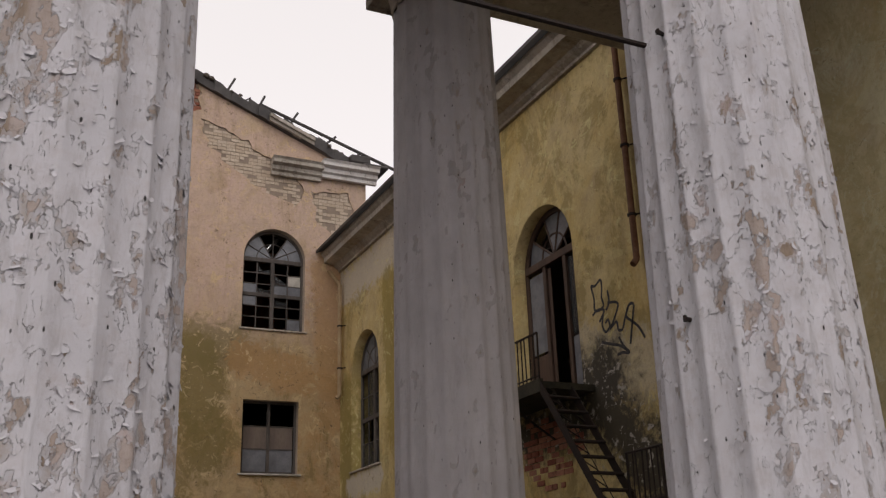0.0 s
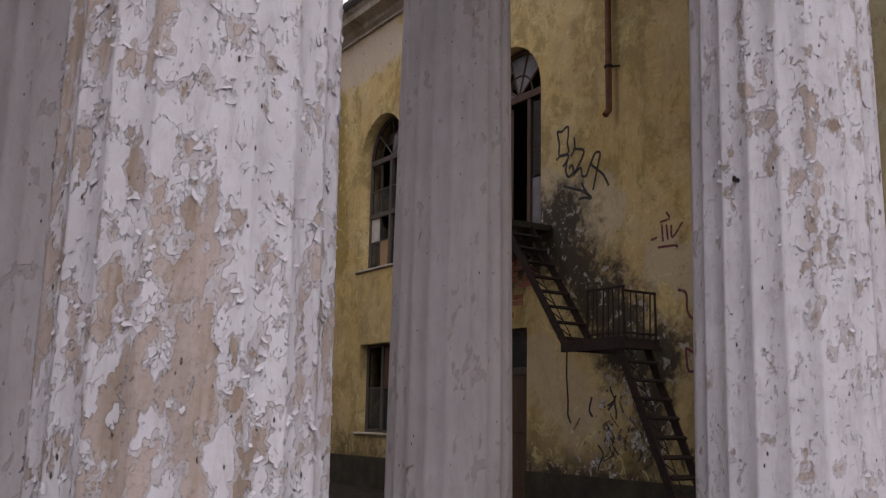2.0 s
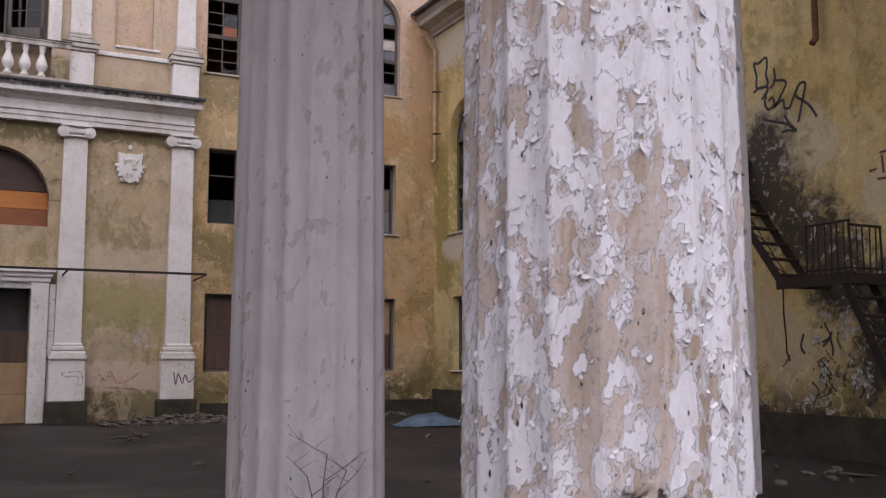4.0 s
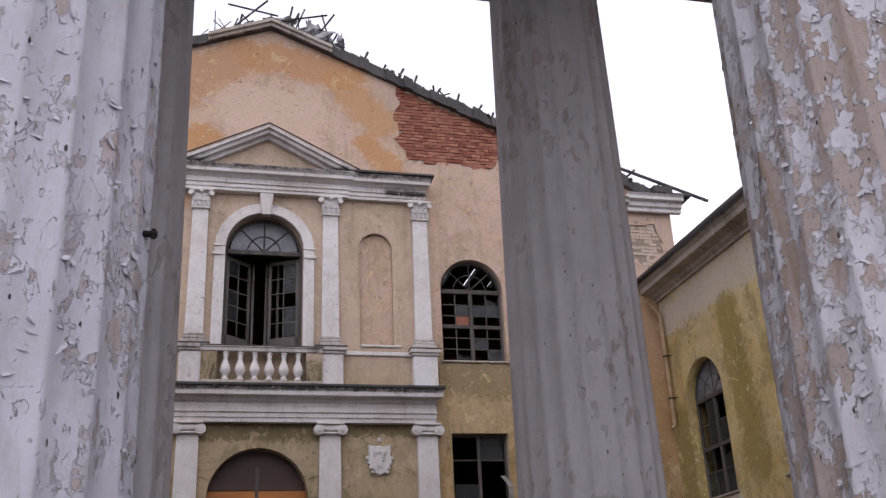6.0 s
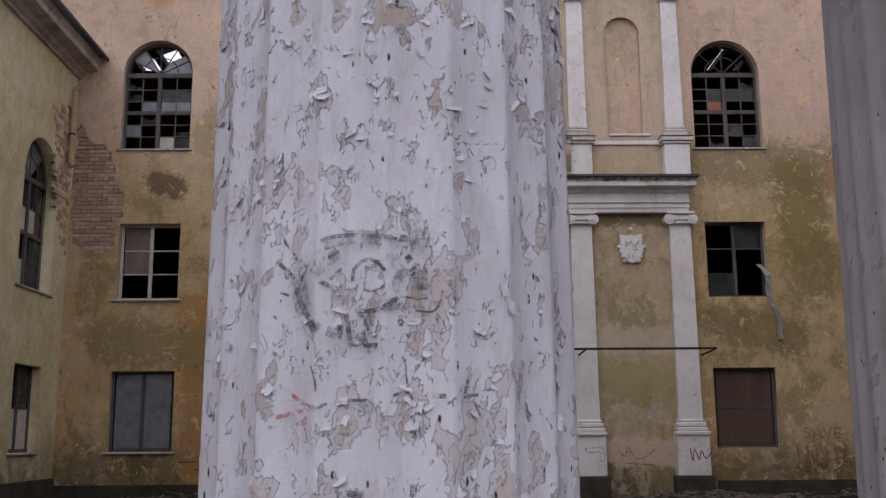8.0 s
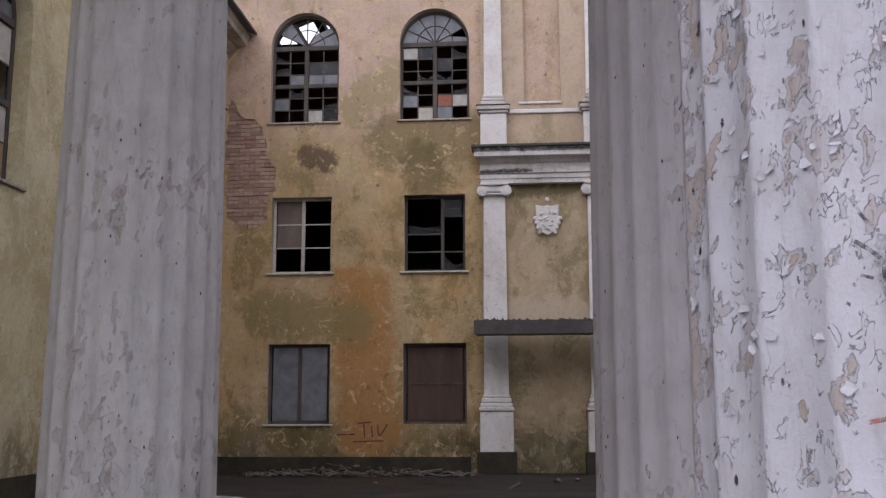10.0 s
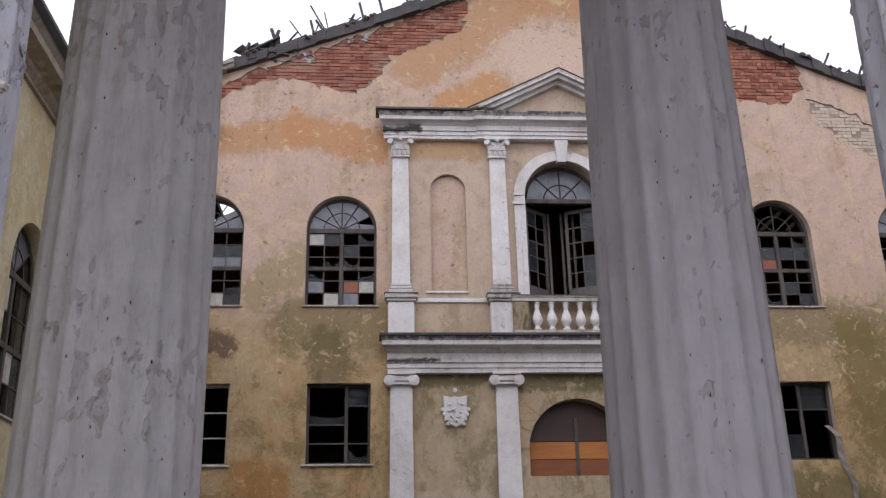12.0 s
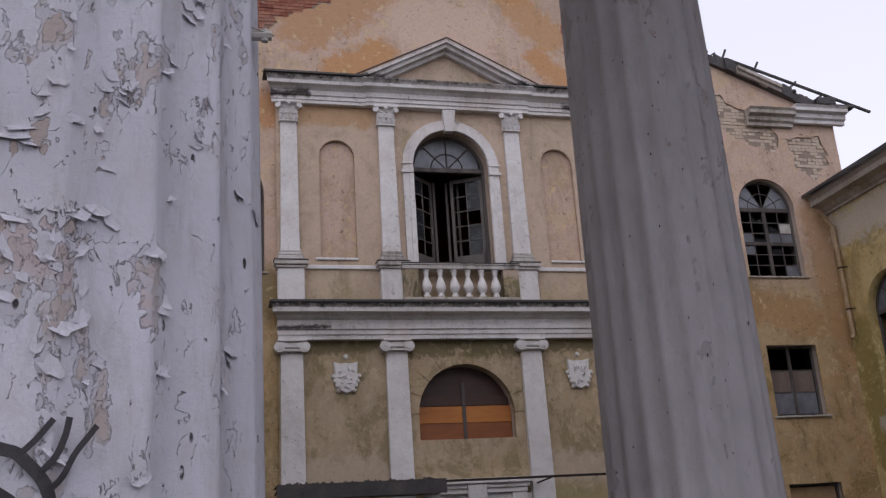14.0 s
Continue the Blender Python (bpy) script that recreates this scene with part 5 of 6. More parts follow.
for s, ang in ((-1, -42), (1, 27)):
    hinge = pose(s * 0.91, 0.30, 0.04, 0, 0, -s * abs(ang))
    leaf = part("leaf", boxes((min(0, -s * 0.84), max(0, -s * 0.84), 0.0, 0.045, 0.0, 0.55), (min(0, -s * 0.84), max(0, -s * 0.84), 0.0, 0.045, 2.54, 2.64), (min(0, -s * 0.08), max(0, -s * 0.08), 0.0, 0.045, 0.0, 2.64), (min(-s * 0.76, -s * 0.84), max(-s * 0.76, -s * 0.84), 0.0, 0.045, 0.0, 2.64)), M_LEAF, gw, "grey wooden glazed leaf, ajar", m=hinge)
    bars = bmesh.new()
    for i in range(1, 5):
        box(bars, min(-s * 0.06, -s * 0.78), max(-s * 0.06, -s * 0.78), 0.01, 0.035, 0.55 + i * 0.40 - 0.012, 0.55 + i * 0.40 + 0.012)
    box(bars, -s * 0.42 - 0.014, -s * 0.42 + 0.014, 0.01, 0.035, 0.5, 2.56)
    part("glazing_bar", bars, M_LEAF, leaf)
    for i in range(5):
        if (i + (s > 0)) % 3:
            part("pane", boxes((min(-s * 0.08, -s * 0.41), max(-s * 0.08, -s * 0.41), 0.02, 0.024, 0.57 + i * 0.4, 0.93 + i * 0.4)), M_GLASS, leaf)
for u in (-0.22, 0.12, 0.42):
    part("post", boxes((u - 0.03, u + 0.03, 0.9, 0.96, -0.5, 2.7)), M_LEAF, gw, "bare wooden post inside")

# balustrade
bal = thing("balustrade", AT_FRONT @ pose(XC, 0, 7.40), "white plaster balustrade with bottle-shaped balusters", "balustrade")
part("handrail", boxes((-1.46, 1.46, -0.46, -0.26, 0.80, 0.90), (-1.46, 1.46, -0.48, -0.24, 0.90, 0.94), bevel=0.012), M_GRIME, bal, "grey sooty handrail")
part("rail_sheet", boxes((-1.47, 1.47, -0.49, -0.23, 0.942, 0.960)), M_ROOF, bal, "dark sheet on the handrail")
part("plinth", boxes((-1.46, 1.46, -0.46, -0.26, 0.0, 0.10), bevel=0.01), M_CORNICE, bal)
for s in (-1, 1):
    part("end_block", boxes((min(s * 1.05, s * 1.44), max(s * 1.05, s * 1.44), -0.44, -0.28, 0.10, 0.80)), M_BAY, bal, "plain beige end block")
BALUSTER = mesh_of("baluster", lathe([(0.085, 0.0), (0.085, 0.06), (0.05, 0.09), (0.075, 0.14), (0.12, 0.22), (0.125, 0.28), (0.10, 0.37), (0.06, 0.48), (0.045, 0.55), (0.07, 0.60), (0.05, 0.63), (0.08, 0.66), (0.08, 0.70)]), M_TRIM, True)
for i in range(6):
    part("baluster", BALUSTER, M_TRIM, bal, m=pose(-0.86 + i * 0.344, -0.36, 0.10))

# shields
def shield(u, seed):
    rnd = random.Random(seed)
    sh = bmesh.new()
    pts = [(-0.29, 0.36), (-0.10, 0.32), (0.0, 0.34), (0.10, 0.32), (0.29, 0.36), (0.27, 0.10), (0.30, 0.0), (0.25, -0.20), (0.14, -0.33), (0.0, -0.40), (-0.14, -0.33), (-0.25, -0.20), (-0.30, 0.0), (-0.27, 0.10)]
    lo = [sh.verts.new((x, 0, z)) for x, z in pts]
    hi = [sh.verts.new((x * 0.92, -0.07, z * 0.92)) for x, z in pts]
    for k in range(len(pts)):
        sh.faces.new((lo[k], lo[(k + 1) % len(pts)], hi[(k + 1) % len(pts)], hi[k]))
    sh.faces.new(hi)
    for k in range(14):
        x, z = rnd.uniform(-0.17, 0.17), rnd.uniform(-0.25, 0.2)
        bmesh.ops.create_icosphere(sh, subdivisions=1, radius=1.0, matrix=Matrix.Translation((x, -0.075, z)) @ pose(0, 0, 0, 0, rnd.uniform(0, 180), 0) @ Matrix.Diagonal((rnd.uniform(0.03, 0.09), 0.035, rnd.uniform(0.02, 0.035), 1)))
    for s in (-1, 1):
        for k in range(4):
            bmesh.ops.create_icosphere(sh, subdivisions=1, radius=1.0, matrix=Matrix.Translation((s * (0.30 - 0.04 * k), -0.045, 0.02 - 0.11 * k)) @ Matrix.Diagonal((0.055, 0.05, 0.06, 1)))
    bmesh.ops.create_icosphere(sh, subdivisions=1, radius=1.0, matrix=Matrix.Translation((0, -0.03, 0.47)) @ Matrix.Diagonal((0.06, 0.04, 0.07, 1)))
    bmesh.ops.recalc_face_normals(sh, faces=sh.faces)
    solid("plaster_shield", sh, M_TRIM, "white plaster relief shield on the beige wall", "relief", AT_FRONT @ pose(u, -0.121, 5.68), group="relief shields")


shield(XC - 2.83, 1)
shield(XC + 2.86, 2)

# entrance
door = thing("door_1", AT_FRONT @ pose(XC + 0.03, 0, -0.1), "tall entrance with a white frame, half shut with plywood", "door", kind="structure")
part("door_frame", boxes((-1.20, -0.84, -0.30, -0.121, 0.0, 3.05), (0.84, 1.20, -0.30, -0.121, 0.0, 3.05), (-1.22, 1.22, -0.32, -0.121, 3.05, 3.16), (-1.26, 1.26, -0.36, -0.121, 3.16, 3.26), (-1.32, 1.32, -0.42, -0.121, 3.26, 3.38), (-0.86, 0.86, -0.24, -0.121, 2.91, 3.05), bevel=0.012), M_TRIM, door, "white moulded frame")
part("keystone", boxes((-0.22, 0.22, -0.40, -0.31, 2.93, 3.24), bevel=0.012), M_TRIM, door)
part("dark_leaf", boxes((-0.82, 0.10, 0.05, 0.10, 0.0, 2.88)), M_ROOF, door, "black painted leaf with a scrawl")
part("plywood_leaf", boxes((0.14, 0.84, -0.02, 0.02, 0.0, 0.62), (0.14, 0.84, -0.025, 0.02, 0.63, 1.30), bevel=0.004), M_PLY, door, "plywood sheets")
part("upper_board", boxes((0.14, 0.84, -0.02, 0.02, 1.31, 1.98), bevel=0.004), M_DARKWOOD, door, "dark red-brown board")
part("post", boxes((-0.05, 0.15, -0.10, -0.04, 0.0, 0.95), (-0.05, 0.15, -0.10, -0.04, 0.98, 2.04), bevel=0.006), M_OLDWHITE, door, "pale upright board")
# dark plate that closes the opening behind the leaves
part("dark_backing", boxes((-0.85, 0.9, 0.40, 0.46, 0.0, 2.95)), M_ROOF, door)
part("panel_strip", boxes((1.22, 1.34, -0.2, -0.121, 0.0, 0.98), (1.22, 1.34, -0.2, -0.121, 1.0, 1.98), (1.22, 1.34, -0.2, -0.121, 2.0, 3.02)), M_TRIM, door)

# canopy over the entrance, its sheet left on one half only
can = thing("canopy", AT_FRONT, "rusty iron canopy frame with dark sheeting on one half", "canopy")
part("front_rail", boxes((BAY[0] - 0.15, BAY[1] + 0.08, -1.30, -1.25, 3.15, 3.20)), M_IRON, can, "long rusty iron rail")
part("sheet", boxes((BAY[0] - 0.15, XC - 0.92, -1.36, -0.47, 3.205, 3.23)), M_ROOF, can, "dark roofing sheet with rubble on it")
part("soffit", boxes((BAY[0] - 0.12, XC - 0.95, -1.305, -0.47, 2.95, 2.98)), M_SHADEBOARD, can, "dark boarded underside")
part("fascia", boxes((BAY[0] - 0.15, XC - 0.92, -1.37, -1.31, 2.93, 3.20)), M_ROOF, can)
for u in (BAY[0] - 0.1, XC - 3.0, XC - 0.95, XC + 1.5, BAY[1] + 0.05):
    part("bracket", rod(bmesh.new(), (u, -1.28, 3.16), (u, -0.12, 3.12), 0.02), M_IRON, can)
rub = bmesh.new()
rr = random.Random(9)
for k in range(60):
    x = rr.uniform(BAY[0] - 0.1, XC - 0.9)
    bmesh.ops.create_icosphere(rub, subdivisions=1, radius=1.0, matrix=Matrix.Translation((x, rr.uniform(-1.2, -0.6), 3.245)) @ pose(0, 0, 0, rr.uniform(0, 90), 0, rr.uniform(0, 90)) @ Matrix.Diagonal((rr.uniform(0.03, 0.10), 0.06, rr.uniform(0.015, 0.05), 1)))
tagged(part("rubble", rub, M_RUBBLE, can, "crumbled plaster and leaves"), kind="stuff")


# ---------------------------------------------------------------- broken roof line of the main front
roof = thing("roof_north", AT_FRONT, "wrecked roof edge of the main front", "roof", kind="structure")
edge = bmesh.new()
rr = random.Random(21)
for s in (-1, 1):
    end = 9.75 if s > 0 else -13.25
    n = 46
    for k in range(n):
        x0, x1 = XC + (end - XC) * k / n, XC + (end - XC) * (k + 1.02) / n
        if s < 0 and k > 33:
            continue
        a, h = rr.uniform(-0.20, -0.10), rr.uniform(0.03, 0.15)
        z0, z1 = gable(x0), gable(x1)
        vs = [edge.verts.new(c) for c in ((x0, a, z0 - 0.24), (x1, a, z1 - 0.24), (x1, a, z1 + h * 0.8), (x0, a, z0 + h), (x0, 0.5, z0 - 0.24), (x1, 0.5, z1 - 0.24), (x1, 0.5, z1 + h * 0.8), (x0, 0.5, z0 + h))]
        for f in ((0, 1, 2, 3), (5, 4, 7, 6), (4, 5, 1, 0), (3, 2, 6, 7), (1, 5, 6, 2), (4, 0, 3, 7)):
            edge.faces.new([vs[i] for i in f])
bmesh.ops.recalc_face_normals(edge, faces=edge.faces)
tagged(part("crumbled_edge", edge, M_ROOF, roof, "crumbled dark roof edge"), kind="stuff")
for s in (-1, 1):
    end = 9.75 if s > 0 else -13.25
    rk = bmesh.new()
    for a, b in ((0.0, 1.7), (8.6, 9.9) if s > 0 else (8.3, 11.6)):
        xa, xb = XC + s * a, XC + s * b
        for (d, o, t) in ((-0.30, -0.02, 0.10), (-0.22, -0.12, 0.10)):
            f = []
            for y in (d, 0.02):
                f.append([rk.verts.new(c) for c in ((xa, y, gable(xa) + o - t), (xb, y, gable(xb) + o - t), (xb, y, gable(xb) + o), (xa, y, gable(xa) + o))])
            for k in range(4):
                rk.faces.new((f[0][k], f[0][(k + 1) % 4], f[1][(k + 1) % 4], f[1][k]))
            rk.faces.new(f[0])
            rk.faces.new(list(reversed(f[1])))
    bmesh.ops.recalc_face_normals(rk, faces=rk.faces)
    part("raking_cornice", rk, M_CORNICE, roof, "remains of the white raking cornice")
    slope = bmesh.new()
    vs = [slope.verts.new(c) for c in ((XC, 0.5, gable(XC) - 0.3), (end, 0.5, gable(end) - 0.3), (end, 7.0, gable(end) - 0.3), (XC, 7.0, gable(XC) - 0.3))]
    slope.faces.new(vs)
    bmesh.ops.solidify(slope, geom=slope.faces[:], thickness=0.12)
    part("roof_slope", slope, M_ROOF, roof, "sagging dark roof slope")
RETURN = [(0.0, 12.62), (-0.12, 12.62), (-0.12, 12.72), (-0.20, 12.76), (-0.20, 12.88), (-0.34, 12.92), (-0.34, 13.02), (-0.40, 13.08), (0.0, 13.12)]
part("cornice_return", sweep_profile(bmesh.new(), RETURN, 6.95, 8.35, 0.1), M_CORNICE, roof, "broken end of the horizontal cornice")
part("cornice_return", sweep_profile(bmesh.new(), [(a - 0.06, b + 0.12) for a, b in RETURN], 8.38, 10.0, 0.1), M_TRIM, roof, "broken white end of the horizontal cornice")
part("cornice_return", sweep_profile(bmesh.new(), [(a, b - 0.1) for a, b in RETURN], -13.5, -10.35, 0.1), M_TRIM, roof, "broken white end of the horizontal cornice")
part("eave_scrap", boxes((9.55, 10.35, -0.35, 0.5, 13.22, 13.32), (9.2, 9.8, -0.3, 0.4, 13.32, 13.55), bevel=0.03), M_ROOF, roof, "dark torn eave boards")
STUBS = [(-0.9 + 0.545 * k + 0.09 * math.sin(5.0 * k), 0.17 + 0.06 * math.sin(3.0 * k), 0.34 + 0.08 * math.cos(4.0 * k)) for k in range(11)]
STUBS += [(5.6, 0.25, 0.46), (6.5, 0.22, 0.46), (7.4, 0.30, 0.50), (8.4, 0.45, 0.36), (9.2, 0.42, 0.30)]
STUBS += [(-8.05, -0.14, 0.52), (-7.75, -0.30, 0.42), (-7.3, 0.26, 0.45), (-6.75, -0.16, 0.60), (-6.25, -0.14, 0.58), (-5.55, -0.16, 0.55), (-4.45, 0.14, 0.62), (-2.7, 0.10, 0.55), (-1.3, 0.3, 0.62)]
for x, dx, dz in STUBS:
    part("batten_stub", rod(bmesh.new(), (x, 0.1, gable(x) + 0.0), (x + dx, 0.05, gable(x) + 0.05 + dz), 0.036, 5), M_ROOF, roof)
part("loose_pole", rod(bmesh.new(), (6.6, -0.05, gable(6.6) + 0.20), (10.9, -0.25, gable(10.9) + 0.45), 0.05, 5), M_ROOF, roof, "long loose dark pole")
for a, b in (((-4.3, 17.15), (-3.0, 17.35)), ((-3.3, 17.3), (-1.9, 18.75)), ((-2.9, 17.6), (-1.0, 18.25)), ((-3.0, 18.6), (-1.6, 18.25)), ((-1.9, 18.1), (-0.2, 18.45)), ((-0.6, 17.6), (0.0, 18.5)), ((-0.1, 17.5), (-0.35, 18.45)), ((-9.9, 15.05), (-8.2, 15.3)), ((-9.2, 14.9), (-8.5, 15.7)), ((-8.2, 15.3), (-7.8, 15.8))):
    part("loose_lath", rod(bmesh.new(), (a[0], 0.1, a[1]), (b[0], -0.05, b[1]), 0.032, 4), M_ROOF, roof)


rr = random.Random(33)
for x0, x1, n, up in ((-3.6, 0.4, 16, 0.75), (-11.2, -7.6, 12, 0.7), (-7.6, -3.6, 7, 0.25), (0.4, 9.2, 14, 0.22)):
    for k in range(n):
        x = rr.uniform(x0, x1)
        a = rr.uniform(-0.5, 0.5)
        z = gable(x) + rr.uniform(0.0, 0.25)
        part("loose_lath", rod(bmesh.new(), (x, rr.uniform(0.0, 0.3), z), (x + a, rr.uniform(-0.15, 0.2), z + up * rr.uniform(0.2, 1.0)), rr.uniform(0.014, 0.032), 4), M_ROOF, roof)
crumbs = bmesh.new()
for k in range(240):
    x = rr.uniform(-11.0, 9.4)
    bmesh.ops.create_icosphere(crumbs, subdivisions=1, radius=1.0, matrix=pose(x, rr.uniform(-0.16, 0.3), gable(x) + rr.uniform(0.0, 0.10), rr.uniform(0, 90), 0, rr.uniform(0, 90)) @ Matrix.Diagonal((rr.uniform(0.04, 0.14), rr.uniform(0.04, 0.1), rr.uniform(0.03, 0.08), 1)))
tagged(part("rubble", crumbs, M_RUBBLE, roof, "crumbled brick and plaster along the roof edge"), kind="stuff")


def rag(u0, u1, v0, v1, seed, material, label):
    rnd = random.Random(seed)
    bm = bmesh.new()
    n = 7
    g = [[bm.verts.new((u0 + (u1 - u0) * i / n + rnd.uniform(-0.06, 0.06), 0.08 + rnd.uniform(-0.14, 0.10), v0 + (v1 - v0) * j / n * (0.6 + 0.4 * rnd.random()) + rnd.uniform(-0.05, 0.05) - 0.35 * abs(i / n - 0.5) * (v1 - v0))) for j in range(n + 1)] for i in range(n + 1)]
    for i in range(n):
        for j in range(n):
            if rnd.random() < 0.9:
                bm.faces.new((g[i][j], g[i + 1][j], g[i + 1][j + 1], g[i][j + 1]))
    part("torn_sheet", bm, material, roof, label)


rag(-1.9, -0.4, 17.75, 18.4, 1, M_RAG, "pale torn plastic sheeting")
rag(-4.2, -3.0, 17.0, 17.45, 2, M_RAG, "pale torn plastic sheeting")
rag(-9.0, -8.0, 14.85, 15.4, 3, M_RAG, "pale torn plastic sheeting")
rag(-0.9, 0.3, 17.5, 18.2, 6, M_RAG, "pale torn plastic sheeting")
rag(-7.2, -6.3, 15.5, 15.9, 7, M_RAG, "pale torn plastic sheeting")
rag(-8.7, -8.1, 15.0, 15.7, 4, M_RAG, "pale torn plastic sheeting")
for x0, x1, z0, z1, tilt in ((-10.15, -8.75, 14.92, 14.97, -24), (-10.0, -8.9, 15.22, 15.27, -30), (-9.5, -8.7, 15.05, 15.09, 12)):
    cx, cz = (x0 + x1) / 2, (z0 + z1) / 2
    part("fallen_roof_sheet", boxes((x0 - cx, x1 - cx, -0.25, 0.9, z0 - cz, z1 - cz), bevel=0.01), M_ROOF, roof, "dark slumped roof sheet", m=pose(cx, 0.1, cz, 8, tilt, 0))
for x0, z0, x1, z1 in ((-9.95, 14.75, -9.75, 15.35), (-9.3, 14.95, -9.0, 15.75), (-8.95, 15.05, -9.2, 15.8)):
    part("roof_strut", rod(bmesh.new(), (x0, 0.05, z0), (x1, 0.0, z1), 0.05, 5), M_ROOF, roof, "bare strut under the slumped sheets")
rag(-10.1, -9.0, 14.9, 15.5, 5, M_ROOF, "dark slumped roof felt")

# ---------------------------------------------------------------- downpipes
def downpipe(m, z0, z1, material, label, bend=0.0, r=0.055):
    p = thing("downpipe", m, label, "downpipe")
    bm = bmesh.new()
    rod(bm, (0, -0.12, z0), (0, -0.12, z1), r, 10)
    if bend:
        rod(bm, (0, -0.12, z1), (0, -0.45, z1 + bend), r, 10)
    rod(bm, (0, -0.12, z0), (0, -0.20, z0 - 0.10), r, 10)
    part("pipe", bm, material, p)
    z = z0 + 0.7
    while z < z1:
        b = bmesh.new()
        rod(b, (0, -0.12, z - 0.02), (0, -0.12, z + 0.02), r + 0.02, 10)
        rod(b, (0, -0.12, z), (0.14, 0.0, z), 0.014, 4)
        part("bracket", b, M_IRON, p)
        z += 1.15
    return p


downpipe(AT_RIGHT @ pose(-23.72, 0, 0), 6.55, 9.55, M_PIPETAN, "tan broken downpipe in the corner of the wing", 0.4)
downpipe(AT_LEFT @ pose(23.5, 0, 0), 7.75, 9.55, M_PIPETAN, "tan broken downpipe in the corner of the wing", 0.4)
downpipe(AT_RIGHT @ pose(-10.86, 0, 0), 6.05, 9.7, M_PIPE, "rusty brown broken-off downpipe on the yellow wall", 0.0, 0.05)

# ---------------------------------------------------------------- fire escape on the east wing
def flight(st, name, top, bottom, x0, x1, steps):
    """A steep iron flight: two stringers, open treads and a lattice under them. top, bottom: (y, z) of the outer stringer; the inner one starts a little farther in."""
    fl = new(name)
    fl.parent = st
    tagged(fl, "steep open flight of rusty iron treads")
    for x, sh in ((x0, 0.0), (x1, 0.03)):
        d = Vector((0, bottom[0] - top[0], bottom[1] - top[1]))
        bm = bmesh.new()
        a, b = Vector((x, top[0] + sh, top[1])), Vector((x, bottom[0] + sh, bottom[1]))
        n = Vector((0, d.z, -d.y)).normalized() * 0.06
        vs = [bm.verts.new(c) for w in (-0.012, 0.012) for c in (a + n + Vector((w, 0, 0)), b + n + Vector((w, 0, 0)), b - n + Vector((w, 0, 0)), a - n + Vector((w, 0, 0)))]
        for f in ((0, 1, 2, 3), (7, 6, 5, 4), (0, 4, 5, 1), (1, 5, 6, 2), (2, 6, 7, 3), (3, 7, 4, 0)):
            bm.faces.new([vs[i] for i in f])
        part("stringer", bm, M_IRON, fl)
    for k in range(1, steps + 1):
        t = k / (steps + 0.3)
        y, z = top[0] + (bottom[0] - top[0]) * t, top[1] + (bottom[1] - top[1]) * t
        v = bmesh.new()
        for yo in (-0.09, -0.03, 0.03, 0.09):
            rod(v, (x0, y + yo, z), (x1, y + 0.03 + yo, z), 0.012, 4)
        rod(v, (x0, y - 0.11, z - 0.02), (x1, y - 0.08, z - 0.02), 0.022, 4)
        part("tread", v, M_IRON, fl)
    web = bmesh.new()
    a, b = Vector((x0 + 0.02, top[0], top[1])), Vector((x0 + 0.02, bottom[0], bottom[1]))
    side = Vector((0.20, 0, -0.03))
    for k in range(2 * steps):
        p, q = a.lerp(b, k / (2 * steps)), a.lerp(b, (k + 1) / (2 * steps))
        rod(web, p + (side if k % 2 else side * 0), q + (side * 0 if k % 2 else side), 0.009, 4)
    rod(web, a + side, b + side, 0.010, 4)
    part("lattice", web, M_IRON, fl, "zigzag iron lattice")
    return fl


stair = thing("fire_escape", pose(0, 0, 0), "dark rusty iron fire escape with landing and balcony", "staircase")
X0, X1 = 8.0, 8.55
flight(stair, "lower_flight", (9.80, 2.36), (8.58, -0.15), X0, X1, 10)
flight(stair, "upper_flight", (12.42, 4.46), (10.90, 2.42), X0, X1, 8)
part("landing", boxes((X0 - 0.02, X1 + 0.05, 9.62, 10.94, 2.37, 2.41), (X0 - 0.03, X0 + 0.03, 9.62, 10.94, 2.28, 2.44), (X0, X1 + 0.05, 9.62, 9.67, 2.28, 2.42), (X0, XR - 0.01, 10.89, 10.94, 2.30, 2.42), (X0, XR - 0.01, 9.95, 10.0, 2.30, 2.36)), M_IRON, stair, "iron plate landing")
part("balcony", boxes((X0, XR - 0.01, 12.36, 14.75, 4.38, 4.48), (X0 - 0.02, X0 + 0.04, 12.36, 14.75, 4.32, 4.52)), M_SOOT, stair, "sooty concrete balcony slab")


def railing(a, b, h, gap, name="railing"):
    """A railing along the line a to b: two rails, each bar a rod, all bent a little."""
    a, b = Vector(a), Vector(b)
    rnd = random.Random(round(a.y * 100))
    bm = bmesh.new()
    up = Vector((0, 0, h))
    rod(bm, a + up, b + up, 0.02, 5)
    rail = part(name, bm, M_IRON, stair, "bent iron railing")
    part("lower_rail", rod(bmesh.new(), a + up * 0.12, b + up * 0.12, 0.014, 4), M_IRON, rail)
    n = max(2, int((b - a).length / gap))
    for k in range(n + 1):
        p = a.lerp(b, k / n)
        part("bar", rod(bmesh.new(), p, p + up + Vector((rnd.uniform(-0.015, 0.015), rnd.uniform(-0.03, 0.03), 0)), 0.018 if k in (0, n) else 0.011, 4), M_IRON, rail)


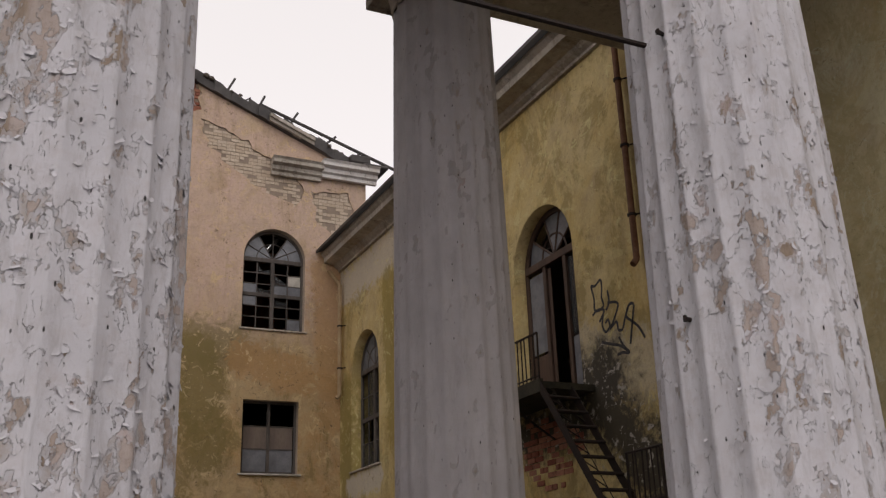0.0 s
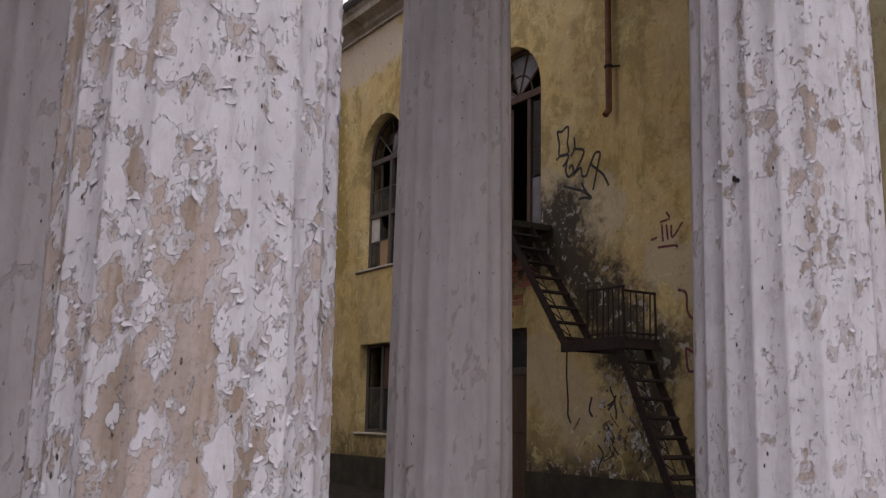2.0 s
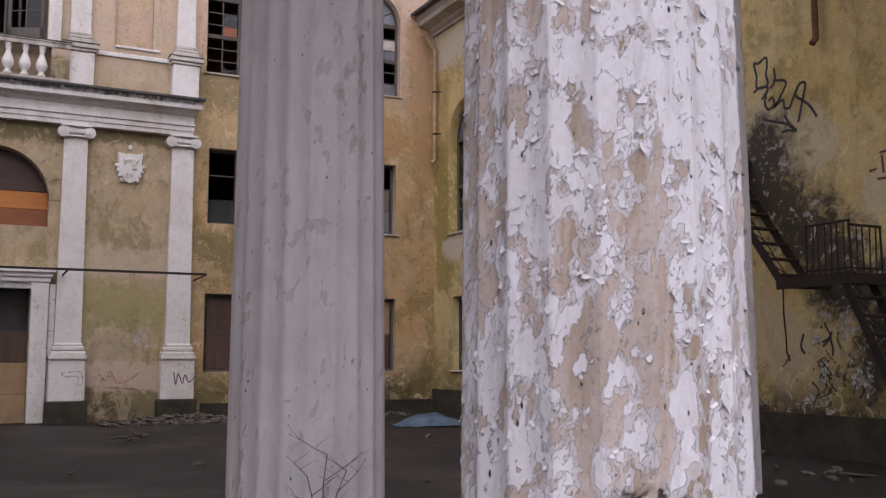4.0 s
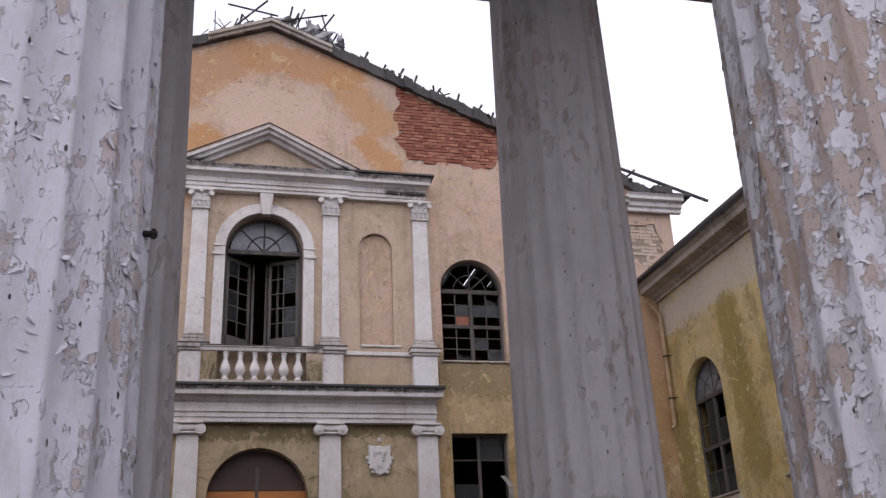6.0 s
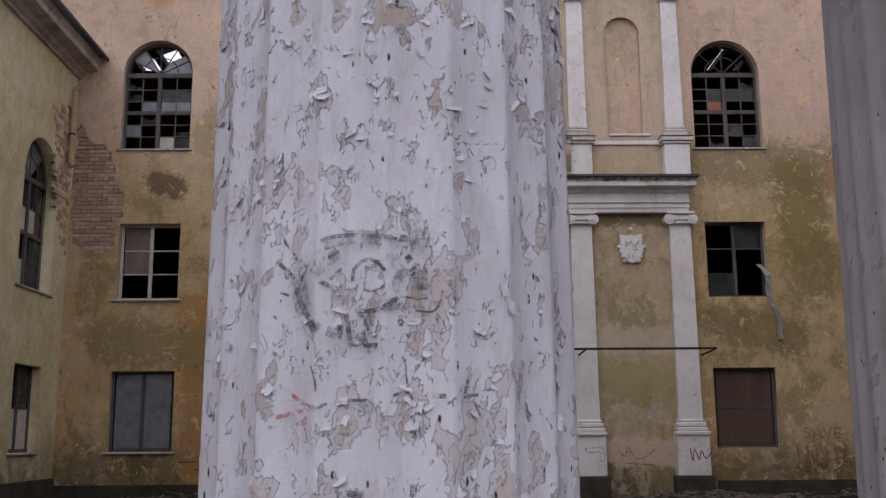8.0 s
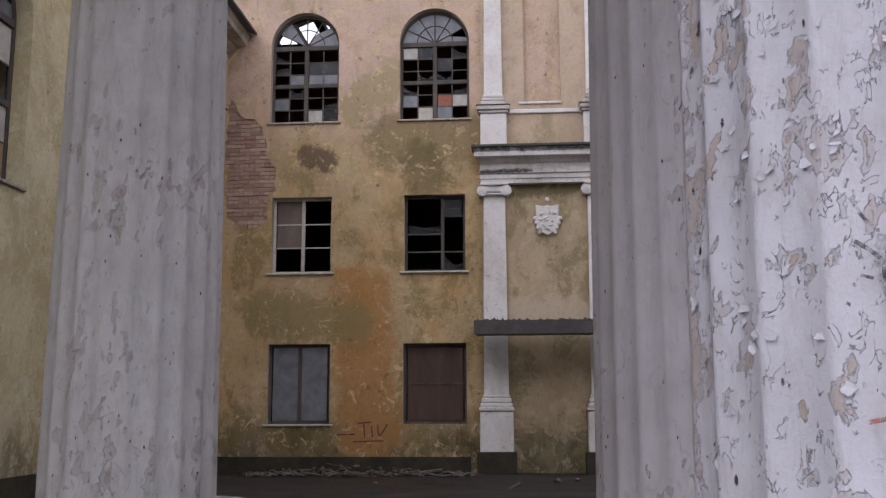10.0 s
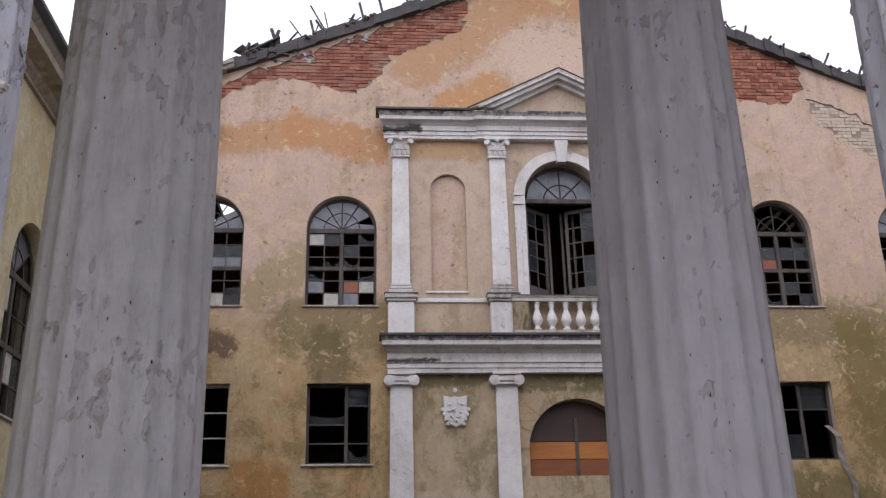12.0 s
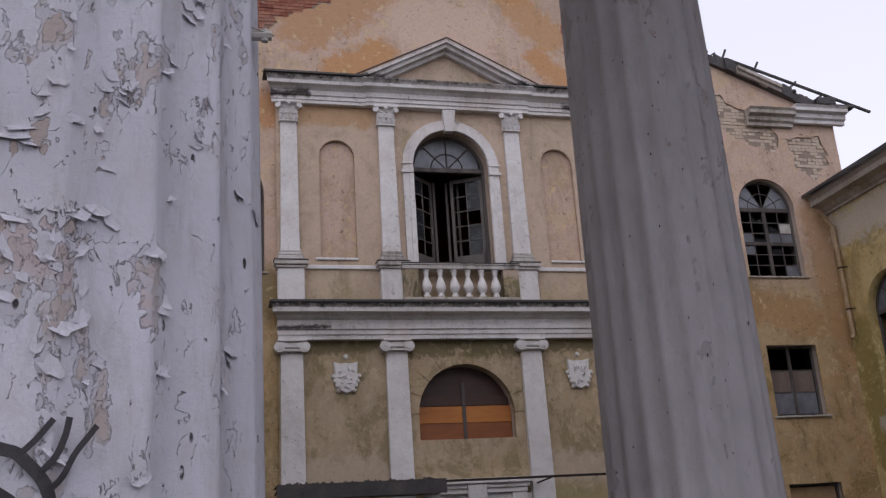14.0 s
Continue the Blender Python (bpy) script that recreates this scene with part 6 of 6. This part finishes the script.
railing((X0, 9.66, 2.41), (X0, 10.40, 2.41), 0.70, 0.10)
railing((X0, 9.66, 2.41), (X1 + 0.03, 9.66, 2.41), 0.64, 0.10)
railing((X0, 12.40, 4.48), (X0, 14.70, 4.48), 0.76, 0.12)
railing((X0, 14.70, 4.48), (XR - 0.05, 14.70, 4.48), 0.76, 0.12)
hang = bmesh.new()
pts = [(X0, 10.84, 2.33), (X0, 10.85, 1.95), (X0 + 0.01, 10.83, 1.62), (X0 - 0.02, 10.80, 1.4), (X0, 10.76, 1.28)]
for a, b in zip(pts, pts[1:]):
    rod(hang, a, b, 0.012, 5)
part("hanging_bar", hang, M_IRON, stair, "bent bar hanging from the landing")
for y in (12.5, 13.6, 14.65):
    z = 4.37
    part("strut", rod(bmesh.new(), (X0 + 0.1, y, z), (XR - 0.02, y, z - 0.55), 0.02, 5), M_IRON, stair)

# balcony door and the door below it
bd = thing("window_east_5", AT_RIGHT @ pose(-DOOR_Y, 0, 4.50), "arched balcony door, glazing mostly gone", "window", kind="structure")
part("window_frame", plate(arch_pts(-1.0, 1.0, -0.01, 3.48), [arch_pts(-0.89, 0.89, 0.05, 3.37)], 0.24, 0.32), M_DARKWOOD, bd)
part("transom", boxes((-0.91, 0.91, 0.20, 0.33, 2.46, 2.60), bevel=0.01), M_DARKWOOD, bd)
for u in (-0.30, 0.36):
    part("mullion", boxes((u - 0.05, u + 0.05, 0.22, 0.31, 0.0, 2.48), bevel=0.008), M_DARKWOOD, bd)
fan = bmesh.new()
for k in range(1, 5):
    a = math.pi * k / 5
    rod(fan, (0, 0.28, 2.58), (0.85 * math.cos(a), 0.28, 2.58 + 0.84 * math.sin(a)), 0.022, 4)
for k in range(10):
    a, b = math.pi * k / 10, math.pi * (k + 1) / 10
    rod(fan, (0.4 * math.cos(a), 0.28, 2.6 + 0.4 * math.sin(a)), (0.4 * math.cos(b), 0.28, 2.6 + 0.4 * math.sin(b)), 0.018, 4)
part("fan_bars", fan, M_DARKWOOD, bd)
for u0, u1, v0, v1, mt in ((-0.86, -0.36, 0.06, 0.9, M_DARKWOOD), (-0.86, -0.36, 0.95, 2.4, M_MILKY), (0.42, 0.86, 0.06, 1.0, M_MILKY), (0.42, 0.86, 1.04, 2.4, M_GLASS), (-0.24, -0.14, 0.02, 2.4, M_DARKWOOD)):
    part("pane", boxes((u0, u1, 0.262, 0.27, v0, v1)), mt, bd)
for k in range(5):
    if k in (1, 2, 4):
        a0 = math.pi * k / 5
        bm = bmesh.new()
        bm.faces.new([bm.verts.new((u, 0.285, 2.6 + v)) for u, v in [(0, 0.01)] + [(0.82 * math.cos(a0 + math.pi / 25 * i), max(0.01, 0.82 * math.sin(a0 + math.pi / 25 * i))) for i in range(6)]])
        part("pane", bm, M_MILKY, bd, "cracked fanlight pane")
d2 = thing("door_2", AT_RIGHT @ pose(-DOOR_Y, 0, 0), "red-brown wooden side door under a dusty transom light", "door", kind="structure")
part("door_frame", plate(rect_pts(-0.64, 0.64, -0.02, 2.88), [rect_pts(-0.54, 0.54, -0.01, 2.08), rect_pts(-0.54, 0.54, 2.20, 2.80)], 0.12, 0.24), M_WOOD, d2)
part("leaf", boxes((-0.54, 0.54, 0.16, 0.21, 0.0, 2.08), (-0.44, 0.44, 0.145, 0.16, 0.2, 0.95), (-0.44, 0.44, 0.145, 0.16, 1.1, 1.95), bevel=0.008), M_DARKWOOD, d2, "red-brown panelled leaf")
part("transom_pane", boxes((-0.54, 0.54, 0.18, 0.186, 2.20, 2.80)), M_GLASS, d2)


# ---------------------------------------------------------------- scrawls
def scrawl(strokes, place, material, label, width=0.03, joined=False):
    g = thing("graffiti", Matrix(), label, "graffiti")
    bm = bmesh.new()
    for k, st in enumerate(strokes):
        pts, w = (st[:-1], st[-1]) if isinstance(st[-1], float) else (st, width)
        lift = 0.0004 * (k % 6)
        ribbon(bm, smooth_line(list(pts)), w, lambda u, v, d: place(u, v, d + lift))
        if not joined:
            part("stroke", bm, material, g)
            bm = bmesh.new()
    if joined:
        tagged(part("smear", bm, material, g), kind="stuff")
    return g


def on_east(lift0=0.0):
    return lambda y, z, d: Vector((XR - d - lift0, y, z))


def on_front(lift0=0.0):
    return lambda u, z, d: Vector((u, YF - d - lift0, z))


def on_column(cx, cy):
    def f(u, z, d):
        r = col_r(z) + d + 0.002
        a = FACE + u / r
        return Vector((cx + r * math.cos(a), cy + r * math.sin(a), z))
    return f


def grid(strokes, u0, v0, du, dv, c0=(0, 0)):
    """Strokes drawn on a sheet of squares, laid to scale: corner c0 of the sheet at (u0, v0)."""
    out = []
    for st in strokes:
        w = st[-1:] if isinstance(st[-1], float) else ()
        out.append([(u0 + (x - c0[0]) * du, v0 + (y - c0[1]) * dv) for x, y in (st[:-1] if w else st)] + list(w))
    return out


TAG = [[(0, 0), (20, 8), (50, -4), (53, 30), (48, 60), (54, 95), (25, 103), (8, 92), (10, 55), (4, 25), (0, 0)],
       [(-5, 112), (20, 100), (55, 110), (35, 138), (26, 144)], [(80, 46), (83, 90), (64, 115)],
       [(50, 125), (40, 160), (53, 190), (76, 176), (70, 150), (56, 160)],
       [(75, 90), (125, 110), (95, 165), (75, 186), (110, 170), (116, 200), (135, 205), (150, 175), (170, 140)],
       [(165, 266), (186, 185), (197, 138), (175, 133), (158, 166), (180, 190), (210, 220), (233, 264)],
       [(28, 220), (75, 240), (120, 260), (157, 292)], [(115, 226), (130, 260), (156, 293), (125, 284), (100, 286)]]
scrawl(grid(TAG, 12.24, 6.06, -0.0053, -0.0044), on_east(), M_BLACKPAINT, "black spray-painted tag on the yellow wall", 0.045)
TIW = [[(0, 70), (28, 66)], [(42, 6), (86, 0)], [(70, -30), (86, -6)], [(50, 16), (54, 86)], [(70, 20), (76, 82)], [(92, 26), (96, 76), (140, 24)], [(30, 106), (106, 110), (116, 120)]]
scrawl(grid(TIW, 10.13, 4.17, -0.0044, -0.0036), on_east(), M_PURPLE, "small maroon tag on the yellow wall", 0.036)
SQ = [[(0, 0), (15, 8), (18, 43), (40, 68), (46, 90), (40, 106), (57, 93)], [(12, 103), (17, 143), (37, 133), (27, 113), (12, 103)],
      [(37, 128), (42, 148), (52, 128), (57, 153), (67, 133), (77, 156), (77, 133), (57, 130)], [(32, 158), (77, 163)]]
scrawl(grid(SQ, 9.63, 3.14, -0.0100, -0.0079), on_east(), M_PURPLE, "dark squiggle and boxed tag on the yellow wall", 0.04)
rr = random.Random(33)
for mt, lab, cnt, wd in ((M_WHITEPAINT, "smeared white scribbles under the fire escape", 26, 0.07), (M_BLACKPAINT, "smeared black scribbles under the fire escape", 16, 0.035), (M_GREYPAINT, "faded grey scribbles under the fire escape", 16, 0.05)):
    st = []
    for k in range(cnt):
        y, z = rr.gauss(10.75, 0.45), rr.uniform(0.50, 1.75)
        st.append([(y + rr.uniform(-0.12, 0.12), z + 0.11 * i + rr.uniform(-0.05, 0.05)) for i in range(rr.randint(2, 4))] + [wd * rr.uniform(0.5, 1.3)])
    scrawl(st, on_east(0.001 * (1 + cnt % 3)), mt, lab, joined=True)
big = on_east(0.092)
scrawl([[(6.15, 1.1), (5.55, 1.1), 0.72]], big, M_WHITEPAINT, "white field of a large graffito", 0.6)
scrawl([[(6.12, 0.66), (5.5, 0.70), 0.34]], on_east(0.094), M_YELLOWPAINT, "yellow field of a large graffito", 0.3)
scrawl([[(6.12, 0.85), (6.16, 1.3), (6.02, 1.52), (5.9, 1.3), (5.95, 0.95)], [(5.88, 0.8), (5.84, 1.45), (5.7, 1.2), (5.6, 1.5)]], on_east(0.098), M_BLACKPAINT, "black outline of a large graffito", 0.05)

scrawl(grid([[(0, 0), (16, 30), (50, 34)], [(26, 0), (22, 20), (4, 36)], [(24, -4), (28, 10)], [(0, 34), (50, 36)]], -2.30, 1.62, 0.0100, -0.0105), on_front(-0.045), M_WHITEPAINT, "white crossed scrawl on the black door leaf", 0.05)
scrawl(grid([[(-20, 62), (24, 60)], [(30, 20), (64, 16)], [(46, 18), (48, 72)], [(64, 30), (68, 70)], [(80, 26), (84, 66), (104, 24)], [(20, 88), (96, 84)]], -9.35, 1.12, 0.0095, -0.0062), on_front(), M_PURPLE, "small maroon tag on the front", 0.03)
scrawl([[(XC + 1.55, 0.98), (XC + 1.75, 1.0), (XC + 1.95, 0.98), (XC + 1.98, 0.74), (XC + 1.90, 0.72), (XC + 1.88, 0.90), (XC + 1.60, 0.90), (XC + 1.55, 0.98)]], on_front(0.40), M_REDPAINT, "red outline scrawl on the pedestal", 0.02)
scrawl([[(XC + 3.95, 0.98), (XC + 4.0, 0.70), (XC + 4.05, 0.95), (XC + 4.15, 0.72), (XC + 4.2, 0.92), (XC + 4.3, 0.75), (XC + 4.45, 0.9)]], on_front(0.40), M_PURPLE, "violet scribble on the pedestal", 0.025)
scrawl([[(XC + 2.35, 0.95), (XC + 2.5, 0.8), (XC + 2.6, 1.0), (XC + 2.75, 0.75), (XC + 3.0, 0.8), (XC + 3.2, 0.95)], [(XC + 2.5, 0.65), (XC + 3.2, 0.60)]], on_front(0.121), M_REDPAINT, "faded red scribble between the pedestals", 0.03)
scrawl([[(XC + 2.8, 1.75), (XC + 2.85, 1.55), (XC + 3.1, 1.6), (XC + 3.15, 1.95), (XC + 3.3, 1.6), (XC + 3.4, 1.62), (XC + 3.42, 1.95)]], on_front(0.121), M_WHITEPAINT, "faded white letters between the pedestals", 0.05)


def lettering(text, m, size, material, label):
    cu = bpy.data.curves.new("lettering", "FONT")
    cu.body, cu.size = text, size
    ob = bpy.data.objects.new("tmp", cu)
    scene.collection.objects.link(ob)
    me = bpy.data.meshes.new_from_object(ob.evaluated_get(bpy.context.evaluated_depsgraph_get()))
    bpy.data.objects.remove(ob)
    me.materials.append(material)
    t = new("graffiti", me)
    t.matrix_world = m
    return tagged(t, label, "graffiti")


lettering("SAVE", pose(4.95, YF - 0.005, 1.16, 90, 0, 0), 0.40, M_REDPAINT, "faded red painted word SAVE on the front")
scrawl([[(4.78 + 0.22 * k, 1.02), (4.80 + 0.22 * k, 0.76)] for k in range(6)], on_front(), M_REDPAINT, "faded red strokes under a painted word", 0.05)

EYE = [[(125, 120), (145, 114), (180, 112), (220, 114), (245, 116), (270, 122), 0.013], [(98, 158), (86, 182), 0.024], [(88, 180), (82, 195), (82, 215), (92, 235), (100, 250), (108, 265), (115, 278), 0.020], [(40, 155), (60, 170), (75, 185), 0.012],
       [(43, 95), (55, 120), (75, 142), 0.010], [(45, 208), (63, 214), 0.009], [(145, 190), (155, 178), (165, 172), 0.011], [(123, 192), (140, 200), (155, 208), (165, 218), 0.014],
       [(140, 150), (160, 140), 0.011], [(190, 246), (220, 247), (245, 238), (260, 228), (270, 222), 0.015], [(270, 222), (300, 226), (320, 225), 0.008], [(295, 247), (325, 248), (338, 235), (345, 210), 0.007],
       [(282, 55), (290, 70), 0.016], [(313, 85), (315, 100), (305, 125), 0.014], [(268, 118), (282, 120), 0.022], [(280, 150), (288, 160), 0.020],
       [(290, 180), (300, 195), (305, 212), 0.020], [(280, 182), (298, 168), 0.008], [(175, 255), (178, 275), (182, 298), 0.016], [(162, 270), (164, 295), 0.013],
       [(198, 250), (210, 270), (220, 290), 0.011], [(270, 255), (270, 275), 0.013], [(205, 308), (230, 306), 0.013]]
LIDS = [[(120, 415), (140, 406), (170, 402), (210, 400), (225, 408), 0.010], [(255, 395), (270, 388), (285, 388), 0.009], [(325, 393), (350, 394), 0.015], [(382, 395), (410, 390), 0.011],
       [(385, 390), (390, 370), (398, 355), 0.010], [(400, 398), (410, 420), (417, 432), 0.009], [(110, 340), (118, 365), (120, 385), 0.007], [(277, 330), (282, 380), 0.007]]
IRIS = [[(185, 195), (187, 175), (200, 161), (215, 157), (230, 162), (242, 176), 0.012], [(242, 202), (225, 212), (205, 210), 0.008], [(180, 554), (192, 556), (205, 558), 0.020], [(291, 540), (292, 550), (290, 562), 0.020]]
SMUDGE = [[(90, 150), (82, 195), (100, 255), (118, 282), 0.060], [(130, 125), (190, 115), (270, 125), 0.045], [(285, 65), (300, 130), (305, 210), 0.050], [(140, 275), (190, 295), (230, 300), 0.050],
       [(190, 250), (260, 235), (320, 230), 0.040], [(110, 180), (135, 160), (160, 142), 0.040], [(250, 140), (275, 190), 0.040], [(165, 554), (210, 558), 0.040]]
BESIDE = [[(40, 428), (80, 420), (120, 410), 0.013], [(75, 390), (110, 410), 0.012], [(75, 448), (105, 428), 0.012]]
eye_at = on_column(COL_X[2], Y_NEAR)
for drawn, paint, says in ((EYE, M_GREYPAINT, "charcoal drawing of an eye on the white column"), (LIDS + IRIS, M_GREYPAINT, "faint charcoal lines round the drawn eye"),
                           (SMUDGE, M_SMUDGE, "rubbed charcoal shading of the drawn eye"), (BESIDE, M_REDPAINT, "faint red strokes beside the drawn eye")):
    scrawl(grid(drawn, -0.038, 1.741, 0.0018, -0.00181, (220, 185)), eye_at, paint, says)
scrawl(grid([[(-40, 782), (0, 796), (25, 803), (45, 820), (70, 845), (85, 870), (92, 900), 0.026], [(38, 800), (60, 778), (88, 742), 0.013], [(70, 838), (95, 810), (110, 775), (117, 738), 0.014], [(88, 868), (110, 845), (130, 805), (150, 778), (170, 752), 0.013], [(-20, 862), (0, 873), (25, 890), (45, 915), 0.026]], 0.134, 1.735, 0.00109, -0.00114, (0, 795)), on_column(COL_X[3], Y_NEAR), M_BLACKPAINT, "thick black scrawl on the white column")

# ---------------------------------------------------------------- small things
for x, a, z, dx in ((COL_X[2], 1.50, 3.04, 0.05), (COL_X[3], 1.45, 3.07, 0.06), (COL_X[0], -1.40, 3.03, 0.03), (COL_X[0], -1.3, 5.12, 0.05)):
    ang = FACE + a
    p = Vector((x + 0.675 * math.cos(ang), Y_NEAR + 0.675 * math.sin(ang), z))
    o = Vector((math.cos(ang), math.sin(ang), 0))
    b = rod(bmesh.new(), p - o * 0.05, p + o * (0.015 + dx * 0.6), 0.016, 8)
    rod(b, p + o * 0.03 + Vector((0, 0, -0.02)), p + o * 0.03 + Vector((0, 0, 0.022)), 0.012, 6)
    if x == COL_X[3]:
        rod(b, p + o * 0.06, p + Vector((-0.20, -0.06, 0.06)), 0.004, 4)
    solid("iron_hook", b, M_OLDWHITE if x == COL_X[3] else M_IRON, "limewashed iron hook with a wire, set in the column" if x == COL_X[3] else "rusty iron hook set in the column", "hook", group="hooks in the columns")

tarp = bmesh.new()
bmesh.ops.create_grid(tarp, x_segments=22, y_segments=14, size=1.0)
for v in tarp.verts:
    x, y = v.co.x, v.co.y
    d = min(1.0, math.hypot(x, y))
    v.co = Vector((x * 0.78, y * 0.42, 0.25 * max(0.0, 1 - d ** 1.7) + 0.04 * noise.noise(Vector((x * 3, y * 3, 0))) + 0.012))
solid("tarpaulin", tarp, M_TARP, "crumpled blue tarpaulin over a low heap on the ground", "tarpaulin", pose(6.75, 19.6, GROUND, 0, 0, -12), smooth=True)

sn = bmesh.new()
bmesh.ops.create_grid(sn, x_segments=30, y_segments=14, size=1.0)
for v in sn.verts:
    x, y = v.co.x, v.co.y
    k = 1 - math.hypot(x, y) + 0.9 * noise.noise(Vector((x * 3.0, y * 2.2, 4)))
    v.co = Vector((x * 0.75, y * 0.30, 0.07 * max(-0.3, min(1.0, k * 2)) + 0.012 * noise.noise(Vector((x * 9, y * 9, 0)))))
solid("snow_patch", sn, M_SNOW, "last dirty patch of snow on the ground", "snow", pose(-10.2, 16.9, GROUND + 0.005), smooth=True)


def heap(name, x0, x1, y0, y1, n, seed, label, planks=0.35):
    rnd = random.Random(seed)
    bm = bmesh.new()
    for k in range(n):
        x, y = rnd.uniform(x0, x1), y0 + (y1 - y0) * rnd.random()
        z = max(0.015, 0.16 * (y - y0) / (y1 - y0) * rnd.random() * math.sin(math.pi * (x - x0) / (x1 - x0)) + 0.01)
        turn = pose(x, y, z + GROUND, rnd.uniform(-14, 14), rnd.uniform(-14, 14), rnd.uniform(0, 180))
        if rnd.random() < planks:
            bmesh.ops.create_cube(bm, size=1.0, matrix=turn @ Matrix.Diagonal((rnd.uniform(0.2, 0.9), rnd.uniform(0.04, 0.12), 0.02, 1)))
        else:
            bmesh.ops.create_icosphere(bm, subdivisions=1, radius=1.0, matrix=turn @ Matrix.Diagonal((rnd.uniform(0.03, 0.13), rnd.uniform(0.03, 0.1), rnd.uniform(0.015, 0.05), 1)))
    solid(name, bm, M_RUBBLE, label, "rubble", kind="stuff")


heap("rubble_heap", 0.5, 3.9, 22.1, 23.3, 260, 1, "heap of broken laths and plaster along the front")
heap("rubble_heap", 3.9, 8.0, 22.8, 23.7, 120, 2, "scattered plaster crumbs along the front", 0.15)
heap("rubble_heap", -11.5, -6.3, 22.6, 23.7, 200, 3, "scattered plaster crumbs along the front", 0.15)
heap("rubble_heap", 5.4, 8.7, 8.9, 12.0, 18, 4, "litter and crumbs under the fire escape", 0.2)
heap("rubble_heap", -9.0, 6.0, 10.0, 21.0, 34, 5, "litter strewn over the courtyard", 0.15)

twig = bmesh.new()
rt = random.Random(5)


def branch(p, d, length, r, depth):
    q = p
    for k in range(3):
        n = q + d * (length / 3)
        rod(twig, q, n, r * (1 - 0.2 * k), 5)
        d = (d + Vector((rt.uniform(-0.25, 0.25), rt.uniform(-0.2, 0.2), rt.uniform(-0.05, 0.15)))).normalized()
        q = n
        if depth and k < 2 or depth > 1:
            side = Vector((rt.choice((-1, 1)) * rt.uniform(0.7, 1.0), rt.uniform(-0.3, 0.3), rt.uniform(0.25, 0.8))).normalized()
            branch(q, side, length * rt.uniform(0.45, 0.7), r * 0.55, depth - 1)


for sx, up in ((0.02, 0.66), (-0.28, 0.5), (0.3, 0.55)):
    branch(Vector((sx * 0.1, 0, -0.02)), Vector((sx, 0.05, 1)).normalized(), up, 0.008, 2)
solid("seedling", twig, M_TWIG, "bare leafless sapling at the foot of a column", "sapling", pose(0.42, 8.58, GROUND))

hangs = bmesh.new()
g = [[hangs.verts.new((4.18 + 0.13 * i + 0.05 * math.sin(k * 0.9) + 0.03 * k, YF + (0.235, 0.06)[k] if k < 2 else YF - 0.06 - 0.03 * ((k + i) % 2), 5.35 - 0.155 * k)) for i in range(2)] for k in range(13)]
for a, b in zip(g, g[1:]):
    hangs.faces.new((a[0], b[0], b[1], a[1]))
bmesh.ops.solidify(hangs, geom=hangs.faces[:], thickness=0.012)
solid("torn_lining", hangs, M_OLDWHITE, "pale torn lining hanging out of a broken window", "scrap")
